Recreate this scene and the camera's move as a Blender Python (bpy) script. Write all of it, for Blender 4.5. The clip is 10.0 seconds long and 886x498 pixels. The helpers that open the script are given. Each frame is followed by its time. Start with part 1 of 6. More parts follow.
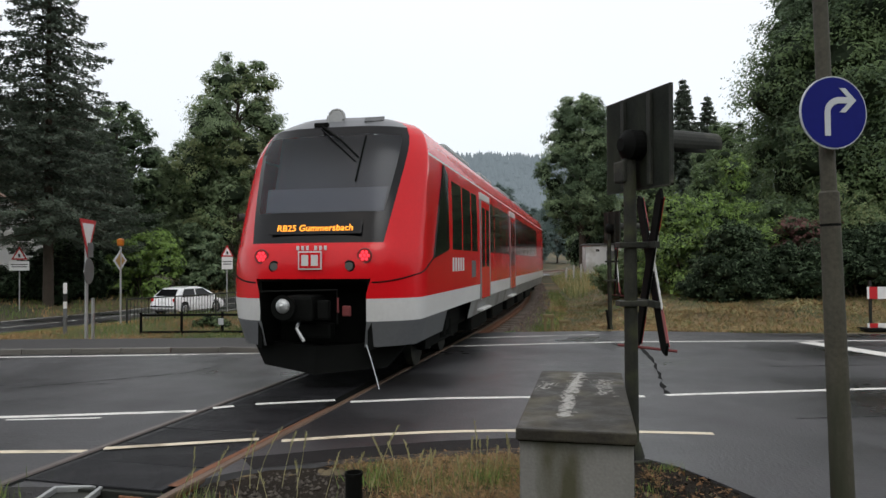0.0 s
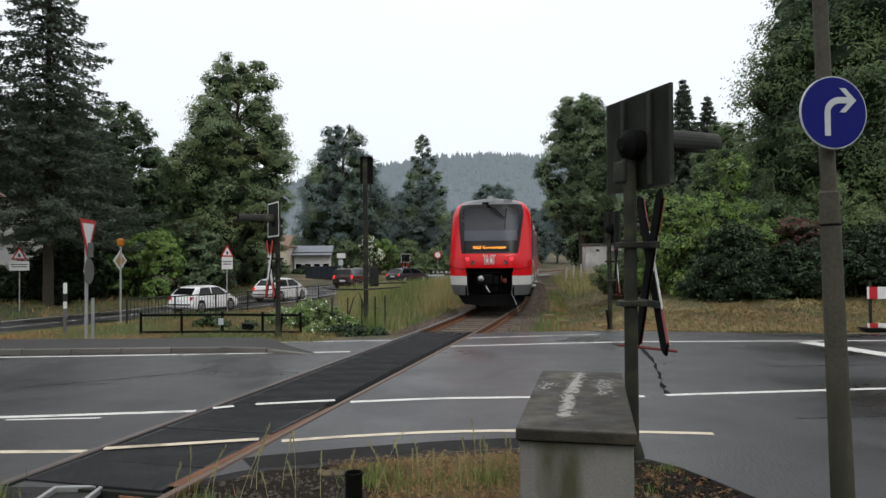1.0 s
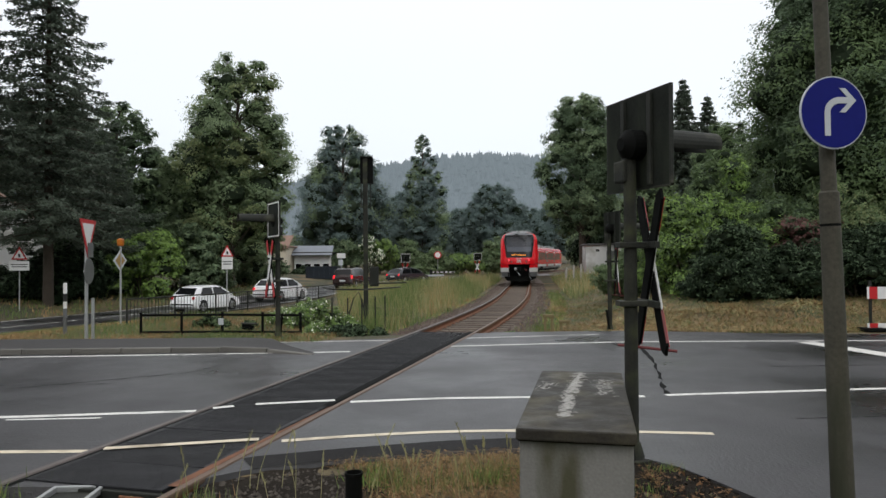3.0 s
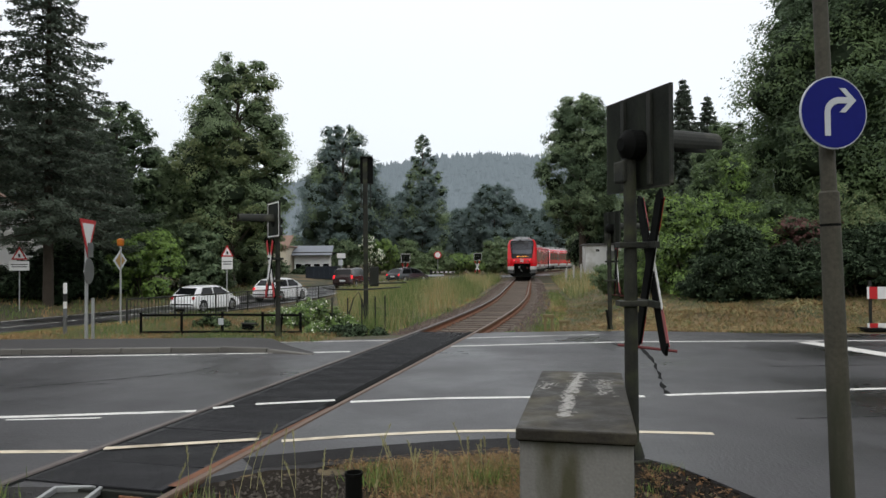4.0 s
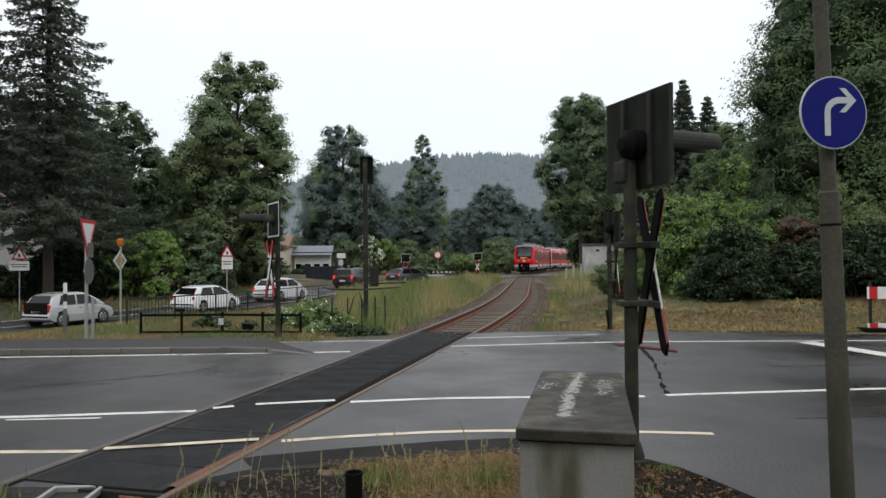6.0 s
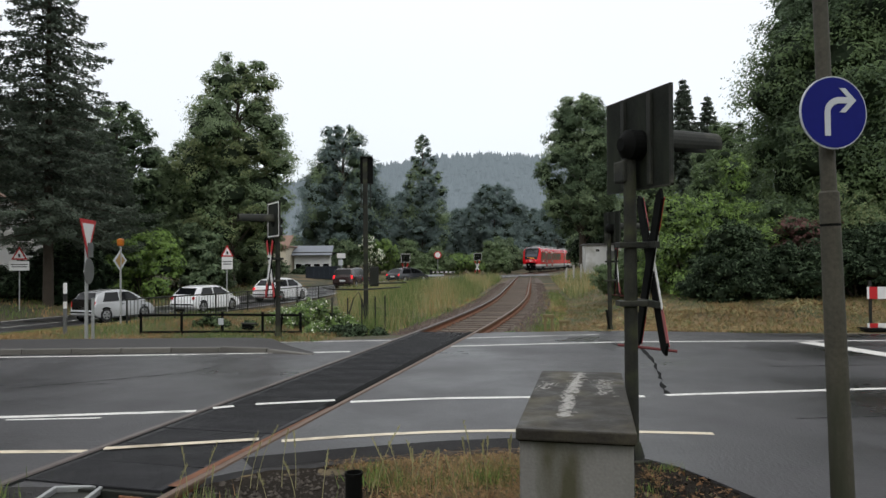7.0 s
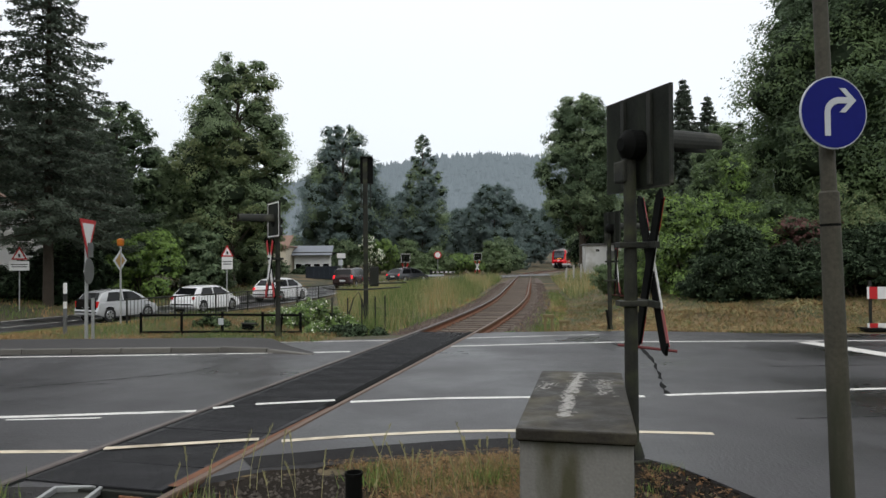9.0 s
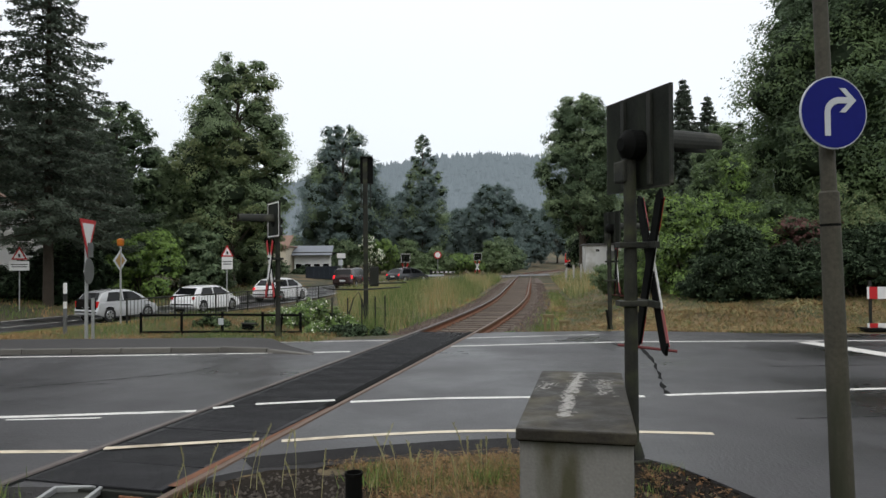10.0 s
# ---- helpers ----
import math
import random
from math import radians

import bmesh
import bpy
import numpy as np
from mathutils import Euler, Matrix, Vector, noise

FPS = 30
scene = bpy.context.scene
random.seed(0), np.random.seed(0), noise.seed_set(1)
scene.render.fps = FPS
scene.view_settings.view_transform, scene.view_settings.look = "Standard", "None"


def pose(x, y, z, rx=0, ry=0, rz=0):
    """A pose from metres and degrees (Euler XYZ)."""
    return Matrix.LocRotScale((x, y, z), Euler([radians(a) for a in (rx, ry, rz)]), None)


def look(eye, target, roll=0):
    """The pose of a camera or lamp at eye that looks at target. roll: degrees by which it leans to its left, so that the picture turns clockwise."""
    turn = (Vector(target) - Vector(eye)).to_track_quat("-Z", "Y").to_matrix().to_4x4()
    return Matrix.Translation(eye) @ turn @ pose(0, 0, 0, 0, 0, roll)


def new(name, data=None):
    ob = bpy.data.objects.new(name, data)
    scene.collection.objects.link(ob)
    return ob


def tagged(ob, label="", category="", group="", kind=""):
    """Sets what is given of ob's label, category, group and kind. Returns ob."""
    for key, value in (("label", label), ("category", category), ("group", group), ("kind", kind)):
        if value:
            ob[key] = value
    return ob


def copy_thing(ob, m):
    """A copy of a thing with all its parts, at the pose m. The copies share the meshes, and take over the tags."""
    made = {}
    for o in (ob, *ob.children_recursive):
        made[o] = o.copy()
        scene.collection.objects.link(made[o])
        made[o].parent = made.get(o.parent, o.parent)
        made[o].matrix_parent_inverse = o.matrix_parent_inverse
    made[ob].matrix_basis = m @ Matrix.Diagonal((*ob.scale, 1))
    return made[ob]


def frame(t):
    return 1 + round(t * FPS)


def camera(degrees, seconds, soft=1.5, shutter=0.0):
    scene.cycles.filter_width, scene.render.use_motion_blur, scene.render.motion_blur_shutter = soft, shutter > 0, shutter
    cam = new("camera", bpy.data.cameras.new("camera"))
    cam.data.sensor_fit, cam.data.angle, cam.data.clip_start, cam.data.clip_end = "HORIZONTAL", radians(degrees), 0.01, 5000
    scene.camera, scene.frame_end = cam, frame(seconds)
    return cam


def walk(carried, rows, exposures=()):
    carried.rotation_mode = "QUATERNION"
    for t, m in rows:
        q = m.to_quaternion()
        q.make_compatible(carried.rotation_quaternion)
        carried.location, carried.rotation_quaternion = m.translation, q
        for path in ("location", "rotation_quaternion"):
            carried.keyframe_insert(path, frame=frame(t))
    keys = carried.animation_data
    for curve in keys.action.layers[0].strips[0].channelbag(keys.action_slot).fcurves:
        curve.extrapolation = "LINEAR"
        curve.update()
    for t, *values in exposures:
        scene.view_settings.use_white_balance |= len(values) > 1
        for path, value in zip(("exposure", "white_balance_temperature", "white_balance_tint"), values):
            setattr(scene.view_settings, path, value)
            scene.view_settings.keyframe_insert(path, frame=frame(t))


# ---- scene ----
cam = camera(66.3, 10.0, soft=1.5)
EYE = (0.0, 0.0, 1.78)
TILT = math.tan(radians(1.09))
walk(cam, [(0.0, look(EYE, (0, 100, 1.78 + 100 * TILT), -0.46)), (10.0, look(EYE, (0, 100, 1.78 + 100 * TILT), -0.46))],
     exposures=[(0.0, 0.0), (10.0, 0.0)])

# ---- overcast daylight ----
world = bpy.data.worlds.new("overcast_sky")
scene.world = world
world.use_nodes = True
wn, wl = world.node_tree.nodes, world.node_tree.links
wn.clear()
w_out = wn.new("ShaderNodeOutputWorld")
w_bg = wn.new("ShaderNodeBackground")
w_sky = wn.new("ShaderNodeTexSky")
w_sky.sky_type = "NISHITA"
w_sky.sun_disc = False
w_sky.sun_elevation, w_sky.sun_rotation = radians(50), radians(200)
w_sky.dust_density = 4.0
# a closed cloud layer, white overhead and a little greyer towards the horizon
w_co = wn.new("ShaderNodeTexCoord")
w_sep = wn.new("ShaderNodeSeparateXYZ")
w_ramp = wn.new("ShaderNodeValToRGB")
w_ramp.color_ramp.elements[0].position, w_ramp.color_ramp.elements[0].color = 0.0, (0.80, 0.86, 0.90, 1)
w_ramp.color_ramp.elements[1].position, w_ramp.color_ramp.elements[1].color = 0.45, (0.985, 1.0, 1.02, 1)
e = w_ramp.color_ramp.elements.new(0.2)
e.color = (0.91, 0.955, 0.985, 1)
w_noise = wn.new("ShaderNodeTexNoise")
w_noise.inputs["Scale"].default_value = 1.6
w_noise.inputs["Detail"].default_value = 3
w_mul = wn.new("ShaderNodeMapRange")
w_mul.inputs["To Min"].default_value, w_mul.inputs["To Max"].default_value = 0.92, 1.04
w_cl = wn.new("ShaderNodeVectorMath")
w_cl.operation = "SCALE"
w_sc = wn.new("ShaderNodeVectorMath")
w_sc.operation = "SCALE"
w_sc.inputs["Scale"].default_value = 0.02
w_add = wn.new("ShaderNodeVectorMath")
w_add.operation = "ADD"
wl.new(w_co.outputs["Generated"], w_sep.inputs[0])
wl.new(w_co.outputs["Generated"], w_noise.inputs["Vector"])
wl.new(w_sep.outputs["Z"], w_ramp.inputs["Fac"])
wl.new(w_noise.outputs["Fac"], w_mul.inputs["Value"])
wl.new(w_ramp.outputs["Color"], w_cl.inputs[0])
wl.new(w_mul.outputs["Result"], w_cl.inputs["Scale"])
wl.new(w_sky.outputs["Color"], w_sc.inputs[0])
wl.new(w_cl.outputs["Vector"], w_add.inputs[0])
wl.new(w_sc.outputs["Vector"], w_add.inputs[1])
wl.new(w_add.outputs["Vector"], w_bg.inputs["Color"])
wl.new(w_bg.outputs["Background"], w_out.inputs["Surface"])
w_bg.inputs["Strength"].default_value = 1.0
sun = new("sun", bpy.data.lights.new("sun", "SUN"))
sun.data.energy, sun.data.angle, sun.data.color = 0.6, radians(25), (1.0, 0.99, 0.98)
sun.matrix_world = look((10, -20, 40), (0, 10, 0))

# ---- materials ----
def material(name, colour, rough=0.6, metal=0.0, vary=0.25, scale=4.0, fine=40.0, bump=0.15, spec=0.5, dirt=None, dirt_amount=0.0,
             island=False, per_object=False, emit=0.0, coat=0.0, rough_vary=0.0, bump_dist=0.01, dirt_stretch=(1, 1, 1)):
    """A procedural surface: a base colour varied at two scales, patches of dirt, gloss variation and fine relief."""
    m = bpy.data.materials.new(name)
    m.use_nodes = True
    n, l = m.node_tree.nodes, m.node_tree.links
    p = n["Principled BSDF"]
    p.inputs["Metallic"].default_value = metal
    p.inputs["Specular IOR Level"].default_value = spec
    p.inputs["Coat Weight"].default_value = coat
    co = n.new("ShaderNodeTexCoord")
    big = n.new("ShaderNodeTexNoise")
    big.inputs["Scale"].default_value, big.inputs["Detail"].default_value = scale, 5
    small = n.new("ShaderNodeTexNoise")
    small.inputs["Scale"].default_value, small.inputs["Detail"].default_value = fine, 3
    l.new(co.outputs["Object"], big.inputs["Vector"])
    l.new(co.outputs["Object"], small.inputs["Vector"])
    mix = n.new("ShaderNodeMath")
    mix.operation = "MULTIPLY_ADD"
    mix.inputs[1].default_value, mix.inputs[2].default_value = 0.5, 0.0
    l.new(small.outputs["Fac"], mix.inputs[0])
    add = n.new("ShaderNodeMath")
    add.operation = "MULTIPLY_ADD"
    add.inputs[1].default_value = 0.5
    l.new(big.outputs["Fac"], add.inputs[0])
    l.new(mix.outputs[0], add.inputs[2])
    rng = n.new("ShaderNodeMapRange")
    rng.inputs["From Min"].default_value, rng.inputs["From Max"].default_value = 0.25, 0.75
    rng.inputs["To Min"].default_value, rng.inputs["To Max"].default_value = 1 - vary, 1 + vary
    l.new(add.outputs[0], rng.inputs["Value"])
    val = rng.outputs["Result"]
    if island or per_object:
        src = n.new("ShaderNodeNewGeometry").outputs["Random Per Island"] if island else n.new("ShaderNodeObjectInfo").outputs["Random"]
        r2 = n.new("ShaderNodeMapRange")
        r2.inputs["To Min"].default_value, r2.inputs["To Max"].default_value = 1 - (0.32 * island if island else 0.18), 1 + (0.36 * island if island else 0.18)
        l.new(src, r2.inputs["Value"])
        mm = n.new("ShaderNodeMath")
        mm.operation = "MULTIPLY"
        l.new(val, mm.inputs[0])
        l.new(r2.outputs["Result"], mm.inputs[1])
        val = mm.outputs[0]
    sc = n.new("ShaderNodeVectorMath")
    sc.operation = "SCALE"
    sc.inputs[0].default_value = colour
    l.new(val, sc.inputs["Scale"])
    col = sc.outputs["Vector"]
    if dirt:
        dn = n.new("ShaderNodeTexNoise")
        dn.inputs["Scale"].default_value, dn.inputs["Detail"].default_value = scale * 0.6, 6
        dm = n.new("ShaderNodeMapping")
        dm.inputs["Location"].default_value = (7, 3, 5)
        dm.inputs["Scale"].default_value = dirt_stretch
        l.new(co.outputs["Object"], dm.inputs["Vector"])
        l.new(dm.outputs["Vector"], dn.inputs["Vector"])
        dr = n.new("ShaderNodeMapRange")
        dr.inputs["From Min"].default_value, dr.inputs["From Max"].default_value = 0.60 - 0.3 * dirt_amount, 0.66
        l.new(dn.outputs["Fac"], dr.inputs["Value"])
        dx = n.new("ShaderNodeMix")
        dx.data_type = "RGBA"
        l.new(dr.outputs["Result"], dx.inputs["Factor"])
        l.new(col, dx.inputs[6])
        dx.inputs[7].default_value = (*dirt, 1)
        col = dx.outputs[2]
    l.new(col, p.inputs["Base Color"])
    rr = n.new("ShaderNodeMapRange")
    rr.inputs["From Min"].default_value, rr.inputs["From Max"].default_value = 0.3, 0.7
    rr.inputs["To Min"].default_value, rr.inputs["To Max"].default_value = max(0.02, rough - rough_vary), min(1, rough + rough_vary)
    l.new(big.outputs["Fac"], rr.inputs["Value"])
    l.new(rr.outputs["Result"], p.inputs["Roughness"])
    if bump:
        b = n.new("ShaderNodeBump")
        b.inputs["Strength"].default_value, b.inputs["Distance"].default_value = bump, bump_dist
        l.new(small.outputs["Fac"], b.inputs["Height"])
        l.new(b.outputs["Normal"], p.inputs["Normal"])
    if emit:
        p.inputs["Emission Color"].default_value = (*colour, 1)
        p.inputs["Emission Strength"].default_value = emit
    return m


def thin_leaf(m, share=0.6):
    """A leaf that lets about as much light through as it throws back."""
    n, l = m.node_tree.nodes, m.node_tree.links
    p = n["Principled BSDF"]
    t = n.new("ShaderNodeBsdfTranslucent")
    k = n.new("ShaderNodeVectorMath")
    k.operation = "SCALE"
    k.inputs["Scale"].default_value = share
    l.new(p.inputs["Base Color"].links[0].from_socket, k.inputs[0])
    l.new(k.outputs["Vector"], t.inputs["Color"])
    x = n.new("ShaderNodeAddShader")
    l.new(p.outputs["BSDF"], x.inputs[0])
    l.new(t.outputs["BSDF"], x.inputs[1])
    l.new(x.outputs["Shader"], n["Material Output"].inputs["Surface"])
    return m


M = {}
M["asphalt"] = material("wet_asphalt", (0.026, 0.025, 0.027), 0.42, vary=0.6, scale=0.42, fine=30, bump=0.7, rough_vary=0.22, spec=0.85, dirt=(0.016, 0.016, 0.018), dirt_amount=0.45, dirt_stretch=(0.6, 1.6, 1))
M["asphalt_dark"] = material("new_wet_asphalt", (0.012, 0.011, 0.011), 0.7, vary=0.3, scale=0.8, fine=90, bump=0.35, rough_vary=0.14, spec=0.15)
M["pavement"] = material("pavement_asphalt", (0.024, 0.022, 0.021), 0.65, vary=0.3, scale=1.2, fine=80, bump=0.3)
M["paint"] = material("road_paint", (0.72, 0.71, 0.67), 0.45, vary=0.12, scale=3, fine=60, bump=0.2, dirt=(0.35, 0.34, 0.32), dirt_amount=0.15)
M["paint_warm"] = material("worn_cream_road_paint", (0.66, 0.58, 0.44), 0.5, vary=0.15, scale=3, fine=60, bump=0.2, dirt=(0.3, 0.24, 0.17), dirt_amount=0.25)
M["kerb"] = material("kerb_concrete", (0.125, 0.118, 0.105), 0.75, vary=0.3, scale=2, fine=50, per_object=True, dirt=(0.07, 0.07, 0.06), dirt_amount=0.3)
M["rubber"] = material("wet_rubber_panel", (0.012, 0.012, 0.014), 0.5, spec=0.3, vary=0.3, scale=2, fine=60, bump=0.3, per_object=True, rough_vary=0.12)
M["rail_top"] = material("worn_rail_head", (0.15, 0.125, 0.115), 0.45, metal=0.4, vary=0.2, scale=2, fine=30, bump=0.05)
M["rail_rust"] = material("rust_filmed_rail_head", (0.14, 0.09, 0.062), 0.5, metal=0.15, vary=0.3, scale=2, fine=30, bump=0.1)
M["faded_red"] = material("faded_red_edge", (0.16, 0.03, 0.03), 0.6, vary=0.2, scale=4, fine=30, bump=0)
M["faded_white"] = material("faded_white_edge", (0.42, 0.42, 0.41), 0.6, vary=0.2, scale=4, fine=30, bump=0)
M["rust"] = material("rusty_steel", (0.165, 0.066, 0.03), 0.75, metal=0.1, vary=0.4, scale=5, fine=60, bump=0.3)
M["sleeper"] = material("weathered_sleeper", (0.115, 0.09, 0.07), 0.85, vary=0.3, scale=4, fine=40, per_object=True)
M["ballast"] = material("ballast_stone", (0.105, 0.078, 0.063), 0.85, vary=0.3, scale=1.0, fine=12, bump=0.6, island=True, bump_dist=0.03)
M["soil"] = material("soil_and_turf", (0.055, 0.055, 0.028), 0.9, vary=0.5, scale=0.6, fine=14, bump=0.8, dirt=(0.17, 0.12, 0.06), dirt_amount=0.5, bump_dist=0.05)
M["grit"] = material("dark_grit", (0.075, 0.065, 0.055), 0.85, vary=0.3, scale=3, fine=20, island=True, spec=0.2)
M["litter"] = material("dark_wet_soil", (0.02, 0.016, 0.012), 0.9, spec=0.1, vary=0.4, scale=3, fine=40, bump=0.8, bump_dist=0.02)
M["grass"] = material("green_grass", (0.125, 0.175, 0.05), 0.6, vary=0.3, scale=0.5, fine=5, bump=0, island=0.5, spec=0.3)
M["straw"] = material("dry_grass", (0.38, 0.25, 0.115), 0.8, vary=0.3, scale=0.5, fine=5, bump=0, island=0.5, spec=0.3)
M["hay"] = material("tall_pale_grass", (0.36, 0.345, 0.17), 0.7, vary=0.3, scale=0.5, fine=5, bump=0, island=0.5, spec=0.3)
M["dead_straw"] = material("dead_brown_grass", (0.2, 0.12, 0.055), 0.85, vary=0.35, scale=0.5, fine=5, bump=0, island=True, spec=0.2)
M["bark"] = material("bark", (0.07, 0.055, 0.042), 0.9, vary=0.4, scale=3, fine=25, bump=0.8, bump_dist=0.03)
for key, c in (("spruce", (0.066, 0.083, 0.062)), ("dark_leaf", (0.058, 0.086, 0.046)), ("leaf", (0.08, 0.116, 0.05)), ("bright_leaf", (0.142, 0.215, 0.056)),
               # leaves of the distant trees carry the haze in their paler, bluer colour
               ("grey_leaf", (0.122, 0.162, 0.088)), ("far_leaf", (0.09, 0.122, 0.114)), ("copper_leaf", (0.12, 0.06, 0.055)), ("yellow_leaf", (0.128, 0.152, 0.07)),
               # evergreen hedge leaves, with the shade low in the undergrowth put into their colour
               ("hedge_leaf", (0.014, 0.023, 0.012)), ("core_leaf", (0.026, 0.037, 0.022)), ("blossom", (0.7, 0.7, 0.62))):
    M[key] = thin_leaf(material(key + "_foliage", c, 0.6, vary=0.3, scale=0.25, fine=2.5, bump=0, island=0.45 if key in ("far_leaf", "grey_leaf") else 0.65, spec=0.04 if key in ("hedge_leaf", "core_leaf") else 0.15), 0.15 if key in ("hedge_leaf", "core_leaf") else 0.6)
# distance haze is put into the hill's blue-grey colour and its glow
M["hill"] = material("hazed_wooded_hill", (0.066, 0.079, 0.087), 1.0, vary=0.07, scale=0.012, fine=0.12, bump=0.0, spec=0.0, emit=2.2)
M["dark_metal"] = material("weathered_dark_steel", (0.022, 0.024, 0.02), 0.6, spec=0.2, metal=0.0, vary=0.35, scale=4, fine=50, dirt=(0.06, 0.06, 0.045), dirt_amount=0.2)
M["mast"] = material("mossy_grey_steel", (0.026, 0.027, 0.022), 0.75, spec=0.2, metal=0.0, vary=0.35, scale=5, fine=50, dirt=(0.05, 0.055, 0.03), dirt_amount=0.3)
M["black"] = material("matt_black_paint", (0.005, 0.0055, 0.005), 0.75, vary=0.3, scale=5, fine=50, bump=0.1, spec=0.08)
M["board"] = material("sooty_green_black_board", (0.012, 0.014, 0.011), 0.7, vary=0.5, scale=3, fine=40, bump=0.1, spec=0.12, dirt=(0.022, 0.027, 0.018), dirt_amount=0.3, dirt_stretch=(2, 2, 0.5))
M["black_gloss"] = material("black_front_panel", (0.004, 0.004, 0.005), 0.15, vary=0.1, bump=0, spec=0.25)
M["lamp_pole"] = material("grey_painted_pole", (0.062, 0.058, 0.044), 0.7, spec=0.3, vary=0.5, scale=5, fine=45, dirt=(0.04, 0.043, 0.028), dirt_amount=0.5, dirt_stretch=(2.5, 2.5, 0.4))
M["galv"] = material("galvanised_steel", (0.42, 0.43, 0.43), 0.5, metal=0.7, vary=0.15, scale=6, fine=50, bump=0.05)
M["alu"] = material("aluminium_back", (0.16, 0.165, 0.165), 0.5, metal=0.5, vary=0.2, scale=6, fine=50, bump=0.05)
M["sign_white"] = material("sign_white", (0.75, 0.75, 0.74), 0.35, vary=0.08, scale=4, fine=30, bump=0)
M["sign_red"] = material("sign_red", (0.5, 0.02, 0.025), 0.35, vary=0.1, scale=4, fine=30, bump=0)
M["sign_blue"] = material("sign_blue", (0.007, 0.011, 0.15), 0.5, spec=0.12, vary=0.1, scale=4, fine=30, bump=0)
M["sign_pale"] = material("faded_sign_grey", (0.5, 0.53, 0.56), 0.4, vary=0.1, scale=6, fine=30, bump=0)
M["sign_yellow"] = material("faded_sign_yellow", (0.33, 0.22, 0.08), 0.4, vary=0.1, scale=4, fine=30, bump=0)
M["orange"] = material("amber_lamp", (0.42, 0.13, 0.012), 0.3, vary=0.1, scale=4, fine=30, bump=0)
M["sign_black"] = material("sign_black", (0.02, 0.02, 0.02), 0.4, vary=0.1, scale=4, fine=30, bump=0)
M["cabinet"] = material("weathered_concrete", (0.2, 0.197, 0.185), 0.85, vary=0.22, scale=2.5, fine=60, bump=0.25, spec=0.25, dirt=(0.075, 0.073, 0.045), dirt_amount=0.5, dirt_stretch=(3.0, 3.0, 0.8))
M["cabinet_lid"] = material("mossy_concrete_lid", (0.03, 0.027, 0.022), 0.6, spec=0.3, vary=0.5, scale=6, fine=60, bump=0.4, dirt=(0.07, 0.062, 0.042), dirt_amount=0.3, rough_vary=0.2)
M["lichen"] = material("pale_lichen_streak", (0.33, 0.32, 0.295), 0.8, vary=0.3, scale=9, fine=60, bump=0.3)
M["train_red"] = material("red_rail_paint", (0.62, 0.006, 0.012), 0.25, vary=0.06, scale=1.5, fine=20, bump=0, spec=0.2, coat=0.25)
M["train_white"] = material("light_grey_rail_paint", (0.62, 0.62, 0.61), 0.4, vary=0.08, scale=2, fine=20, bump=0)
M["train_grey"] = material("dark_grey_skirt", (0.11, 0.115, 0.12), 0.5, vary=0.15, scale=2, fine=20, bump=0)
M["train_roof"] = material("grey_roof", (0.30, 0.31, 0.31), 0.5, vary=0.12, scale=2, fine=20, bump=0)
M["glass_dark"] = material("tinted_window_glass", (0.007, 0.008, 0.009), 0.08, vary=0.1, scale=2, fine=20, bump=0, spec=0.3)
M["windscreen"] = material("windscreen_glass", (0.028, 0.03, 0.036), 0.24, vary=0.35, scale=1.2, fine=20, bump=0, spec=0.42)
wsn, wsl = M["windscreen"].node_tree.nodes, M["windscreen"].node_tree.links
wst, wsx = wsn.new("ShaderNodeBsdfTransparent"), wsn.new("ShaderNodeMixShader")
wst.inputs["Color"].default_value, wsx.inputs["Fac"].default_value = (0.8, 0.82, 0.85, 1), 0.5
wsl.new(wsn["Principled BSDF"].outputs["BSDF"], wsx.inputs[1])
wsl.new(wst.outputs["BSDF"], wsx.inputs[2])
wsl.new(wsx.outputs["Shader"], wsn["Material Output"].inputs["Surface"])
M["train_cap"] = material("dark_grey_roof_cap", (0.12, 0.125, 0.135), 0.35, vary=0.12, scale=2, fine=20, bump=0)
M["train_skirt"] = material("dusty_grey_side_skirt", (0.24, 0.245, 0.24), 0.55, vary=0.2, scale=2, fine=20, bump=0, dirt=(0.14, 0.13, 0.12), dirt_amount=0.3)
M["cab_dark"] = material("dark_cab_wall", (0.2, 0.21, 0.235), 0.7, vary=0.2, scale=1.2, fine=20, bump=0)
M["cab_blind"] = material("pale_grey_blind", (0.34, 0.36, 0.42), 0.8, vary=0.12, scale=2, fine=20, bump=0)
M["door_grey"] = material("grey_door_rubber", (0.22, 0.21, 0.21), 0.6, vary=0.15, scale=3, fine=20, bump=0)
M["led"] = material("amber_display", (1.0, 0.33, 0.02), 0.5, vary=0, bump=0, emit=1.3)
M["tail"] = material("red_tail_lamp", (1.0, 0.05, 0.08), 0.3, vary=0, bump=0, emit=1.2)
M["lens"] = material("clear_lamp_lens", (0.2, 0.2, 0.2), 0.15, vary=0.1, bump=0, metal=0.5)
M["tyre"] = material("tyre_rubber", (0.015, 0.015, 0.016), 0.8, vary=0.2, scale=6, fine=40)
M["rim"] = material("alloy_rim", (0.4, 0.41, 0.42), 0.35, metal=0.8, vary=0.1, bump=0)
M["car_white"] = material("white_car_paint", (0.86, 0.87, 0.88), 0.22, vary=0.04, bump=0, coat=0.6)
M["car_silver"] = material("silver_car_paint", (0.52, 0.53, 0.54), 0.25, metal=0.3, vary=0.05, bump=0, coat=0.6)
M["car_dark"] = material("dark_car_paint", (0.035, 0.037, 0.042), 0.2, vary=0.1, bump=0, coat=0.6)
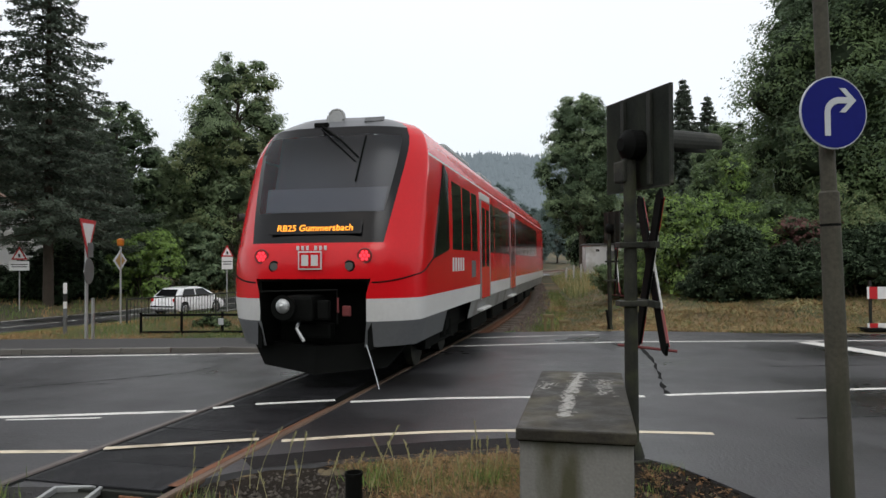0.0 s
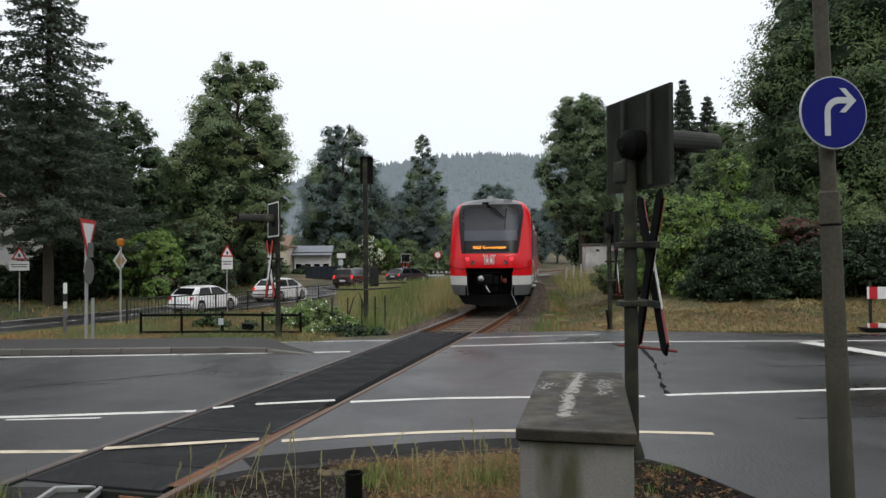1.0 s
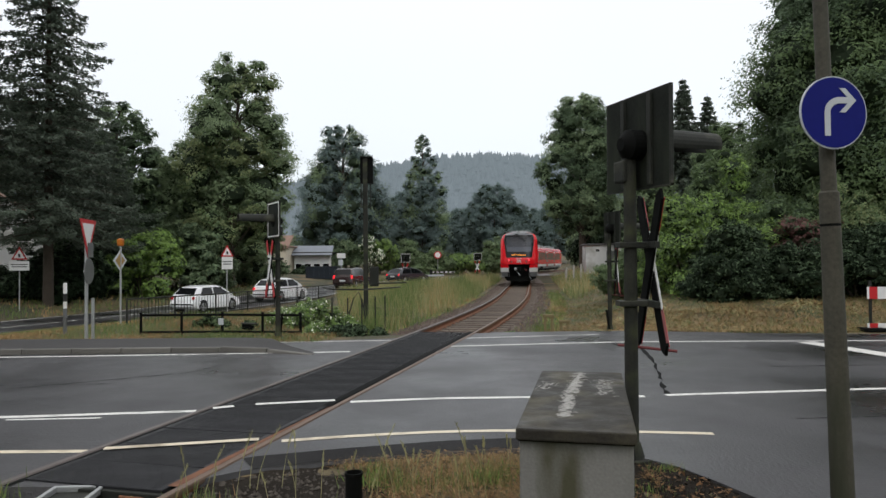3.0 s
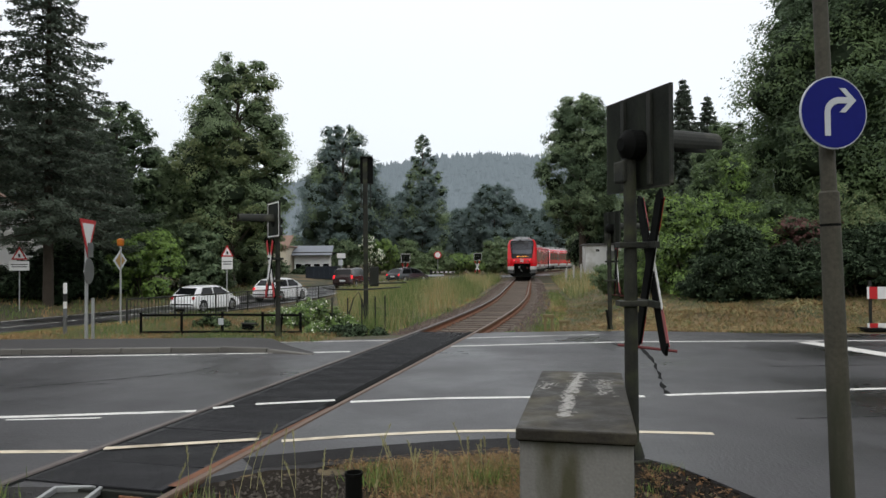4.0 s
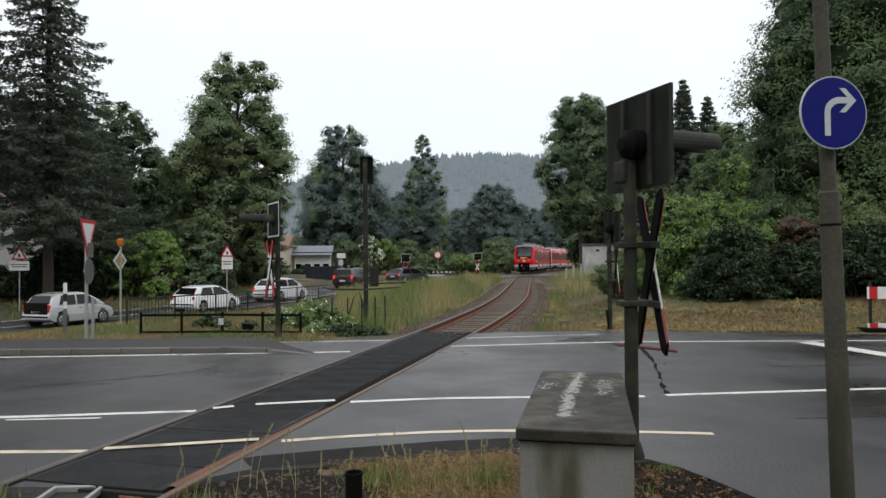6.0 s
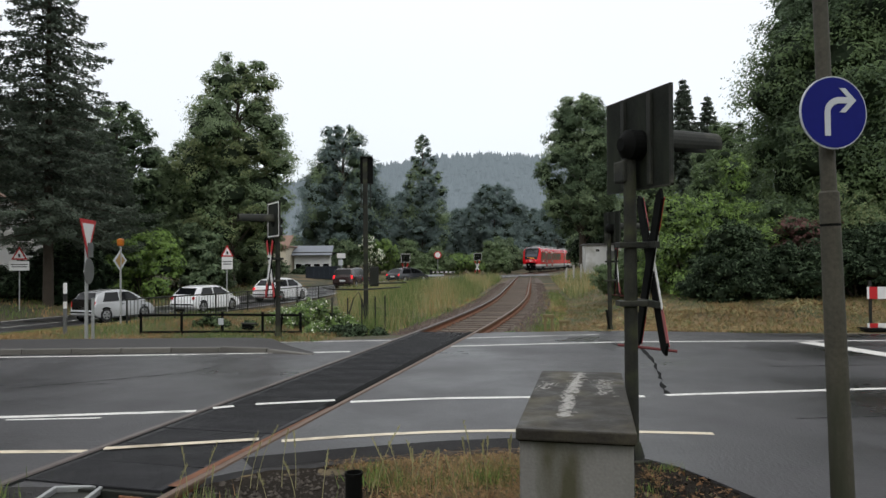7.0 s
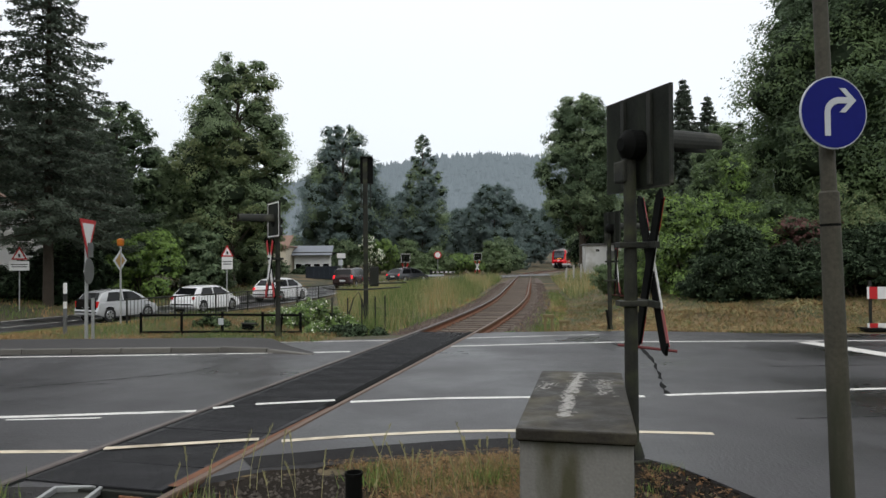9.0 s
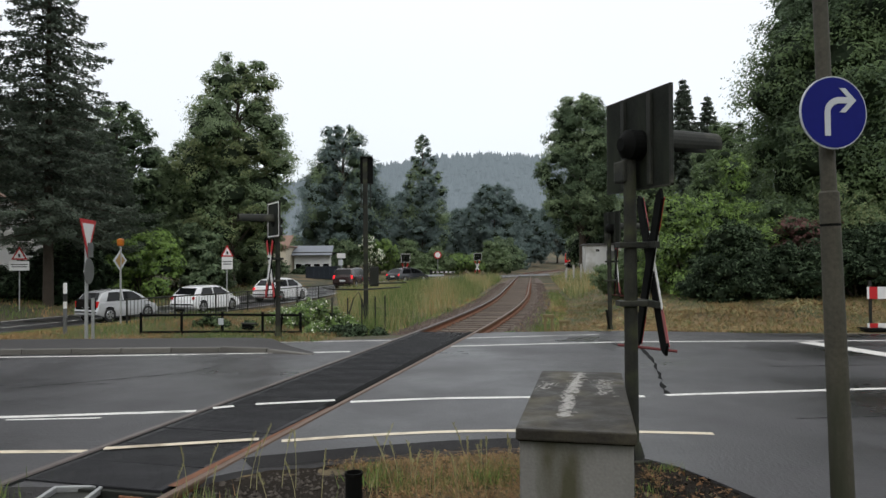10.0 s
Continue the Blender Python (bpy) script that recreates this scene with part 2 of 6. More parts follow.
M["car_brown"] = material("dark_red_car_paint", (0.035, 0.018, 0.018), 0.2, vary=0.1, bump=0, coat=0.6)
M["lamp_red"] = material("red_car_lamp", (0.45, 0.01, 0.012), 0.2, vary=0.1, bump=0, emit=0.08)
M["brake"] = material("lit_brake_lamp", (1.0, 0.03, 0.04), 0.2, vary=0, bump=0, emit=0.7)
M["plaster"] = material("cream_plaster", (0.62, 0.56, 0.44), 0.85, vary=0.1, scale=1, fine=20)
M["plaster_white"] = material("white_plaster", (0.62, 0.63, 0.62), 0.85, vary=0.12, scale=1, fine=20, dirt=(0.4, 0.4, 0.37), dirt_amount=0.2)
M["roof_tile"] = material("brown_roof_tiles", (0.25, 0.16, 0.12), 0.8, vary=0.25, scale=2, fine=15)
M["roof_dark"] = material("dark_roof_felt", (0.07, 0.07, 0.07), 0.85, vary=0.25, scale=2, fine=15)
M["roof_blue"] = material("blue_grey_sheet_roof", (0.2, 0.22, 0.25), 0.6, vary=0.15, scale=2, fine=15)
M["container"] = material("dark_blue_container", (0.02, 0.028, 0.04), 0.5, vary=0.2, scale=2, fine=20)
M["wood"] = material("weathered_fence_wood", (0.19, 0.15, 0.07), 0.85, vary=0.3, scale=3, fine=30)
M["concrete"] = material("pale_concrete", (0.42, 0.41, 0.38), 0.85, vary=0.15, scale=2, fine=30)


# ---- mesh helpers ----
def mesh_of(name, verts, faces, mats, index=None, smooth=False):
    me = bpy.data.meshes.new(name)
    me.from_pydata([tuple(v) for v in verts], [], [tuple(f) for f in faces])
    for k in (mats if isinstance(mats, (list, tuple)) else [mats]):
        me.materials.append(M[k])
    if index is not None:
        me.polygons.foreach_set("material_index", np.asarray(index, dtype=np.int32))
    if smooth:
        me.polygons.foreach_set("use_smooth", np.ones(len(me.polygons), dtype=bool))
    me.update()
    return me


def quads_mesh(name, co, mats, index=None, per=4):
    """A mesh out of an (n, per, 3) array of separate faces."""
    n = len(co)
    me = bpy.data.meshes.new(name)
    me.vertices.add(n * per)
    me.vertices.foreach_set("co", np.ascontiguousarray(co, dtype=np.float32).ravel())
    me.loops.add(n * per)
    me.loops.foreach_set("vertex_index", np.arange(n * per, dtype=np.int32))
    me.polygons.add(n)
    me.polygons.foreach_set("loop_start", np.arange(0, n * per, per, dtype=np.int32))
    for k in (mats if isinstance(mats, (list, tuple)) else [mats]):
        me.materials.append(M[k])
    if index is not None:
        me.polygons.foreach_set("material_index", np.asarray(index, dtype=np.int32))
    me.update(calc_edges=True)
    return me


class Build:
    """Gathers simple shaped pieces into one mesh."""

    def __init__(self):
        self.v, self.f = [], []

    def add(self, verts, faces, m=None):
        k = len(self.v)
        self.v += [tuple(m @ Vector(p)) if m else tuple(p) for p in verts]
        self.f += [tuple(i + k for i in q) for q in faces]
        return self

    def bm(self, bm, m=None):
        bm.verts.index_update()
        self.add([p.co.copy() for p in bm.verts], [[p.index for p in q.verts] for q in bm.faces], m)
        bm.free()
        return self

    def box(self, size, m=None, bevel=0.0, seg=2):
        bm = bmesh.new()
        bmesh.ops.create_cube(bm, size=1)
        bmesh.ops.scale(bm, vec=size, verts=bm.verts)
        if bevel:
            bmesh.ops.bevel(bm, geom=list(bm.edges), offset=bevel, segments=seg, affect="EDGES", profile=0.6)
        return self.bm(bm, m)

    def cone(self, r1, r2, h, m=None, n=16, caps=True):
        """Along z from 0 to h."""
        v, f = [], []
        for r, z in ((r1, 0), (r2, h)):
            v += [(r * math.cos(2 * math.pi * i / n), r * math.sin(2 * math.pi * i / n), z) for i in range(n)]
        f = [(i, (i + 1) % n, n + (i + 1) % n, n + i) for i in range(n)]
        if caps:
            f += [tuple(range(n))[::-1], tuple(range(n, 2 * n))]
        return self.add(v, f, m)

    def tube(self, pts, r, n=8):
        pts = [Vector(p) for p in pts]
        v, f = [], []
        rs = r if isinstance(r, (list, tuple)) else [r] * len(pts)
        for i, p in enumerate(pts):
            d = (pts[min(i + 1, len(pts) - 1)] - pts[max(i - 1, 0)]).normalized()
            a = d.cross(Vector((0, 0, 1)) if abs(d.z) < 0.9 else Vector((1, 0, 0))).normalized()
            b = d.cross(a)
            v += [p + rs[i] * (math.cos(2 * math.pi * k / n) * a + math.sin(2 * math.pi * k / n) * b) for k in range(n)]
        for i in range(len(pts) - 1):
            f += [(i * n + k, i * n + (k + 1) % n, (i + 1) * n + (k + 1) % n, (i + 1) * n + k) for k in range(n)]
        f += [tuple(range(n))[::-1], tuple(range((len(pts) - 1) * n, len(pts) * n))]
        return self.add(v, f)

    def prism(self, outline, depth, m=None):
        """An outline in x, z, thickened along y from 0 to depth."""
        n = len(outline)
        v = [(x, 0, z) for x, z in outline] + [(x, depth, z) for x, z in outline]
        f = [tuple(range(n)), tuple(range(n, 2 * n))[::-1]] + [(i, n + i, n + (i + 1) % n, (i + 1) % n) for i in range(n)]
        return self.add(v, f, m)

    def done(self, name, mat, smooth=False):
        return mesh_of(name, self.v, self.f, mat, smooth=smooth)


def part(name, b, mat, parent, label="", smooth=False):
    """Links one mesh as a part under a thing or a part."""
    ob = new(name, b.done(name, mat, smooth) if isinstance(b, Build) else b)
    ob.parent = parent
    if label:
        tagged(ob, label)
    return ob


def thing(name, m, label, category, group="", kind=""):
    ob = tagged(new(name), label, category, group, kind)
    ob.empty_display_size = 0.1
    ob.matrix_basis = m
    return ob


def structure(name, me, label="", category=""):
    return tagged(new(name, me), label, category, "", "structure")


def step(a, b, x):
    t = np.clip((np.asarray(x, dtype=float) - a) / (b - a), 0, 1)
    return t * t * (3 - 2 * t)


def bars(b, rows, m, depth=0.004):
    """Unreadable lettering as short bars: rows of (x0, x1, z, height)."""
    for x0, x1, z, h in rows:
        b.box((x1 - x0, depth, h), m @ pose((x0 + x1) / 2, 0, z))
    return b

# ---- the lines of the place: track, side road, land ----
TY = np.arange(-30.0, 420.0, 0.25)
TSLOPE = 0.2475 - 0.115 * step(13, 42, TY) + 0.235 * step(84, 132, TY) + 0.35 * step(132, 260, TY)
TX = np.cumsum(TSLOPE) * 0.25
TX += -1.48 - np.interp(11.0, TY, TX)
TS = np.concatenate([[0], np.cumsum(np.hypot(np.diff(TX), np.diff(TY)))])


def track_x(y):
    return np.interp(y, TY, TX)


def track_at(s):
    """The point and heading of the track's centre line at s metres along it, counted from y = 0."""
    s = s + np.interp(0.0, TY, TS)
    a = np.array([np.interp(s, TS, TX), np.interp(s, TS, TY)])
    b = np.array([np.interp(s + 0.3, TS, TX), np.interp(s + 0.3, TS, TY)])
    d = (b - a) / np.linalg.norm(b - a)
    return a, d


# the side road, which comes from the near left and bends away to the second crossing
SR = np.array([(-24.5, 17.5, -0.88), (-22.0, 22.5, -0.89), (-19.8, 27.2, -0.9), (-18.7, 30.0, -0.91), (-17.3, 34.0, -0.9), (-14.8, 38.6, -0.81), (-12.6, 45.4, -0.7), (-11.2, 52, -0.56), (-9.4, 58.6, -0.42), (-4.9, 66.2, -0.2),
               (0, 74, -0.1), (5, 81.5, -0.02), (10.2, 86.6, 0.0), (17, 90, 0.0), (30, 94, 0.6), (60, 101, 1.5)], dtype=float)
_t = np.linspace(0, len(SR) - 1, 400)
_k = np.arange(len(SR))


def _smooth(col):
    y = np.interp(_t, _k, col)
    w = np.hanning(41)
    return np.convolve(np.pad(y, 20, mode="reflect", reflect_type="odd"), w / w.sum(), mode="valid")


SRX, SRY, SRZ = (_smooth(SR[:, i]) for i in range(3))


def land_z(x, y):
    """The height of the ground."""
    x, y = np.asarray(x, float), np.asarray(y, float)
    off = x - track_x(y)
    z = np.zeros_like(x)
    z = z - 0.25 * step(16.8, 18.5, y) * (1 - step(3.0, 6.0, np.abs(off)))
    z = z - 0.22 * step(5.9, 5.2, y) * (1 - step(1.6, 2.6, np.abs(off)))
    # bank on the far side of the track
    z = z + step(2.6, 9, off) * step(18, 50, y) * 1.1 + step(8, 22, off) * step(18, 60, y) * 1.3
    z = z + 0.45 * step(3.0, 7.0, off) * step(17.2, 23, y) * (1 - step(30, 50, y))
    # hollow of the side road
    d2 = np.full(x.shape, 1e9)
    zr = np.zeros_like(x)
    for i in range(0, 400, 4):
        q = (x - SRX[i]) ** 2 + (y - SRY[i]) ** 2
        near = q < d2
        d2 = np.where(near, q, d2)
        zr = np.where(near, SRZ[i], zr)
    d = np.sqrt(d2)
    w = (1 - np.clip((d - 3.4) / 9.2, 0, 1) ** 0.8) * step(15.6, 17.6, y)
    z = z * (1 - w) + (zr - 0.05) * w
    beyond = step(12, 30, -off) * step(40, 90, y)
    z = z + beyond * 0.8
    # the valley side far away
    r = np.hypot(x, y)
    z = z + 16 * step(150, 420, r) * step(0, 200, y)
    return z


def near_edge(x):
    return np.interp(x, [-60, -3.6, -2.2, -1.7, -0.95, 0.02, 0.66, 1.4, 1.87, 2.17, 2.26, 2.6, 3.2, 6, 12, 60], [5.45, 5.48, 5.5, 5.9, 6.14, 6.39, 6.47, 6.4, 6.07, 5.66, 5.05, 4.72, 4.5, 3.9, 2.0, -20])


def far_edge(x):
    return np.interp(x, [-60, -3.2, -1.3, 1.3, 4.5, 8.9, 60], [15.2, 15.45, 15.9, 17.1, 17.25, 16.1, 14.5])


def sheet(name, xs, ys, zf, mat):
    X, Y = np.meshgrid(xs, ys)
    Z = zf(X, Y)
    v = np.stack([X, Y, Z], -1).reshape(-1, 3)
    nx, ny = len(xs), len(ys)
    f = [(j * nx + i, j * nx + i + 1, (j + 1) * nx + i + 1, (j + 1) * nx + i) for j in range(ny - 1) for i in range(nx - 1)]
    return mesh_of(name, v, f, mat, smooth=True)


gx = np.unique(np.concatenate([np.linspace(-2200, -60, 16), np.linspace(-60, -30, 25), np.linspace(-30, 34, 150), np.linspace(34, 80, 25), np.linspace(80, 2200, 16)]))
gy = np.unique(np.concatenate([np.linspace(-600, -10, 10), np.linspace(-10, 60, 160), np.linspace(60, 130, 60), np.linspace(130, 500, 30), np.linspace(500, 2600, 14)]))
structure("ground", sheet("ground", gx, gy, lambda x, y: land_z(x, y) - 0.03 - 0.10 * (np.abs(x) < 45) * (step(0.05, 0.6, y - near_edge(x)) - step(-0.6, -0.05, y - far_edge(x))), "soil"), "soil and turf with dry patches", "ground")

# ---- wooded hill behind the valley ----
hv, hq = [], []
rng = np.random.default_rng(4)


def ridge(x):
    return 96 + 10 * np.sin(x * 0.006 + 0.6) + 5 * np.sin(x * 0.017 + 2) + 14 * step(-150, 60, x) * (1 - step(150, 420, x)) - 18 * step(150, 600, x)


def hill_z(x, y):
    return (ridge(x) + 4) * step(330, 860, y) ** 1.0


n_h = 15000
hx, hy = rng.uniform(-900, 900, n_h), rng.uniform(330, 900, n_h)
keep = np.abs(hx) < 0.8 * hy + 60
hx, hy = hx[keep], hy[keep]
hz = hill_z(hx, hy)
cones = []
for k in range(3):
    s = rng.uniform(0.7, 1.2, len(hx))
    a = rng.uniform(0, 6.28, len(hx))
    r, h = 4.6 * s * (1 - 0.24 * k), 6.5 * s
    base = np.stack([hx, hy, hz - 3 + 4.2 * k * s], -1)
    for i in range(4):
        a0, a1 = a + i * 1.571, a + (i + 1) * 1.571
        p0 = base + np.stack([r * np.cos(a0), r * np.sin(a0), 0 * r], -1)
        p1 = base + np.stack([r * np.cos(a1), r * np.sin(a1), 0 * r], -1)
        top = base + np.stack([0 * h, 0 * h, h], -1)
        cones.append(np.stack([p0, p1, top], 1))
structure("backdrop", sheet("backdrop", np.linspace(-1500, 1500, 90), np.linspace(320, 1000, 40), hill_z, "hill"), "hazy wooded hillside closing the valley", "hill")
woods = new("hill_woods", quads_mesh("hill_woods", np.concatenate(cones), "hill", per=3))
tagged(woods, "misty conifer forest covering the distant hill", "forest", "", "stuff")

# unseen bank added behind the viewer: closes the place and darkens reflections
structure("backdrop_bank", sheet("backdrop_bank", np.linspace(-140, 140, 120), np.linspace(-60, -20, 24),
                                 lambda x, y: 12.5 * step(-20, -26, y) * (1 + 0.18 * np.sin(x * 0.31) + 0.12 * np.sin(x * 0.83 + 1)) - 0.2, "dark_leaf"), "unseen dark bank added behind the viewer to darken reflections", "woodland")

# ---- main road over the crossing ----
ux = np.unique(np.concatenate([np.linspace(-60, -10, 20), np.linspace(-10, 12, 120), np.linspace(12, 60, 20)]))
v, f = [], []
for x in ux:
    e0, e1 = near_edge(x), far_edge(x)
    for k in range(13):
        v.append((x, e0 + (e1 - e0) * k / 12, 0.0))
    v.append((x, e1 + 0.05, -0.16))
    v.append((x, e0 - 0.05, -0.16))
for i in range(len(ux) - 1):
    a, b = i * 15, (i + 1) * 15
    f += [(a + k, b + k, b + k + 1, a + k + 1) for k in range(13)] + [(a, a + 14, b + 14, b)]
structure("road", mesh_of("road", v, f, "asphalt"), "grey wet asphalt road", "road")


def ribbon(name, pts, width, z, mat, kind_label, category="marking", thick=0.0):
    """A band along a line on the ground."""
    p = np.array(pts, float)
    d = np.gradient(p[:, :2], axis=0)
    n = np.stack([-d[:, 1], d[:, 0]], -1) / np.linalg.norm(d, axis=1)[:, None]
    w = np.broadcast_to(np.asarray(width, float), (len(p),))[:, None] / 2
    zz = p[:, 2] if p.shape[1] > 2 else np.zeros(len(p))
    a, b = p[:, :2] - n * w, p[:, :2] + n * w
    v = [(*q, h + z) for q, h in zip(a, zz)] + [(*q, h + z) for q, h in zip(b, zz)]
    k = len(p)
    f = [(i, i + 1, k + i + 1, k + i) for i in range(k - 1)]
    return structure(name, mesh_of(name, v, f, mat), kind_label, category)


def line(pts, n=10):
    p = np.array(pts, float)
    t = np.linspace(0, len(p) - 1, n)
    return np.stack([np.interp(t, np.arange(len(p)), p[:, i]) for i in range(p.shape[1])], -1)


for pts, w in (([(-40, 12.4), (-8.58, 13.15), (-5.16, 13.35), (-1.87, 13.57)], 0.12), ([(0, 14.3), (3.9, 14.86), (7.75, 14.76), (30, 14.0)], 0.12),
               ([(-4.38, 15.22), (-1.23, 15.5), (0.19, 15.75), (3.75, 16.4)], 0.09),
               ([(-22, 7.0), (-5.19, 7.97), (-3.0, 8.23)], 0.12), ([(-2.82, 8.3), (-2.6, 8.42)], 0.11), ([(-2.36, 8.52), (-1.4, 8.72)], 0.11),
               ([(-1.2, 8.7), (-0.05, 8.88), (1.1, 8.9), (2.62, 8.9)], 0.12), ([(2.92, 8.97), (6.04, 9.31), (20, 10.2)], 0.12), ([(-5.05, 7.84), (-3.98, 7.9)], 0.06)):
    ribbon("road_line", line(pts, 12), w, 0.022 if w == 0.11 else 0.004, "paint", "white painted line on wet asphalt")
for pts in ([(-12, 6.2), (-4.23, 6.5), (-3.42, 6.5)], [(-1.63, 6.82), (-0.9, 7.0), (-0.04, 7.14), (0.76, 7.17), (2.06, 7.06), (2.75, 6.97)]):
    ribbon("road_line", line(pts, 12), 0.1, 0.004, "paint_warm", "worn cream painted edge line on wet asphalt")
ribbon("road_line", [(7.75, 14.6), (8.2, 12.35)], 0.42, 0.005, "paint", "broad white painted stop line")
# dark tar joints in the asphalt
for pts, w in (([(4.1, 14.6), (3.75, 12.2), (3.3, 10.4), (2.95, 9.05)], 0.06), ([(5.4, 11.3), (9.5, 11.4), (16, 11.2)], 0.035), ([(-6.3, 9.8), (-4.2, 11.1), (-3.9, 12.0)], 0.03), ([(3.9, 7.6), (5.4, 7.7)], 0.02), ([(-6.6, 10.1), (-4.9, 10.15)], 0.03)):
    q = line(pts, 24)
    q[:, 0] += np.array([noise.noise((i * 0.7, w * 90, 0)) * 0.05 for i in range(24)])
    ribbon("tar_joint", q, [w * random.choice((0.15, 0.6, 1.0, 1.6)) for _ in range(24)], 0.003, "black", "dark irregular tar seam in the asphalt")

# fresh dark apron along the turf
q = np.array([(x, near_edge(x) + 0.2) for x in np.linspace(-1.75, 1.0, 30)])
ribbon("road_apron", q, 0.38, 0.0035, "asphalt_dark", "dark asphalt strip along the turf", "road")

# side road surface and its lines
sr = np.stack([SRX, SRY, SRZ], -1)[::3]
ribbon("side_road", sr, 6.6, 0.0, "asphalt", "wet asphalt side road", "road")
nrm = np.gradient(sr[:, :2], axis=0)
nrm = np.stack([-nrm[:, 1], nrm[:, 0]], -1) / np.linalg.norm(nrm, axis=1)[:, None]
for o in (-3.0, 0.0, 3.0):
    q = sr.copy()
    q[:, :2] += nrm * o
    ribbon("side_road_line", q[:100] if o else q[:70], 0.12, 0.006, "paint", "white painted line on the side road")

# pavement with kerb stones on the far side
def kerb_y(x):
    return 13.70 + 0.02 * max(-8.0, x + 5) if x < -5 else 13.70 - 0.08 * (x + 5) ** 2


def kerb_h(x):
    return 0.1 - 0.085 * float(step(-4.0, -2.5, x))


pv, pf = [], []
px = np.linspace(-40, -2.55, 60)
for x in px:
    reach = (15.29 - kerb_y(x)) * (1 - 0.96 * float(step(-4.2, -2.6, x)))
    pv += [(x, kerb_y(x) + 0.06, kerb_h(x) + 0.001), (x, kerb_y(x) + 0.06 + 0.5 * reach, kerb_h(x) + 0.004), (x, kerb_y(x) + 0.06 + reach, kerb_h(x) + 0.008)]
pf = [(3 * i + k, 3 * i + 3 + k, 3 * i + 4 + k, 3 * i + 1 + k) for i in range(len(px) - 1) for k in (0, 1)]
pavement = structure("pavement", mesh_of("pavement", pv, pf, "pavement"), "worn grey asphalt footpath behind a kerb", "pavement")
kerb_me = Build().box((0.975, 0.14, 0.26), None, 0.018).done("kerb_stone", "kerb")
x = -36.0
while x < -2.9:
    xm = x + 0.49
    slope = 0.02 if xm < -5 else -0.16 * (xm + 5)
    ob = new("kerb_stone", kerb_me)
    ob.parent = pavement
    tilt = math.degrees(math.atan2(kerb_h(xm - 0.4) - kerb_h(xm + 0.4), 0.8))
    ob.matrix_basis = pose(xm, kerb_y(xm), kerb_h(xm) - 0.126 + random.uniform(-0.003, 0.003), random.uniform(-1, 1), tilt, math.degrees(math.atan(slope)))
    x += 0.985 * math.cos(math.atan(slope))

# ---- railway track ----
def rail_mesh(side, y0, y1, profile, name, mat, n=200):
    ys = np.linspace(y0, y1, n)
    s = np.interp(ys, TY, TS) - np.interp(0.0, TY, TS)
    v, f, k = [], [], len(profile)
    for q in s:
        a, d = track_at(q)
        r = np.array([d[1], -d[0]])
        v += [(*(a + r * (side * 0.7525 + u)), z) for u, z in profile]
    for i in range(n - 1):
        f += [(i * k + j, i * k + (j + 1) % k, (i + 1) * k + (j + 1) % k, (i + 1) * k + j) for j in range(k)]
    return mesh_of(name, v, f, mat)


HEAD = [(-0.036, 0.0), (-0.03, 0.014), (0.03, 0.014), (0.036, 0.0), (0.034, -0.03), (-0.034, -0.03)]
FOOT = [(-0.034, -0.004), (-0.012, -0.035), (-0.012, -0.12), (-0.07, -0.145), (-0.07, -0.158), (0.07, -0.158), (0.07, -0.145), (0.012, -0.12), (0.012, -0.035), (0.034, -0.004)]
for side in (-1, 1):
    rail = tagged(new("rail", rail_mesh(side, -20, 300, FOOT, "rail", "rust", 500)), "rust-brown steel rail with a worn bright head", "rail", "rails of the track")
    part("rail_head", rail_mesh(side, -20, 300, HEAD, "rail_head", "rail_top" if side < 0 else "rail_rust", 500), None, rail)
# dark flange groove beside each rail inside the crossing
for side in (-1, 1):
    ys = np.linspace(5.5, 17.2, 40)
    ribbon("flange_groove", np.stack([track_x(ys) + side * 0.675 * 1.03, ys], -1), 0.055, 0.0055, "black", "dark flange groove beside the rail", "groove")

# rust-stained steel edge beside the near end of one rail, a wide open groove beyond it
ys = np.linspace(5.42, 8.35, 24)
ribbon("rust_strip", np.stack([track_x(ys) + 0.735 - 0.075 * (8.35 - ys) / 2.93 * 0.5, ys], -1), 0.015 + 0.075 * (8.35 - ys) / 2.93, 0.0165, "rust", "rust-stained steel edge of the crossing deck", "edge")
ys = np.linspace(8.4, 17.1, 40)
ribbon("flange_groove", np.stack([track_x(ys) + 0.66, ys], -1), 0.1, 0.0175, "black", "dark open groove beside the rail", "groove")

# ballast bed: a graded bed with loose stones
def bed(y0, y1, n, name):
    ys = np.linspace(y0, y1, n)
    v, f = [], []
    prof = [(-2.3, -0.40), (-1.5, -0.17), (-0.8, -0.20), (0, -0.205), (0.8, -0.20), (1.5, -0.17), (2.3, -0.40)]
    for y in ys:
        for u, z in prof:
            v.append((track_x(y) + u * 1.02, y - 0.15 * u, z + 0.02 * noise.noise((u * 3, y, 0))))
    f = [(i * 7 + j, i * 7 + j + 1, (i + 1) * 7 + j + 1, (i + 1) * 7 + j) for i in range(n - 1) for j in range(6)]
    return structure(name, mesh_of(name, v, f, "ballast"), "rust-stained stone ballast", "ballast")


bed(17.0, 84, 160, "ballast_bed")
bed(90, 260, 60, "ballast_bed_far")
bed(-15, 5.4, 40, "ballast_bed_near")


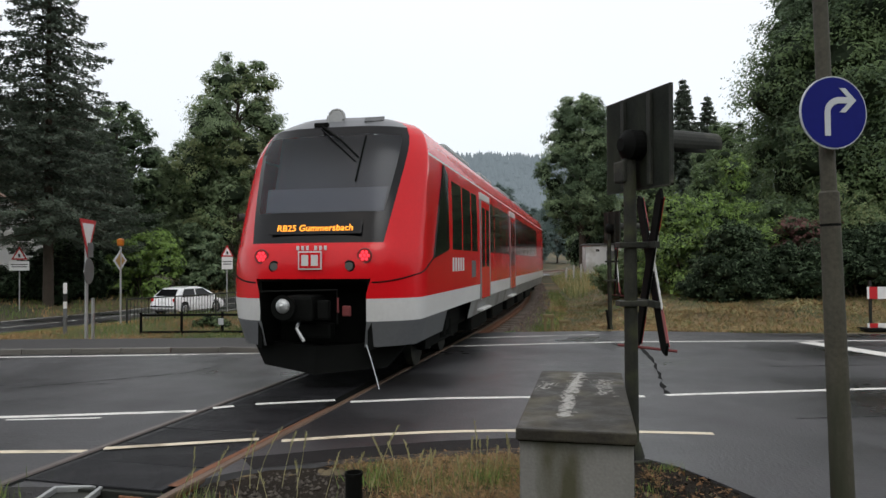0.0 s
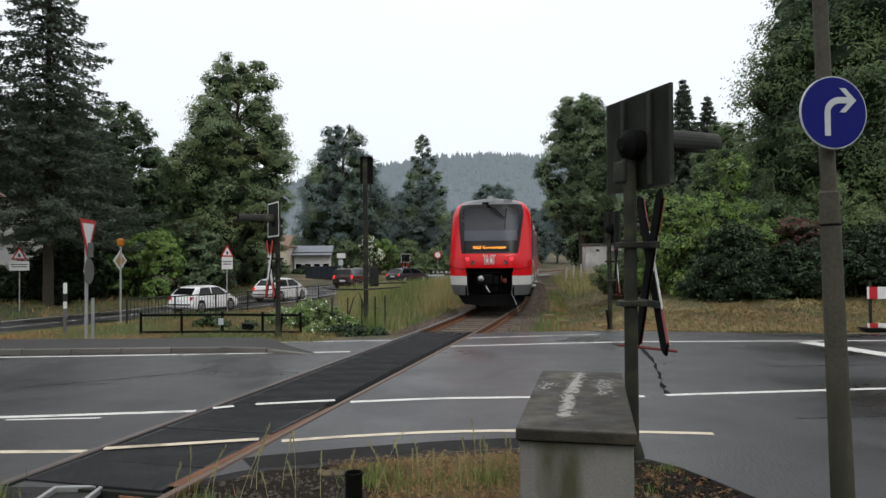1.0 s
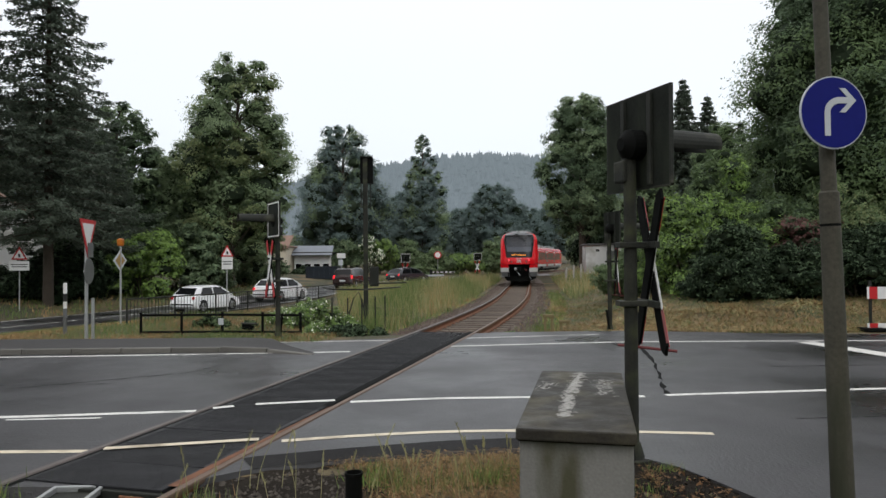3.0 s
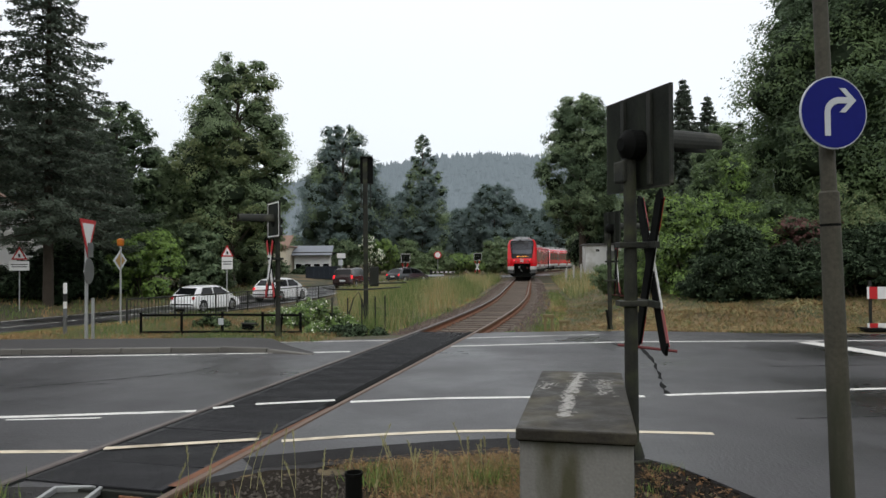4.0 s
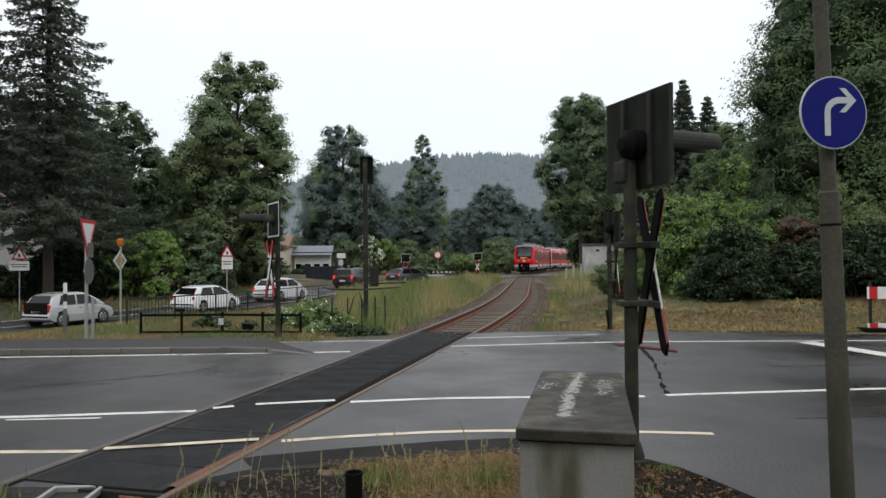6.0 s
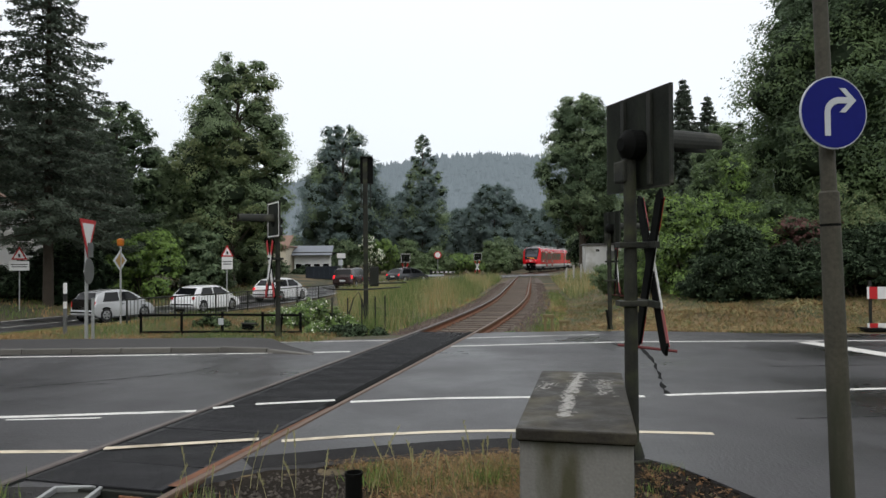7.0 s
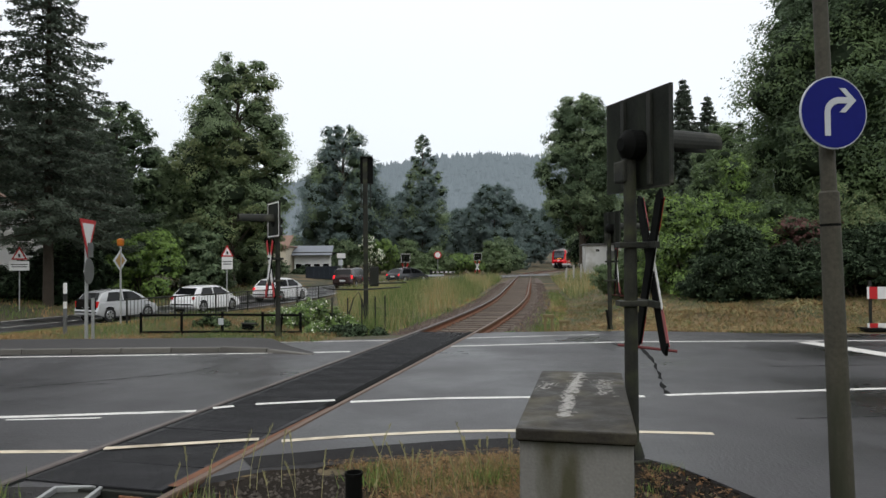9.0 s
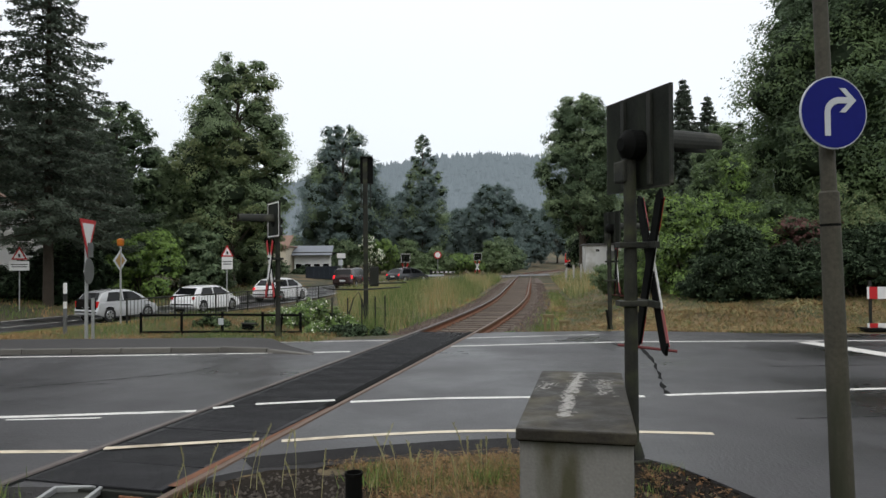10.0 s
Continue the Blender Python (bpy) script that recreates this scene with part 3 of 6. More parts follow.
def stones(name, y0, y1, count, half, size, seed):
    r = np.random.default_rng(seed)
    y = y0 + (y1 - y0) * r.random(count) ** 1.5
    u = r.uniform(-half, half, count)
    z = -0.155 - 0.045 * (np.abs(u) < 1.25) - 0.1 * step(1.45, 2.3, np.abs(u))
    c = np.stack([track_x(y) + u, y - 0.15 * u, z], -1)
    dirs = np.array([(1, 0, 0), (0, 1, 0), (-1, 0, 0), (0, -1, 0), (0, 0, 1)], float)
    P = c[:, None] + dirs[None] * (size * r.uniform(0.5, 1.3, (count, 5, 1))) + r.normal(0, size * 0.2, (count, 5, 3))
    tri = np.array([(0, 1, 4), (1, 2, 4), (2, 3, 4), (3, 0, 4)])
    v = P.reshape(-1, 3)
    f = (np.arange(count)[:, None, None] * 5 + tri[None]).reshape(-1, 3)
    return tagged(new(name, mesh_of(name, v, f.tolist(), "ballast")), "loose rust-stained ballast stones of the track bed", "ballast", "", "stuff")


stones("ballast_stones", 17.0, 60, 16000, 1.9, 0.035, 1)
stones("ballast_stones", 3.5, 5.4, 1500, 1.7, 0.03, 2)
# bare dark soil with loose stones between the rail and the turf
sx = np.linspace(-2.3, -0.45, 26)
sv, sf = [], []
for x in sx:
    for k in range(9):
        y = near_edge(x) - 0.03 - k * 0.2
        sv.append((x, y, -0.035 - 0.03 * float(step(-1.4, -2.3, x)) + 0.035 * noise.noise((x * 5, y * 5, 0))))
sf = [(i * 9 + k, i * 9 + k + 1, (i + 1) * 9 + k + 1, (i + 1) * 9 + k) for i in range(25) for k in range(8)]
structure("soil_patch", mesh_of("soil_patch", sv, sf, "litter", smooth=True), "bare dark soil beside the rail", "soil")
sv = [(x, near_edge(x) - 0.03 - k * 0.2, -0.02 + 0.03 * noise.noise((x * 6, k, 3))) for x in np.linspace(1.25, 2.5, 18) for k in range(8)]
sf = [(i * 8 + k, i * 8 + k + 1, (i + 1) * 8 + k + 1, (i + 1) * 8 + k) for i in range(17) for k in range(7)]
structure("soil_patch", mesh_of("soil_patch", sv, sf, "litter", smooth=True), "bare dark soil round the mast foot", "soil")
r = np.random.default_rng(6)
c = np.stack([r.uniform(-2.1, -0.6, 700), r.uniform(4.4, 6.0, 700), np.full(700, -0.04)], -1)
c = c[(c[:, 1] < near_edge(c[:, 0]) - 0.08) & (c[:, 0] > track_x(c[:, 1]) + 0.85)]
P = c[:, None] + np.array([(1, 0, 0), (0, 1, 0), (-1, 0, 0), (0, -1, 0), (0, 0, 1)], float)[None] * (0.022 * r.uniform(0.4, 1.5, (len(c), 5, 1)))
tagged(new("loose_stones", mesh_of("loose_stones", P.reshape(-1, 3), (np.arange(len(c))[:, None, None] * 5 + np.array([(0, 1, 4), (1, 2, 4), (2, 3, 4), (3, 0, 4)])[None]).reshape(-1, 3).tolist(), "grit")), "loose grey-brown stones on dark soil", "stones", "", "stuff")

sl = Build().box((2.5, 0.24, 0.16), None, 0.02).done("sleeper", "sleeper")
track = tagged(new("sleepers"), "weathered timber and concrete sleepers in ballast", "sleepers", "", "structure")
for i in range(150):
    y = 17.4 + i * 0.63 * 0.975
    if 84 < y < 90:
        continue
    a, d = track_at(float(np.interp(y, TY, TS) - np.interp(0.0, TY, TS)))
    ob = new("sleeper", sl)
    ob.parent = track
    ob.matrix_basis = pose(a[0], a[1], -0.243 + random.uniform(-0.006, 0.006), 0, 0, -math.degrees(math.atan2(d[0], d[1])) + random.uniform(-0.6, 0.6))
# rail clips
clip_me = Build().box((0.1, 0.08, 0.03), pose(-0.1, 0, 0), 0.006).box((0.1, 0.08, 0.03), pose(0.1, 0, 0), 0.006).done("rail_clip", "rust")
for ob in list(track.children)[:70]:
    for side in (-1, 1):
        c = new("rail_clip", clip_me)
        c.parent = ob
        c.location = (side * 0.7525, 0, 0.088)

# rubber panels between the rails
pb = Build().box((1.30, 0.585, 0.09), None, 0.008)
for i in range(24):
    pb.box((1.2, 0.008, 0.003), pose(0, -0.27 + i * 0.0235, 0.0455))
panel_me = pb.done("rubber_panel", "rubber")
crossing = tagged(new("crossing_deck"), "black ribbed rubber level crossing panels between the rails", "crossing deck", "", "structure")
for i in range(20):
    s = 5.95 + i * 0.6
    a, d = track_at(s)
    if a[1] > 17.1:
        break
    ob = new("rubber_panel", panel_me)
    ob.parent = crossing
    ob.matrix_basis = pose(a[0], a[1], -0.034 + random.uniform(-0.003, 0.003), random.uniform(-0.3, 0.3), random.uniform(-0.2, 0.2), -math.degrees(math.atan2(d[0], d[1])))
# worn paint carried across the panels
for p0, p1, k in (((-3.26, 6.53), (-1.86, 6.83), "paint_warm"),):
    ribbon("road_line", line([p0, p1], 6), 0.1, 0.022, k, "worn cream line carried over the rubber panels")

# ---- the diesel railcar: three coupled bodies ----
CORNER = 0.55


def car_shell(ob, length, cab):
    """Shell of one body from its near end (y = 0) along y. Cells of one grid go to the part whose surface they are."""
    zs = [0.62, 0.80, 0.97, 1.02, 1.28, 1.34, 1.55, 1.75, 1.98, 2.04, 2.2, 2.45, 2.8, 3.1, 3.3, 3.335, 3.42, 3.55, 3.68, 3.78, 3.86, 3.92, 3.95]
    wid = {0.62: 1.30, 0.80: 1.36, 0.97: 1.39, 3.1: 1.39, 3.3: 1.375, 3.42: 1.35, 3.55: 1.30, 3.68: 1.22, 3.78: 1.08, 3.86: 0.86, 3.92: 0.48, 3.95: 0.04}

    def w(z):
        k = sorted(wid)
        return float(np.interp(z, [0.62, 0.97, 1.3, 2.6] + [q for q in k if q >= 3.1], [1.30, 1.39, 1.41, 1.41] + [wid[q] for q in k if q >= 3.1]))

    def back(z):
        return float(np.interp(z, [0.62, 1.2, 1.75, 1.98, 2.04, 2.45, 3.3, 3.68, 3.86, 3.95], [0.10, 0.0, 0.02, 0.08, 0.12, 0.28, 0.64, 0.86, 1.15, 1.7])) if cab else 0.0

    if cab:
        us = [-12, -11, -10, -9, -8, -7, -6, -4, -2, 0, 2, 4, 6, 7, 8, 9, 10, 11, 12]
        sides = [1.0, 1.25, 2.0, 2.45, 2.75, 2.85, 3.75, 3.85, 4.75, 4.85, 5.55, 5.9, 6.05, 7.35, 7.5, 8.2, 8.3, 9.5, 9.6, 10.8, 10.9, 11.6, 11.8, 13.1, 13.3, 14.6, 14.7, 16.2, 16.3, 17.8, 17.9, 19.4, 19.5, 21, 21.1, 22.6, 22.7, length]
        glass = [(2.85, 3.75), (3.85, 4.75), (4.85, 5.55), (7.5, 8.2), (8.3, 9.5), (9.6, 10.8), (10.9, 11.6), (13.3, 14.6), (14.7, 16.2), (16.3, 17.8), (17.9, 19.4), (19.5, 21), (21.1, 22.6)]
    else:
        us = [-12, -6, 0, 6, 12]
        sides = [0.0, 0.9] + sorted({q for i in range(12) for q in (1.0 + i * 2.0, 2.7 + i * 2.0)}) + [length]
        glass = [(1.0 + i * 2.0, 2.7 + i * 2.0) for i in range(12)]
    sides = [q for q in sides if q <= length]

    def pt(col, z):
        zz = z if z < 2.04 else 2.04 + (z - 2.04) * 1.06
        if col[0] == "f":
            k = abs(col[1])
            lim = float(np.interp(z, [1.34, 1.6, 2.0, 3.55, 3.7], [0.55, 0.6, 0.68, 0.86, 0.87]))
            u = (k / 7 * (lim - 0.07) if k <= 7 else lim - 0.07 + (k - 7) * 0.07 if k <= 8 else lim + (1 - lim) * (1 - (1 - (k - 8) / 4) ** 1.6)) if cab else k / 12
            u = math.copysign(u, col[1])
            return (u * w(z), back(z) + (CORNER * abs(u) ** 4.0 if cab else 0.0), zz)
        return (col[1] * w(z), max(col[2], back(z) + (CORNER if cab else 0)), zz)

    cols = [("s", -1, q) for q in reversed(sides)] + [("f", u) for u in us] + [("s", 1, q) for q in sides]
    V, cells = [], {}
    for c in cols:
        V += [pt(c, z) for z in zs]
    nz = len(zs)
    for i in range(len(cols) - 1):
        a, b = cols[i], cols[i + 1]
        front = a[0] == "f" and b[0] == "f"
        for j in range(nz - 1):
            zm = (zs[j] + zs[j + 1]) / 2
            if front:
                um = (abs(a[1]) + abs(b[1])) / 2
                if not cab:
                    key = "gangway"
                elif zm > 3.62:
                    key = "roof_cap" if um < 8 else "body"
                elif 2.04 < zm < 3.62 and um < 8:
                    key = "black_surround" if (zm < 2.45 or um > 7 or zm > 3.5) else "windscreen"
                elif zm < 1.5 and um < 8:
                    continue
                elif zm < 0.99:
                    key = "skirt"
                elif zm < 1.31:
                    key = "light_band"
                else:
                    key = "body"
            else:
                y0 = min(abs(a[2]) if a[0] == "s" else 0.9, abs(b[2]) if b[0] == "s" else 0.9)
                y1 = max(a[2] if a[0] == "s" else 0.9, b[2] if b[0] == "s" else 0.9)
                ym = (y0 + y1) / 2
                inwin = any(g0 <= ym <= g1 for g0, g1 in glass)
                if zm < 0.99 and 2.3 < ym < 5.0:
                    continue
                elif zm < 0.99:
                    key = "skirt" if ym < 2.5 else "side_skirt"
                elif zm < 1.31:
                    key = "light_band"
                elif inwin and 1.98 < zm < 3.1:
                    key = "side_window%d_%d" % (a[1], int(ym * 10))
                # the highlight along the gutter, put in as a thin pale strip
                elif 3.3 < zm < 3.335:
                    key = "light_line"
                elif zm > 3.8:
                    key = "roof"
                else:
                    key = "body"
            if key in ("skirt", "side_skirt", "light_band", "light_line"):
                key += "|%d" % (a[1] + b[1] < 0)
            q = (i * nz + j, (i + 1) * nz + j, (i + 1) * nz + j + 1, i * nz + j + 1)
            cells.setdefault(key, []).append(q)
    mats = {"roof": "train_roof", "roof_cap": "train_cap", "side_skirt": "train_skirt", "black_surround": "black_gloss", "windscreen": "windscreen", "skirt": "train_grey", "light_band": "train_white", "body": "train_red", "cab_window": "glass_dark",
            "side_window": "glass_dark", "light_line": "train_white", "gangway": "black"}
    for key, fs in cells.items():
        idx = sorted({k for q in fs for k in q})
        pos = {k: n for n, k in enumerate(idx)}
        nm = "side_window" if key.startswith("side_window") else "cab_window" if key.startswith("cab_window") else key.split("|")[0]
        me = mesh_of(nm, [V[k] for k in idx], [[pos[k] for k in q] for q in fs], mats[nm], smooth=True)
        part(nm, me, None, ob)
    if cab:
        # what shows through the windscreen: a dark cab with a pale half-drawn blind
        for nm, z0, z1, dy, k, mat in (("cab_interior", 2.1, 3.62, 0.42, 0.86, "cab_dark"), ("windscreen_blind", 2.47, 2.80, 0.2, 0.80, "cab_blind")):
            o = [(x * w(z) * k * np.interp(z, [2.0, 3.6], [0.74, 0.9]), back(z) + dy + e, 2.04 + (z - 2.04) * 1.06) for e in (0, 0.02) for x, z in ((-1, z0), (1, z0), (1, z1), (-1, z1))]
            part(nm, Build().add(o, [(0, 1, 2, 3), (4, 7, 6, 5), (0, 4, 5, 1), (1, 5, 6, 2), (2, 6, 7, 3), (3, 7, 4, 0)]), mat, ob)


def bogie(ob, y):
    b = Build().box((2.0, 2.6, 0.28), pose(0, y, 0.5), 0.05).box((0.16, 2.9, 0.3), pose(1.0, y, 0.48), 0.05).box((0.16, 2.9, 0.3), pose(-1.0, y, 0.48), 0.05)
    for s in (-1, 1):
        for d in (-0.55, 0.55):
            b.cone(0.11, 0.11, 0.3, pose(s * 1.06, y + d * 0.4, 0.42), 10)
    fr = part("bogie", b, "black", ob)
    for d in (-1.0, 1.0):
        for s in (-1, 1):
            part("wheel", Build().cone(0.42, 0.42, 0.12, pose(s * 0.7, y + d, 0.435, 0, 90, 0), 24).cone(0.16, 0.14, 0.2, pose(s * 0.95 - 0.1, y + d, 0.435, 0, 90, 0), 14), "dark_metal", fr)


def railcar(label, length, cab):
    ob = thing("railcar", Matrix(), label, "railcar", "coupled bodies of the train")
    car_shell(ob, length, cab)
    u = Build().box((2.3, length - 1.4, 0.7), pose(0, length / 2 + 0.6, 0.85), 0.1)
    for i in range(5):
        u.box((2.56, 2.2, 0.55), pose(0, 6.6 + i * 3.2, 0.58), 0.06)
    part("underframe", u, "black", ob)
    bogie(ob, 3.6)
    bogie(ob, length - 3.0)
    for y, l in ((7, 3.0), (11.5, 2.4), (16, 3.4), (21, 2.2)):
        if y + l / 2 < length:
            part("roof_unit", Build().box((1.5, l, 0.28), pose(0, y, 4.16), 0.08), "train_roof", ob)
    # doors
    for s in (-1, 1):
        for y in ((6.62, 12.4) if cab else (9.0, 18.0)):
            d = part("door", Build().box((0.03, 1.32, 2.15), pose(s * 1.412, y, 2.03), 0.01), "train_red", ob)
            part("door_cap", Build().box((0.05, 1.4, 0.16), pose(s * 1.40, y, 3.2), 0.02), "train_white", d)
            for k in (-0.31, 0.31):
                part("door_window", Build().box((0.036, 0.42, 1.3), pose(s * 1.414, y + k, 2.3), 0.01), "glass_dark", d)
            for k in (-0.68, 0.68):
                part("door_post", Build().box((0.05, 0.05, 2.2), pose(s * 1.41, y + k, 2.03), 0.012), "door_grey", d)
            part("door_step", Build().box((0.2, 1.3, 0.05), pose(s * 1.36, y, 0.72), 0.01), "train_white", d)
    if not cab:
        return ob
    for s in (-1, 1):
        o = [(1.32, 1.84, 1.41), (2.45, 1.98, 1.41), (2.45, 3.2, 1.395), (2.2, 3.36, 1.375), (1.72, 2.65, 1.41)]
        k = len(o)
        g = Build().add([(s * (x + e), y, z) for e in (-0.03, 0.026) for y, z, x in o], [tuple(range(k)), tuple(range(k, 2 * k))[::-1]] + [(i, k + i, k + (i + 1) % k, (i + 1) % k) for i in range(k)])
        part("cab_window", g, "black_gloss", ob)
        # the panel joint that climbs from the coupler opening to the cab window
        seam = []
        for k in range(9):
            u = 0.6 + 0.4 * k / 8
            seam.append((s * u * 1.412, 0.02 + CORNER * u ** 4.0 - 0.004, 1.50 + 0.12 * (k / 8) ** 2))
        seam += [(s * 1.414, 0.8, 1.66), (s * 1.414, 1.34, 1.83), (s * 1.414, 2.45, 1.97)]
        part("panel_joint", Build().tube(seam, 0.011, 6), "black", ob)
    # front end
    recess = Build().box((1.7, 0.1, 1.0), pose(0, 0.75, 1.1), 0.02).box((0.06, 0.66, 0.92), pose(-0.80, 0.45, 1.05)).box((0.06, 0.66, 0.92), pose(0.80, 0.45, 1.05)).box((1.6, 0.7, 0.06), pose(0, 0.45, 1.54))
    part("coupler_recess", recess, "black", ob)
    c = Build().box((0.42, 0.5, 0.34), pose(-0.1, 0.05, 1.16), 0.05).cone(0.13, 0.17, 0.2, pose(-0.26, -0.1, 1.18, 90, 0, 0), 16).box((0.16, 0.12, 0.26), pose(0.24, -0.1, 1.14), 0.03)
    c.box((0.5, 0.2, 0.2), pose(0, 0.2, 0.84), 0.04).tube([(-0.7, -0.04, 0.98), (-0.7, -0.04, 1.38), (0.4, -0.04, 1.40), (0.4, -0.04, 0.95)], 0.016, 6)
    cp = part("coupler", c, "black", ob)
    dome = Build()
    for z0, r0, r1 in ((0.0, 0.1, 0.085), (0.03, 0.085, 0.05), (0.055, 0.05, 0.01)):
        dome.cone(r0, r1, 0.03, pose(-0.26, -0.30 - z0, 1.2, 90, 0, 0), 16)
    part("coupler_cone", dome, "galv", cp)
    part("coupler_handle", Build().box((0.02, 0.03, 0.2), pose(0.42, -0.06, 1.2), 0.005).box((0.12, 0.05, 0.14), pose(0.52, 0.0, 1.12), 0.02), "faded_red", cp)
    part("hose", Build().tube([(-0.12, -0.1, 0.98), (-0.08, -0.26, 0.9), (0.04, -0.3, 0.74)], 0.022), "galv", cp)
    part("drain_hose", Build().tube([(0.76, 0.1, 0.66), (0.86, 0.02, 0.45), (0.98, -0.04, 0.1)], 0.007), "sign_pale", ob)
    pl = Build()
    for s in (-1, 1):
        pl.add([(0, 0.18, 0.62), (0, 0.12, 0.24), (s * 0.92, 0.5, 0.30), (s * 1.18, 0.66, 0.64), (0, 0.34, 0.62), (0, 0.28, 0.24), (s * 0.92, 0.66, 0.30), (s * 1.18, 0.82, 0.64)],
               [(0, 1, 2, 3), (4, 7, 6, 5), (0, 3, 7, 4), (1, 5, 6, 2), (2, 6, 7, 3)])
    part("snow_plough", pl, "black", ob)
    for s in (-1, 1):
        y = CORNER * 0.54 ** 4.0 + 0.02
        t = part("tail_lamp", Build().cone(0.088, 0.083, 0.03, pose(s * 0.75, y + 0.03, 1.86, 90, 0, 0), 24), "sign_red", ob, "round red tail lamp")
        for k in range(7):
            a = k * 1.0472
            c0 = (0.0, 0.0) if k == 6 else (0.052 * math.cos(a), 0.052 * math.sin(a))
            part("lamp_diode", Build().cone(0.022, 0.018, 0.012, pose(s * 0.75 + c0[0], y, 1.86 + c0[1], 90, 0, 0), 10), "tail", t)
        part("lamp_rim", Build().tube([(s * 0.75 + 0.095 * math.cos(a), y + 0.01, 1.86 + 0.095 * math.sin(a)) for a in np.linspace(0, 6.2832, 25)], 0.012, 6), "faded_red", t)
        h = part("head_lamp", Build().cone(0.06, 0.055, 0.03, pose(s * 0.545, 0.05, 1.72, 90, 0, 0), 20), "lens", ob)
        part("lamp_rim", Build().tube([(s * 0.545 + 0.068 * math.cos(a), 0.045, 1.72 + 0.068 * math.sin(a)) for a in np.linspace(0, 6.2832, 25)], 0.016, 6), "black", h)
    part("top_lamp", Build().tube([(0.13 * math.cos(a) - 0.02, 1.06 + 0.03 * math.sin(a), 3.96 + 0.13 * math.sin(a)) for a in np.linspace(0, 6.2832, 25)], 0.02, 6).cone(0.11, 0.11, 0.05, pose(-0.02, 1.10, 3.96, 80, 0, 0), 20), "train_roof", ob)
    # destination display in its box
    lb = Build().box((1.36, 0.02, 0.2), pose(0, 0.182, 2.25, -23, 0, 0), 0.008)
    dsp = part("destination_display", lb, "black_gloss", ob)
    cu = bpy.data.curves.new("display_text", "FONT")
    cu.body, cu.size, cu.align_x, cu.align_y = "RB25 Gummersbach", 0.132, "CENTER", "CENTER"
    cu.extrude, cu.space_character, cu.offset = 0.003, 1.02, 0.002
    cu.materials.append(M["led"])
    tx = new("display_text", cu)
    tx.parent = dsp
    tx.matrix_basis = pose(0, 0.168, 2.245, 67, 0, 0)
    # operator's mark and number as plain shapes
    lg = part("operator_mark", Build().box((0.34, 0.02, 0.25), pose(0, -0.004, 1.80), 0.005), "train_white", ob)
    part("mark_bars", Build().box((0.30, 0.02, 0.21), pose(0, -0.008, 1.80)), "train_red", lg)
    part("mark_letters", Build().box((0.1, 0.02, 0.15), pose(-0.07, -0.012, 1.80), 0.004).box((0.1, 0.02, 0.15), pose(0.07, -0.012, 1.80), 0.004), "train_white", lg)
    for q in (-0.2, -0.13, -0.06, 0.06, 0.13, 0.2):
        part("number_bar", Build().box((0.035, 0.02, 0.06), pose(q, 0.055, 1.97)), "train_white", ob)
    for i in range(5):
        part("lettering_bar", Build().box((0.012, 0.15, 0.24), pose(1.408, 2.9 + i * 0.24, 1.72)), "train_white", ob)
    # wiper
    def on_glass(x, z, lift=0.03):
        return (x, back_at(z) - lift, 2.04 + (z - 2.04) * 1.06)

    def back_at(z):
        return float(np.interp(z, [2.04, 2.45, 3.3, 3.68, 3.86], [0.12, 0.28, 0.64, 0.86, 1.15])) + CORNER * 0.02
    part("wiper", Build().tube([on_glass(-0.16, 3.7, 0.06), on_glass(0.2, 3.46, 0.06), on_glass(0.5, 3.2)], 0.016).tube([on_glass(-0.14, 3.64, 0.06), on_glass(0.46, 3.14)], 0.012)
         .tube([on_glass(0.56, 3.52), on_glass(0.5, 2.86)], 0.015).box((0.22, 0.07, 0.07), pose(*on_glass(-0.18, 3.72, 0.05)), 0.015), "black", ob)
    part("roof_vent", Build().box((0.3, 0.02, 0.1), pose(0.6, 1.02, 3.9, -40, 0, 0), 0.01), "train_grey", ob)
    part("side_vent", Build().box((0.02, 0.5, 0.34), pose(1.405, 5.05, 1.62), 0.01), "train_grey", ob)
    return ob


TRAIN_SPEED, TRAIN_START = 14.15, 9.5
rear_car = railcar("red railcar end with a black-framed windscreen and light grey band", 27.0, True)
mid_car = railcar("red middle railcar body with dark side windows", 26.0, False)
front_car = railcar("red leading railcar body with dark side windows", 27.0, False)


def car_pose(s, length):
    """A body on the curve: its near end s metres along the track, carried by two bogies."""
    a, _ = track_at(s + 3.6)
    b, _ = track_at(s + length - 3.0)
    d = (b - a) / np.linalg.norm(b - a)
    o = a - 3.6 * d
    return pose(o[0], o[1], 0.014, 0, 0, -math.degrees(math.atan2(d[0], d[1])))


def train_motion():
    for ob, lead, length in ((rear_car, 0.0, 27.0), (mid_car, 27.4, 26.0), (front_car, 53.8, 27.0)):
        walk(ob, [(i * 0.5, car_pose(TRAIN_START + TRAIN_SPEED * i * 0.5 + lead, length)) for i in range(21)])

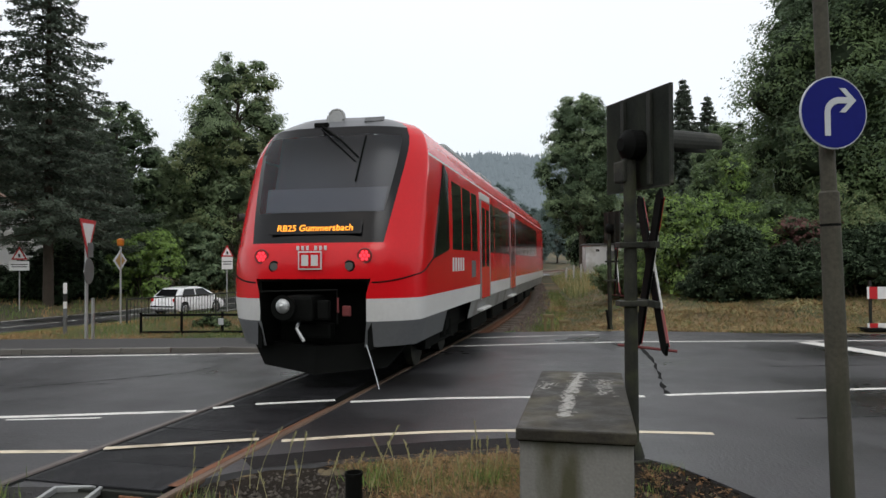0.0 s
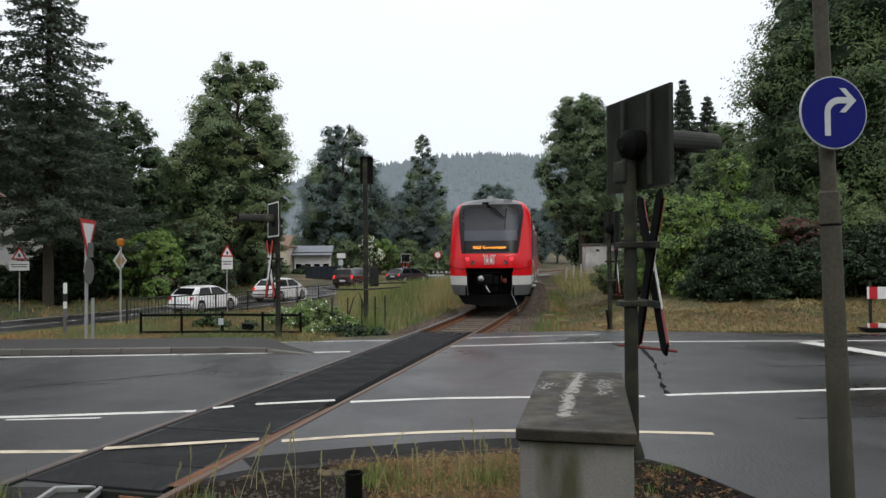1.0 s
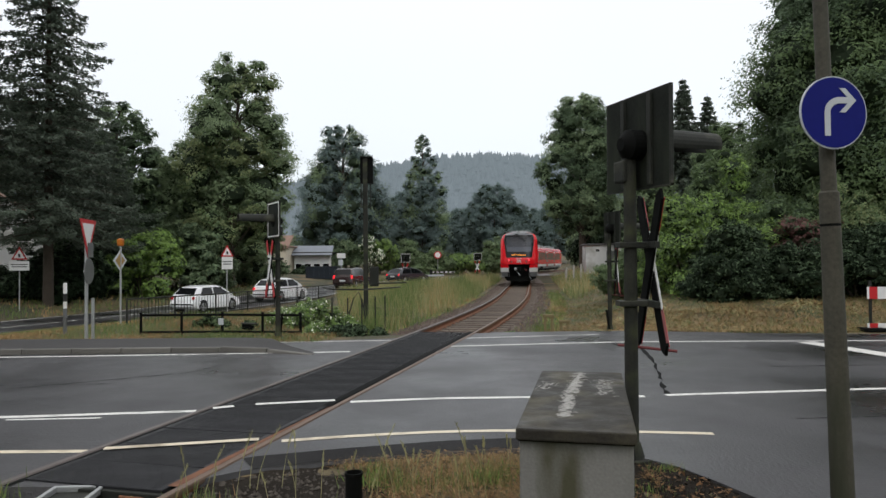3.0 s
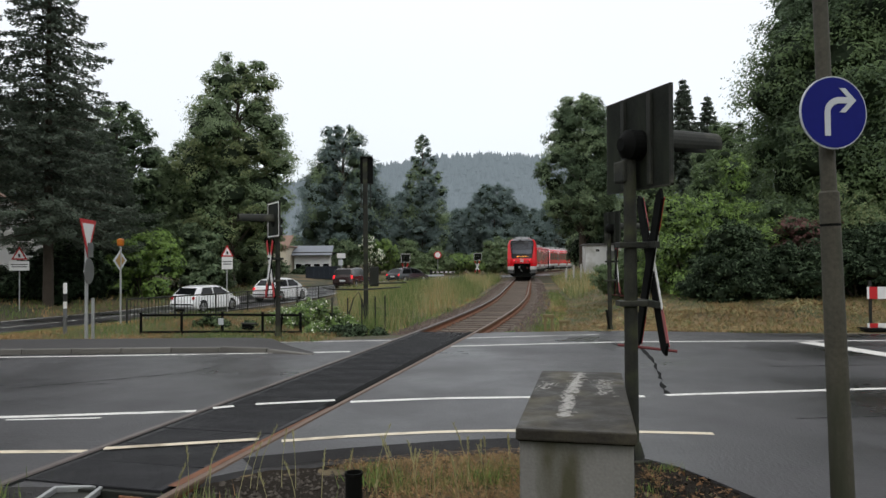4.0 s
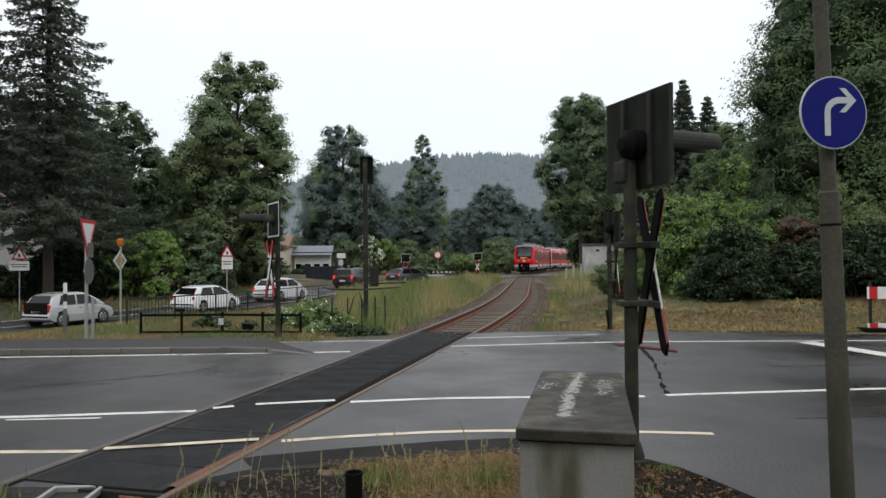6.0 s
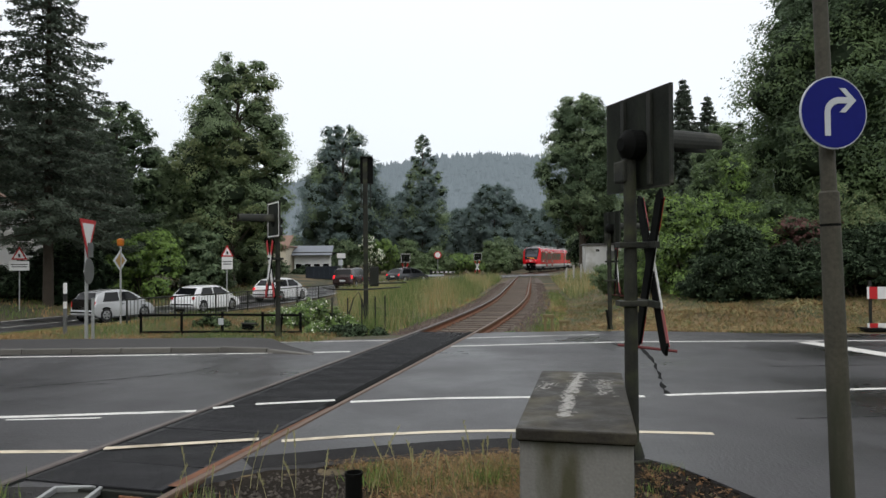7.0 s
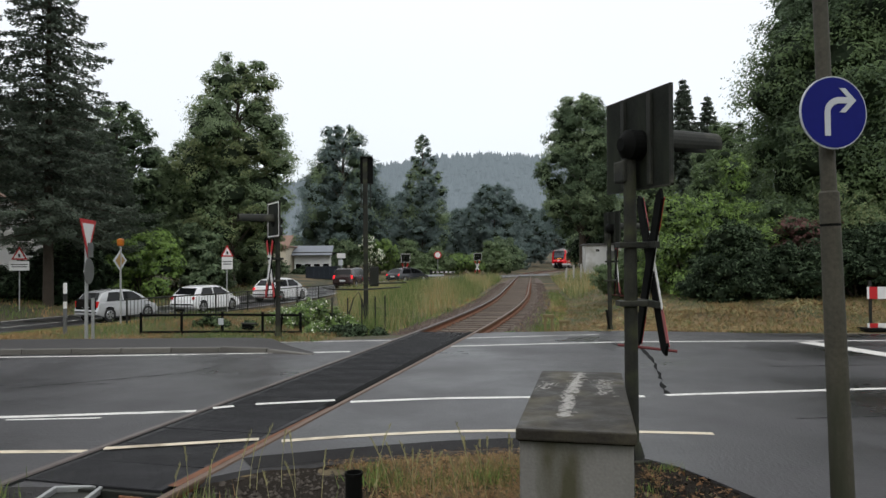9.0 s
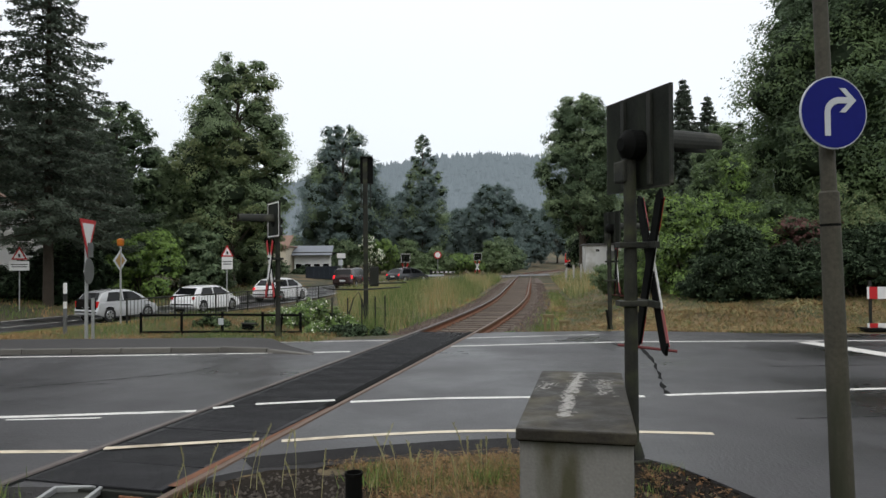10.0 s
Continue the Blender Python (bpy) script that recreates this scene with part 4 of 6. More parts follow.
# ---- trees and shrubs ----
def leaf_quads(centres, normals, size, r, droop=0.0):
    """Pointed leaf shapes at the centres, turned at random about the given normals."""
    n = len(centres)
    nn = normals + r.normal(0, 0.42, (n, 3))
    nn /= np.linalg.norm(nn, axis=1)[:, None] + 1e-9
    t = r.normal(0, 1, (n, 3))
    t[:, 2] -= droop
    t -= nn * (t * nn).sum(1)[:, None]
    t /= np.linalg.norm(t, axis=1)[:, None] + 1e-9
    b = np.cross(nn, t)
    s = (size * r.uniform(0.55, 1.35, n))[:, None]
    return np.stack([centres - t * s * 0.9 - b * s * 0.5, centres + t * s * 1.1, centres - t * s * 0.7 + b * s * 0.5], 1)


def blob_leaves(blobs, count, size, r, droop=0.1, sprays=26):
    """Leaves in sprays: each lobe carries small flattened sprays on its shell, each spray a handful of leaves."""
    blobs = np.array(blobs)
    want, count = count, int(count * 1.9)
    wgt = blobs[:, 3] ** 2
    k = r.choice(len(blobs), count, p=wgt / wgt.sum())
    # directions of the sprays of every lobe, more of them on its upper half
    sd = r.normal(0, 1, (len(blobs), sprays, 3))
    sd[:, :, 2] += 0.25
    sd /= np.linalg.norm(sd, axis=2)[:, :, None]
    sr = r.uniform(0.7, 1.12, (len(blobs), sprays))
    q = r.integers(0, sprays, count)
    d = sd[k, q]
    s = blobs[k, 3]
    spread = r.normal(0, 1, (count, 3)) * np.array([0.2, 0.2, 0.12])
    c = blobs[k, :3] + (d * sr[k, q][:, None] * np.array([1, 1, 0.85]) + spread) * s[:, None]
    # none grow deep inside another lobe
    ok = np.ones(count, bool)
    for x, y, z, rad in blobs:
        ok &= ((c - (x, y, z)) ** 2).sum(1) > (0.62 * rad) ** 2
    pick = np.flatnonzero(ok)[:want]
    if len(pick) < want:
        pick = np.concatenate([pick, np.arange(want - len(pick))])
    d, spread, c = d[pick], spread[pick], c[pick]
    return leaf_quads(c, d * 0.7 + spread * 2 + np.array([0, 0, 0.6]), size, r, droop)


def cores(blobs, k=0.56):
    """Dense inner foliage: a rough lump inside each lobe, coloured dark for the shade within."""
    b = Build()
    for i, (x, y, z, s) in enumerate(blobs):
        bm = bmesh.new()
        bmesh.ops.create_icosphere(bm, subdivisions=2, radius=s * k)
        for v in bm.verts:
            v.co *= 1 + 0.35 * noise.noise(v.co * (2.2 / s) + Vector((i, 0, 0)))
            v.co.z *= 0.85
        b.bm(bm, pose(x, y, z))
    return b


def put_tree(name, x, y, label, crown_me, trunk_me, category="tree", group=""):
    ob = thing(name, pose(x, y, float(land_z(np.array([x]), np.array([y]))[0]) - 0.1), label, category, group)
    part("crown", crown_me, None, ob)
    if trunk_me:
        part("trunk", trunk_me, None, ob)
    return ob


def broadleaf(x, y, height, profile, mats, label, leaves=14000, size=0.28, seed=1, blobs=60, trunk=0.28, lean=0.0, shares=None):
    """A tree with a tapered trunk, limbs and a crown that follows a profile of (share of height, radius)."""
    r = np.random.default_rng(seed)
    hs, rs = np.array([p[0] for p in profile]) * height, np.array([p[1] for p in profile])
    b = []
    tb = Build()
    tb.tube([(0, 0, 0), (0.06, 0.03, height * 0.3), (lean * 0.5, 0.1, height * 0.6), (lean, 0, height * 0.88)], [trunk, trunk * 0.8, trunk * 0.5, 0.05], 10)
    lobes = int(blobs * 0.9)
    for i in range(lobes):
        u = (i + 0.15 + 0.7 * r.random()) / lobes
        h = hs[0] + (hs[-1] - hs[0]) * u
        rad = max(0.6, float(np.interp(h, hs, rs)))
        k = r.uniform(0.2, 0.34)
        a = i * 2.4 + r.uniform(-0.4, 0.4)
        s = max(0.45, rad * k)
        q = rad * (1 - k) * math.sqrt(r.uniform(0.35, 1.0))
        c = (math.cos(a) * q + lean * h / height, math.sin(a) * q, min(h, hs[-1] - s * 0.75))
        b.append((*c, s))
        if i % 2 == 0:
            h0 = max(height * 0.12, h - q * 0.9)
            tb.tube([(lean * h0 / height, 0, h0), (c[0] * 0.5, c[1] * 0.5, h0 + (h - h0) * 0.65), c], [trunk * 0.28, trunk * 0.16, 0.02], 6)
    leaves, size = int(leaves * 2.7), size * 0.44
    L = blob_leaves(b, leaves, size, r)
    mats = mats if isinstance(mats, (list, tuple)) else [mats]
    # each spray keeps to one shade, a few leaves differ
    idx = None
    if len(mats) > 1:
        side = np.sin(L[:, 0, 0] * 1.3 + seed) + np.sin(L[:, 0, 2] * 1.1 + seed * 2) + np.sin(L[:, 0, 1] * 1.2) + r.normal(0, 0.7, leaves)
        cut = np.quantile(side, np.cumsum(shares if shares else [1 / len(mats)] * len(mats))[:-1])
        idx = np.searchsorted(cut, side)
    t = put_tree("tree", x, y, label, quads_mesh("crown", L, mats, idx, 3), tb.done("trunk", "bark"))
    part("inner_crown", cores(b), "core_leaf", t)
    return t


def spruce(x, y, height, radius, label, seed=1, mat="spruce", cards=6, bare=0.04, power=0.85, size=0.2, gap=1.0):
    """A spruce with whorls of drooping branches."""
    r = np.random.default_rng(seed)
    tb = Build().tube([(0, 0, 0), (0, 0, height * 0.5), (0, 0, height)], [0.3, 0.17, 0.015], 9)
    C, N, D = [], [], []
    h = height * bare
    while h < height - 0.2:
        reach = radius * (1 - h / height) ** power * r.uniform(0.8, 1.12) + 0.15
        nb = int(6 + 4 * (1 - h / height))
        a0 = r.uniform(0, 6.28)
        for i in range(nb):
            a = a0 + i * 6.283 / nb + r.uniform(-0.25, 0.25)
            L = reach * r.uniform(0.72, 1.12)
            k = max(12, int(L * cards * 11))
            u = r.random(k) ** 0.75
            # a flat spray: side twigs that shorten towards the tip, with needles hanging below
            off = r.uniform(-1, 1, k) * (0.07 + 0.30 * L * (1 - u) * u ** 0.4)
            z = h + 0.10 * L * u - 0.46 * L * u ** 1.7 + 0.22 * L * u ** 5 - np.abs(off) * 0.25 - r.random(k) ** 2 * 0.28
            ca, sa = math.cos(a), math.sin(a)
            C.append(np.stack([ca * L * u - sa * off, sa * L * u + ca * off, z], -1))
            N.append(np.tile(np.array([ca * 0.35, sa * 0.35, 0.9]), (k, 1)))
            if L > 0.8:
                tb.tube([(0, 0, h), (ca * L * 0.5, sa * L * 0.5, h - 0.09 * L), (ca * L * 0.9, sa * L * 0.9, h - 0.2 * L)], [0.04, 0.022, 0.006], 4)
        h += r.uniform(0.42, 0.72) * gap
    C, N = np.concatenate(C), np.concatenate(N)
    Q = leaf_quads(C, N, size, r, droop=0.7)
    return put_tree("spruce_tree", x, y, label, quads_mesh("crown", Q, mat, None, 3), tb.done("trunk", "bark"))


def shrub(x, y, height, radius, mats, label, leaves=7000, size=0.16, seed=1, shares=None, depth=None, name="shrub", n_blobs=26):
    r = np.random.default_rng(seed)
    b = []
    dy = depth or radius
    for i in range(n_blobs):
        a, q = r.uniform(0, 6.28), math.sqrt(r.random())
        top = height * (1 - 0.45 * q ** 2) * r.uniform(0.75, 1.02)
        s = min(radius, dy, height) * r.uniform(0.2, 0.36)
        b.append((math.cos(a) * q * radius * 0.85, math.sin(a) * q * dy * 0.85, max(s * 0.6, (top - s) * r.random() ** 0.55), s))
    leaves, size = int(leaves * 1.5), size * 0.72
    L = blob_leaves(b, leaves, size, r)
    mats = mats if isinstance(mats, (list, tuple)) else [mats]
    idx = r.choice(len(mats), leaves, p=shares) if len(mats) > 1 else None
    tb = Build()
    for i in range(6):
        c = b[i]
        tb.tube([(c[0] * 0.15, c[1] * 0.15, 0), (c[0] * 0.5, c[1] * 0.5, c[2] * 0.6), c[:3]], [0.05, 0.035, 0.015], 5)
    t = put_tree(name, x, y, label, quads_mesh("crown", L, mats, idx, 3), tb.done("trunk", "bark"), "shrub")
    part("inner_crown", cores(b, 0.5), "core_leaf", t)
    return t


OVAL = [(0.14, 0.8), (0.3, 1.0), (0.55, 1.0), (0.75, 0.85), (0.9, 0.6), (0.985, 0.3)]


def prof(p, k):
    return [(a, b * k) for a, b in p]


# left of the line: dark conifers and the tall broadleaf tree
spruce(-22.4, 38.5, 23.0, 7.2, "tall dark spruce with drooping branches beside the side road", 11, cards=7, size=0.115, bare=0.19, gap=1.0, power=0.85)
spruce(-25.4, 34.0, 32.0, 5.2, "dark spruce hanging over the side road", 12, cards=6, size=0.125, bare=0.24, gap=0.9)
broadleaf(-37.5, 62, 17.0, prof(OVAL, 7.2), ["dark_leaf", "spruce"], "dense dark broadleaf tree closing the wood", 15000, 0.32, 18)
spruce(-24.6, 50, 11.5, 4.0, "dark spruce in the wood behind the side road", 13)
spruce(-25.4, 47, 14.5, 4.0, "shorter dark spruce in the wood", 14)
broadleaf(-25.5, 53, 14.5, prof(OVAL, 4.4), ["dark_leaf", "grey_leaf"], "dark rounded broadleaf tree in the wood", 13000, 0.3, 15)
broadleaf(-21.0, 57, 12.5, prof(OVAL, 4.0), ["dark_leaf", "grey_leaf"], "dark broadleaf tree at the edge of the wood", 12000, 0.3, 16)
broadleaf(-17.6, 56, 19.0, [(0.1, 3.6), (0.22, 4.9), (0.4, 5.3), (0.56, 5.2), (0.7, 5.0), (0.77, 3.9), (0.86, 3.7), (0.94, 3.1), (1.0, 1.8)], ["grey_leaf", "leaf", "yellow_leaf"],
          "tall broadleaf tree with an uneven grey-green crown", 26000, 0.27, 17, 80, 0.4, 0.8, [0.5, 0.22, 0.28])
shrub(-20.6, 46.5, 6.4, 2.7, ["bright_leaf", "leaf"], "bright green shrub at the edge of the wood", 9000, 0.2, 21, [0.7, 0.3])
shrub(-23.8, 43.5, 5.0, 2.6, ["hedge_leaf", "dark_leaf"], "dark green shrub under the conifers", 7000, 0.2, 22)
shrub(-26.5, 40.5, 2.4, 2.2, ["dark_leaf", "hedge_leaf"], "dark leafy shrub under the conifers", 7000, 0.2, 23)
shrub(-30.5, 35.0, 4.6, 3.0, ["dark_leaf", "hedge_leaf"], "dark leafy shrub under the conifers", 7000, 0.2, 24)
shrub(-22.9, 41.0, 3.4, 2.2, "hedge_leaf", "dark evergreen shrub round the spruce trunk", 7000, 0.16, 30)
shrub(-19.5, 77.5, 1.6, 2.2, ["hedge_leaf", "dark_leaf"], "low dark shrub before the houses", 3000, 0.2, 56)
shrub(-15.5, 78, 1.3, 2.0, ["hedge_leaf", "dark_leaf"], "low dark shrub before the houses", 3000, 0.2, 57)
shrub(-18.4, 51.5, 6.0, 2.6, ["dark_leaf", "grey_leaf"], "dark shrub below the tall tree", 8000, 0.22, 25)
shrub(-21.8, 52.0, 6.8, 2.8, ["dark_leaf", "leaf"], "dark shrub at the edge of the wood", 8000, 0.22, 26)
shrub(-16.6, 60, 7.5, 2.6, ["dark_leaf", "grey_leaf"], "dark shrub below the tall tree", 8000, 0.22, 27)
shrub(-34, 41, 9.5, 4.5, ["dark_leaf", "hedge_leaf"], "dense dark undergrowth of the wood", 12000, 0.3, 28)
shrub(-26.0, 53, 10, 4.0, ["dark_leaf", "hedge_leaf"], "dense dark undergrowth of the wood", 12000, 0.3, 29)
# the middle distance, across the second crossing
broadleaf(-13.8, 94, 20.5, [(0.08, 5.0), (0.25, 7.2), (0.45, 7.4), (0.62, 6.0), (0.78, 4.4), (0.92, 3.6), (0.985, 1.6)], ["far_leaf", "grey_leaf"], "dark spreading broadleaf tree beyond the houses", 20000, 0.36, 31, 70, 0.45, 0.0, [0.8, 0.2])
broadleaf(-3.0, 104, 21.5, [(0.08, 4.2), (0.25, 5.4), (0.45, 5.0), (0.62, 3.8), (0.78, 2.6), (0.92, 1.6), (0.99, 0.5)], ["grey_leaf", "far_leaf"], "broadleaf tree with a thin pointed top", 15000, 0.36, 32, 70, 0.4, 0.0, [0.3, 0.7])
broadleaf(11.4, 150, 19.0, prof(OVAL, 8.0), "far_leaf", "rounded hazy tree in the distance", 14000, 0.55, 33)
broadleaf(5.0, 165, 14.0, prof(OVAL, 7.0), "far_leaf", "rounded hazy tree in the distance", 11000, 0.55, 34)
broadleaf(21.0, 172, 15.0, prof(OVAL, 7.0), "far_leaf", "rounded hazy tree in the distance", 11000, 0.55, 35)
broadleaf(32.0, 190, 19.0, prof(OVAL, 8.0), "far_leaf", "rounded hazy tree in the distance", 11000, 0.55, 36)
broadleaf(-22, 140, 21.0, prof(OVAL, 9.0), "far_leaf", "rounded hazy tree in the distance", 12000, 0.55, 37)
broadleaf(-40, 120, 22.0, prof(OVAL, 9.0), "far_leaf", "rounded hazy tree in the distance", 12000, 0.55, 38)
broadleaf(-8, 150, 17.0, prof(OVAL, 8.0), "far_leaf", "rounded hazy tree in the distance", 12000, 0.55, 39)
for i, (x, y, h, rr, k, lab) in enumerate(((-8.4, 88, 6.8, 2.6, ["leaf", "bright_leaf"], "fresh green shrub beyond the side road"), (-4.6, 92, 6.2, 2.8, ["leaf", "grey_leaf"], "green shrub beyond the side road"),
                                           (-1.0, 95, 5.0, 2.8, ["leaf", "grey_leaf"], "green shrub beyond the side road"), (3.0, 98, 4.4, 2.8, ["leaf", "bright_leaf"], "green shrub beyond the second crossing"),
                                           (6.8, 101, 5.6, 3.0, ["grey_leaf", "leaf"], "green shrub beyond the second crossing"), (9.6, 110, 6.5, 2.8, ["grey_leaf", "dark_leaf"], "darker shrub beside the far track"),
                                           (-12.5, 84, 5.5, 2.6, ["dark_leaf", "grey_leaf"], "dark shrub beside the houses"), (11.5, 124, 8.0, 3.2, ["grey_leaf", "dark_leaf"], "darker shrub beside the far track"),
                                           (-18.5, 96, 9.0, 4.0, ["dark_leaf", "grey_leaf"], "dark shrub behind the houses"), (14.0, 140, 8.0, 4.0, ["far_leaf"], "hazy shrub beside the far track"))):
    shrub(x, y, h, rr, k, lab, 6500, 0.26, 40 + i)
shrub(-9.0, 84.0, 7.6, 1.7, ["blossom", "leaf"], "tall shrub with white blossom", 2600, 0.2, 55, [0.35, 0.65])
# right of the line
broadleaf(15.2, 74, 19.4, [(0.22, 2.6), (0.3, 4.0), (0.45, 5.0), (0.6, 5.2), (0.75, 4.8), (0.9, 3.8), (0.99, 2.0)], ["grey_leaf", "dark_leaf"], "tall dark tree standing close to the track", 24000, 0.3, 61, 80, 0.4)
shrub(17.4, 78, 6.8, 2.8, ["dark_leaf", "hedge_leaf"], "dark shrub at the foot of the tall tree", 8000, 0.24, 62)
shrub(21.5, 84, 8.0, 4.0, ["dark_leaf", "hedge_leaf"], "dark undergrowth beside the track", 9000, 0.28, 63)
shrub(26, 112, 12.0, 5.0, ["dark_leaf", "grey_leaf"], "dark undergrowth beside the far track", 9000, 0.34, 64)
broadleaf(17.0, 56, 8.5, prof(OVAL, 3.2), ["grey_leaf", "leaf"], "small grey-green tree behind the relay hut", 9000, 0.22, 65)
spruce(25.0, 70, 18.8, 4.6, "slim dark spruce rising over the shrubs", 66, cards=6, power=0.8, gap=0.85)
spruce(27.9, 71, 17.0, 4.6, "slim dark spruce rising over the shrubs", 67, cards=6, power=0.8, gap=0.85)
spruce(22.6, 74, 14.6, 4.2, "slim dark spruce rising over the shrubs", 68, cards=6, power=0.8, gap=0.85)
broadleaf(23.0, 54, 11.0, prof(OVAL, 3.8), ["leaf", "grey_leaf"], "broadleaf tree behind the shrubs", 11000, 0.24, 69)
broadleaf(19.4, 46, 8.0, prof(OVAL, 3.4), ["leaf", "dark_leaf"], "broadleaf tree behind the shrubs", 10000, 0.22, 70)
broadleaf(19.3, 31.5, 17.5, [(0.1, 3.4), (0.25, 5.0), (0.45, 5.6), (0.62, 5.2), (0.78, 3.7), (0.9, 2.5), (0.985, 1.0)], ["dark_leaf", "leaf"], "large dark broadleaf tree overhanging the roadside shrubs", 58000, 0.2, 71, 170, 0.42, 0.0, [0.5, 0.5])
broadleaf(25.5, 34, 18.5, prof(OVAL, 6.5), ["dark_leaf", "leaf"], "large dark broadleaf tree at the road", 18000, 0.28, 72)
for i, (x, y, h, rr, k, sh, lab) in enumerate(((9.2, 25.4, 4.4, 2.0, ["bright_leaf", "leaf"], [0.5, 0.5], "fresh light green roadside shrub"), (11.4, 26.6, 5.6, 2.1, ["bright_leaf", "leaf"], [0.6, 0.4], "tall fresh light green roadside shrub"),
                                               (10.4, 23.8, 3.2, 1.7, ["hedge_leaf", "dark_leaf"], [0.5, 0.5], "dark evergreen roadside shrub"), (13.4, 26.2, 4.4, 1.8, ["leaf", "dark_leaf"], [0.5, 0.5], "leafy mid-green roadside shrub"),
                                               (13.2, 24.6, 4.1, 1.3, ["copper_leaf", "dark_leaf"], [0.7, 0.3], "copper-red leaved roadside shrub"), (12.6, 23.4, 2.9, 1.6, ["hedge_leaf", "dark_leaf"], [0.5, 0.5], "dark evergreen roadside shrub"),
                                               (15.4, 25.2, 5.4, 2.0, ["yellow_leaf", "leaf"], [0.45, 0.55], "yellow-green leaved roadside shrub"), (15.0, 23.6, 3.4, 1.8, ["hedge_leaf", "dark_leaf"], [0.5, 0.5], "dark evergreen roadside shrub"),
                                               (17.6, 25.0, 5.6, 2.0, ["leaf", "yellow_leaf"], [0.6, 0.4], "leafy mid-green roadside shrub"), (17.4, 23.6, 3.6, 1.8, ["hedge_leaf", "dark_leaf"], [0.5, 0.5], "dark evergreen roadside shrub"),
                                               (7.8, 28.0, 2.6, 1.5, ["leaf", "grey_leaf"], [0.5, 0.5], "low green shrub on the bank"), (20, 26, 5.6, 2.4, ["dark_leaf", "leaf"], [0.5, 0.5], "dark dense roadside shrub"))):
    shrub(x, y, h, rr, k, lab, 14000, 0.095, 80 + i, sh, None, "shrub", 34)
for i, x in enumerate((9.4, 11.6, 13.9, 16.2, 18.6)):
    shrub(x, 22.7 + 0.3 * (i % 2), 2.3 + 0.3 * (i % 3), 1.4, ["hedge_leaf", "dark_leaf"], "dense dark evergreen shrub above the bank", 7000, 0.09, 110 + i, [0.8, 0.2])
# low planting by the crossing
shrub(-2.3, 17.1, 0.5, 0.95, ["hedge_leaf", "dark_leaf"], "low clipped dark-leaved ground cover", 5000, 0.045, 95, None, 0.5, "low_shrub")
shrub(-3.0, 18.6, 0.95, 0.8, ["leaf", "bright_leaf", "blossom"], "leafy bush with small white flowers", 4500, 0.05, 96, [0.52, 0.42, 0.06], 0.7, "low_shrub")
shrub(-4.1, 20.4, 1.15, 1.2, ["leaf", "bright_leaf", "blossom"], "leafy bush with small white flowers", 6000, 0.055, 97, [0.5, 0.42, 0.08], 0.9, "low_shrub")
shrub(-6.3, 19.2, 0.5, 1.2, ["leaf", "hedge_leaf"], "low green weeds by the barrier", 3500, 0.06, 98, None, 0.6, "low_shrub")
shrub(2.0, 18.3, 0.32, 0.6, ["leaf", "bright_leaf"], "low green weeds beside the rail", 2200, 0.05, 99, None, 0.3, "low_shrub")


# ---- grass ----
def blades(name, label, pts, height, width, mats, shares, seed, lean=0.35):
    r = np.random.default_rng(seed)
    n = len(pts)
    h = height * r.uniform(0.45, 1.25, n)
    a = r.uniform(0, 6.283, n)
    side = np.stack([np.cos(a), np.sin(a), np.zeros(n)], -1) * (width * r.uniform(0.6, 1.4, n))[:, None]
    tip = np.stack([r.normal(0, lean, n) * h, r.normal(0, lean, n) * h, h], -1)
    Q = np.stack([pts - side, pts + side, pts + tip], 1)
    # colours keep together in patches
    patch = np.sin(pts[:, 0] * 1.7 + seed) + np.sin(pts[:, 1] * 1.1 + pts[:, 0] * 0.6 + seed * 2) + r.normal(0, 1.1, n)
    idx = np.searchsorted(np.quantile(patch, np.cumsum(shares)[:-1]), patch)
    return tagged(new(name, quads_mesh(name, Q, mats, idx, 3)), label, "grass", "", "stuff")


def field(n, x0, x1, y0, y1, seed, test=None, clump=0.0):
    r = np.random.default_rng(seed)
    x, y = r.uniform(x0, x1, n), y0 + (y1 - y0) * r.random(n) ** 1.3
    ok = np.ones(n, bool) if test is None else test(x, y)
    x, y = x[ok], y[ok]
    if clump:
        q = np.array([noise.noise((a * clump, b * clump, seed)) for a, b in zip(x, y)])
        ok = q > r.uniform(-0.55, 0.25, len(x))
        x, y = x[ok], y[ok]
    return np.stack([x, y, land_z(x, y) - 0.03], -1)


def off_road(x, y, gap=3.4):
    d = np.full(x.shape, 1e9)
    for i in range(0, 400, 3):
        d = np.minimum(d, (x - SRX[i]) ** 2 + (y - SRY[i]) ** 2)
    return d > gap ** 2


blades("verge_grass", "short dry and green grass of the verge", field(70000, -22, -1.5, 15.25, 27, 201, lambda x, y: off_road(x, y) & (x < track_x(y) - 2.4)), 0.12, 0.008, ["grass", "leaf", "dead_straw", "straw"], [0.3, 0.3, 0.28, 0.12], 1, 0.6)
blades("tall_grass", "tall pale grass between side road and track", field(105000, -9, 7, 17.2, 74, 202, lambda x, y: off_road(x, y, 3.8) & (x < track_x(y) - 2.3) & (x > -0.155 * y) & ((y > 19) | (x > -2.0)), 0.35), 0.72, 0.0075, ["grass", "hay", "straw"], [0.6, 0.28, 0.12], 2, 0.2)
blades("tall_grass", "tall pale grass along the far track", field(9000, 2, 10, 55, 86, 203, lambda x, y: off_road(x, y, 3.8) & (x < track_x(y) - 2.6)), 0.9, 0.014, ["grass", "hay", "straw"], [0.25, 0.6, 0.15], 3, 0.22)
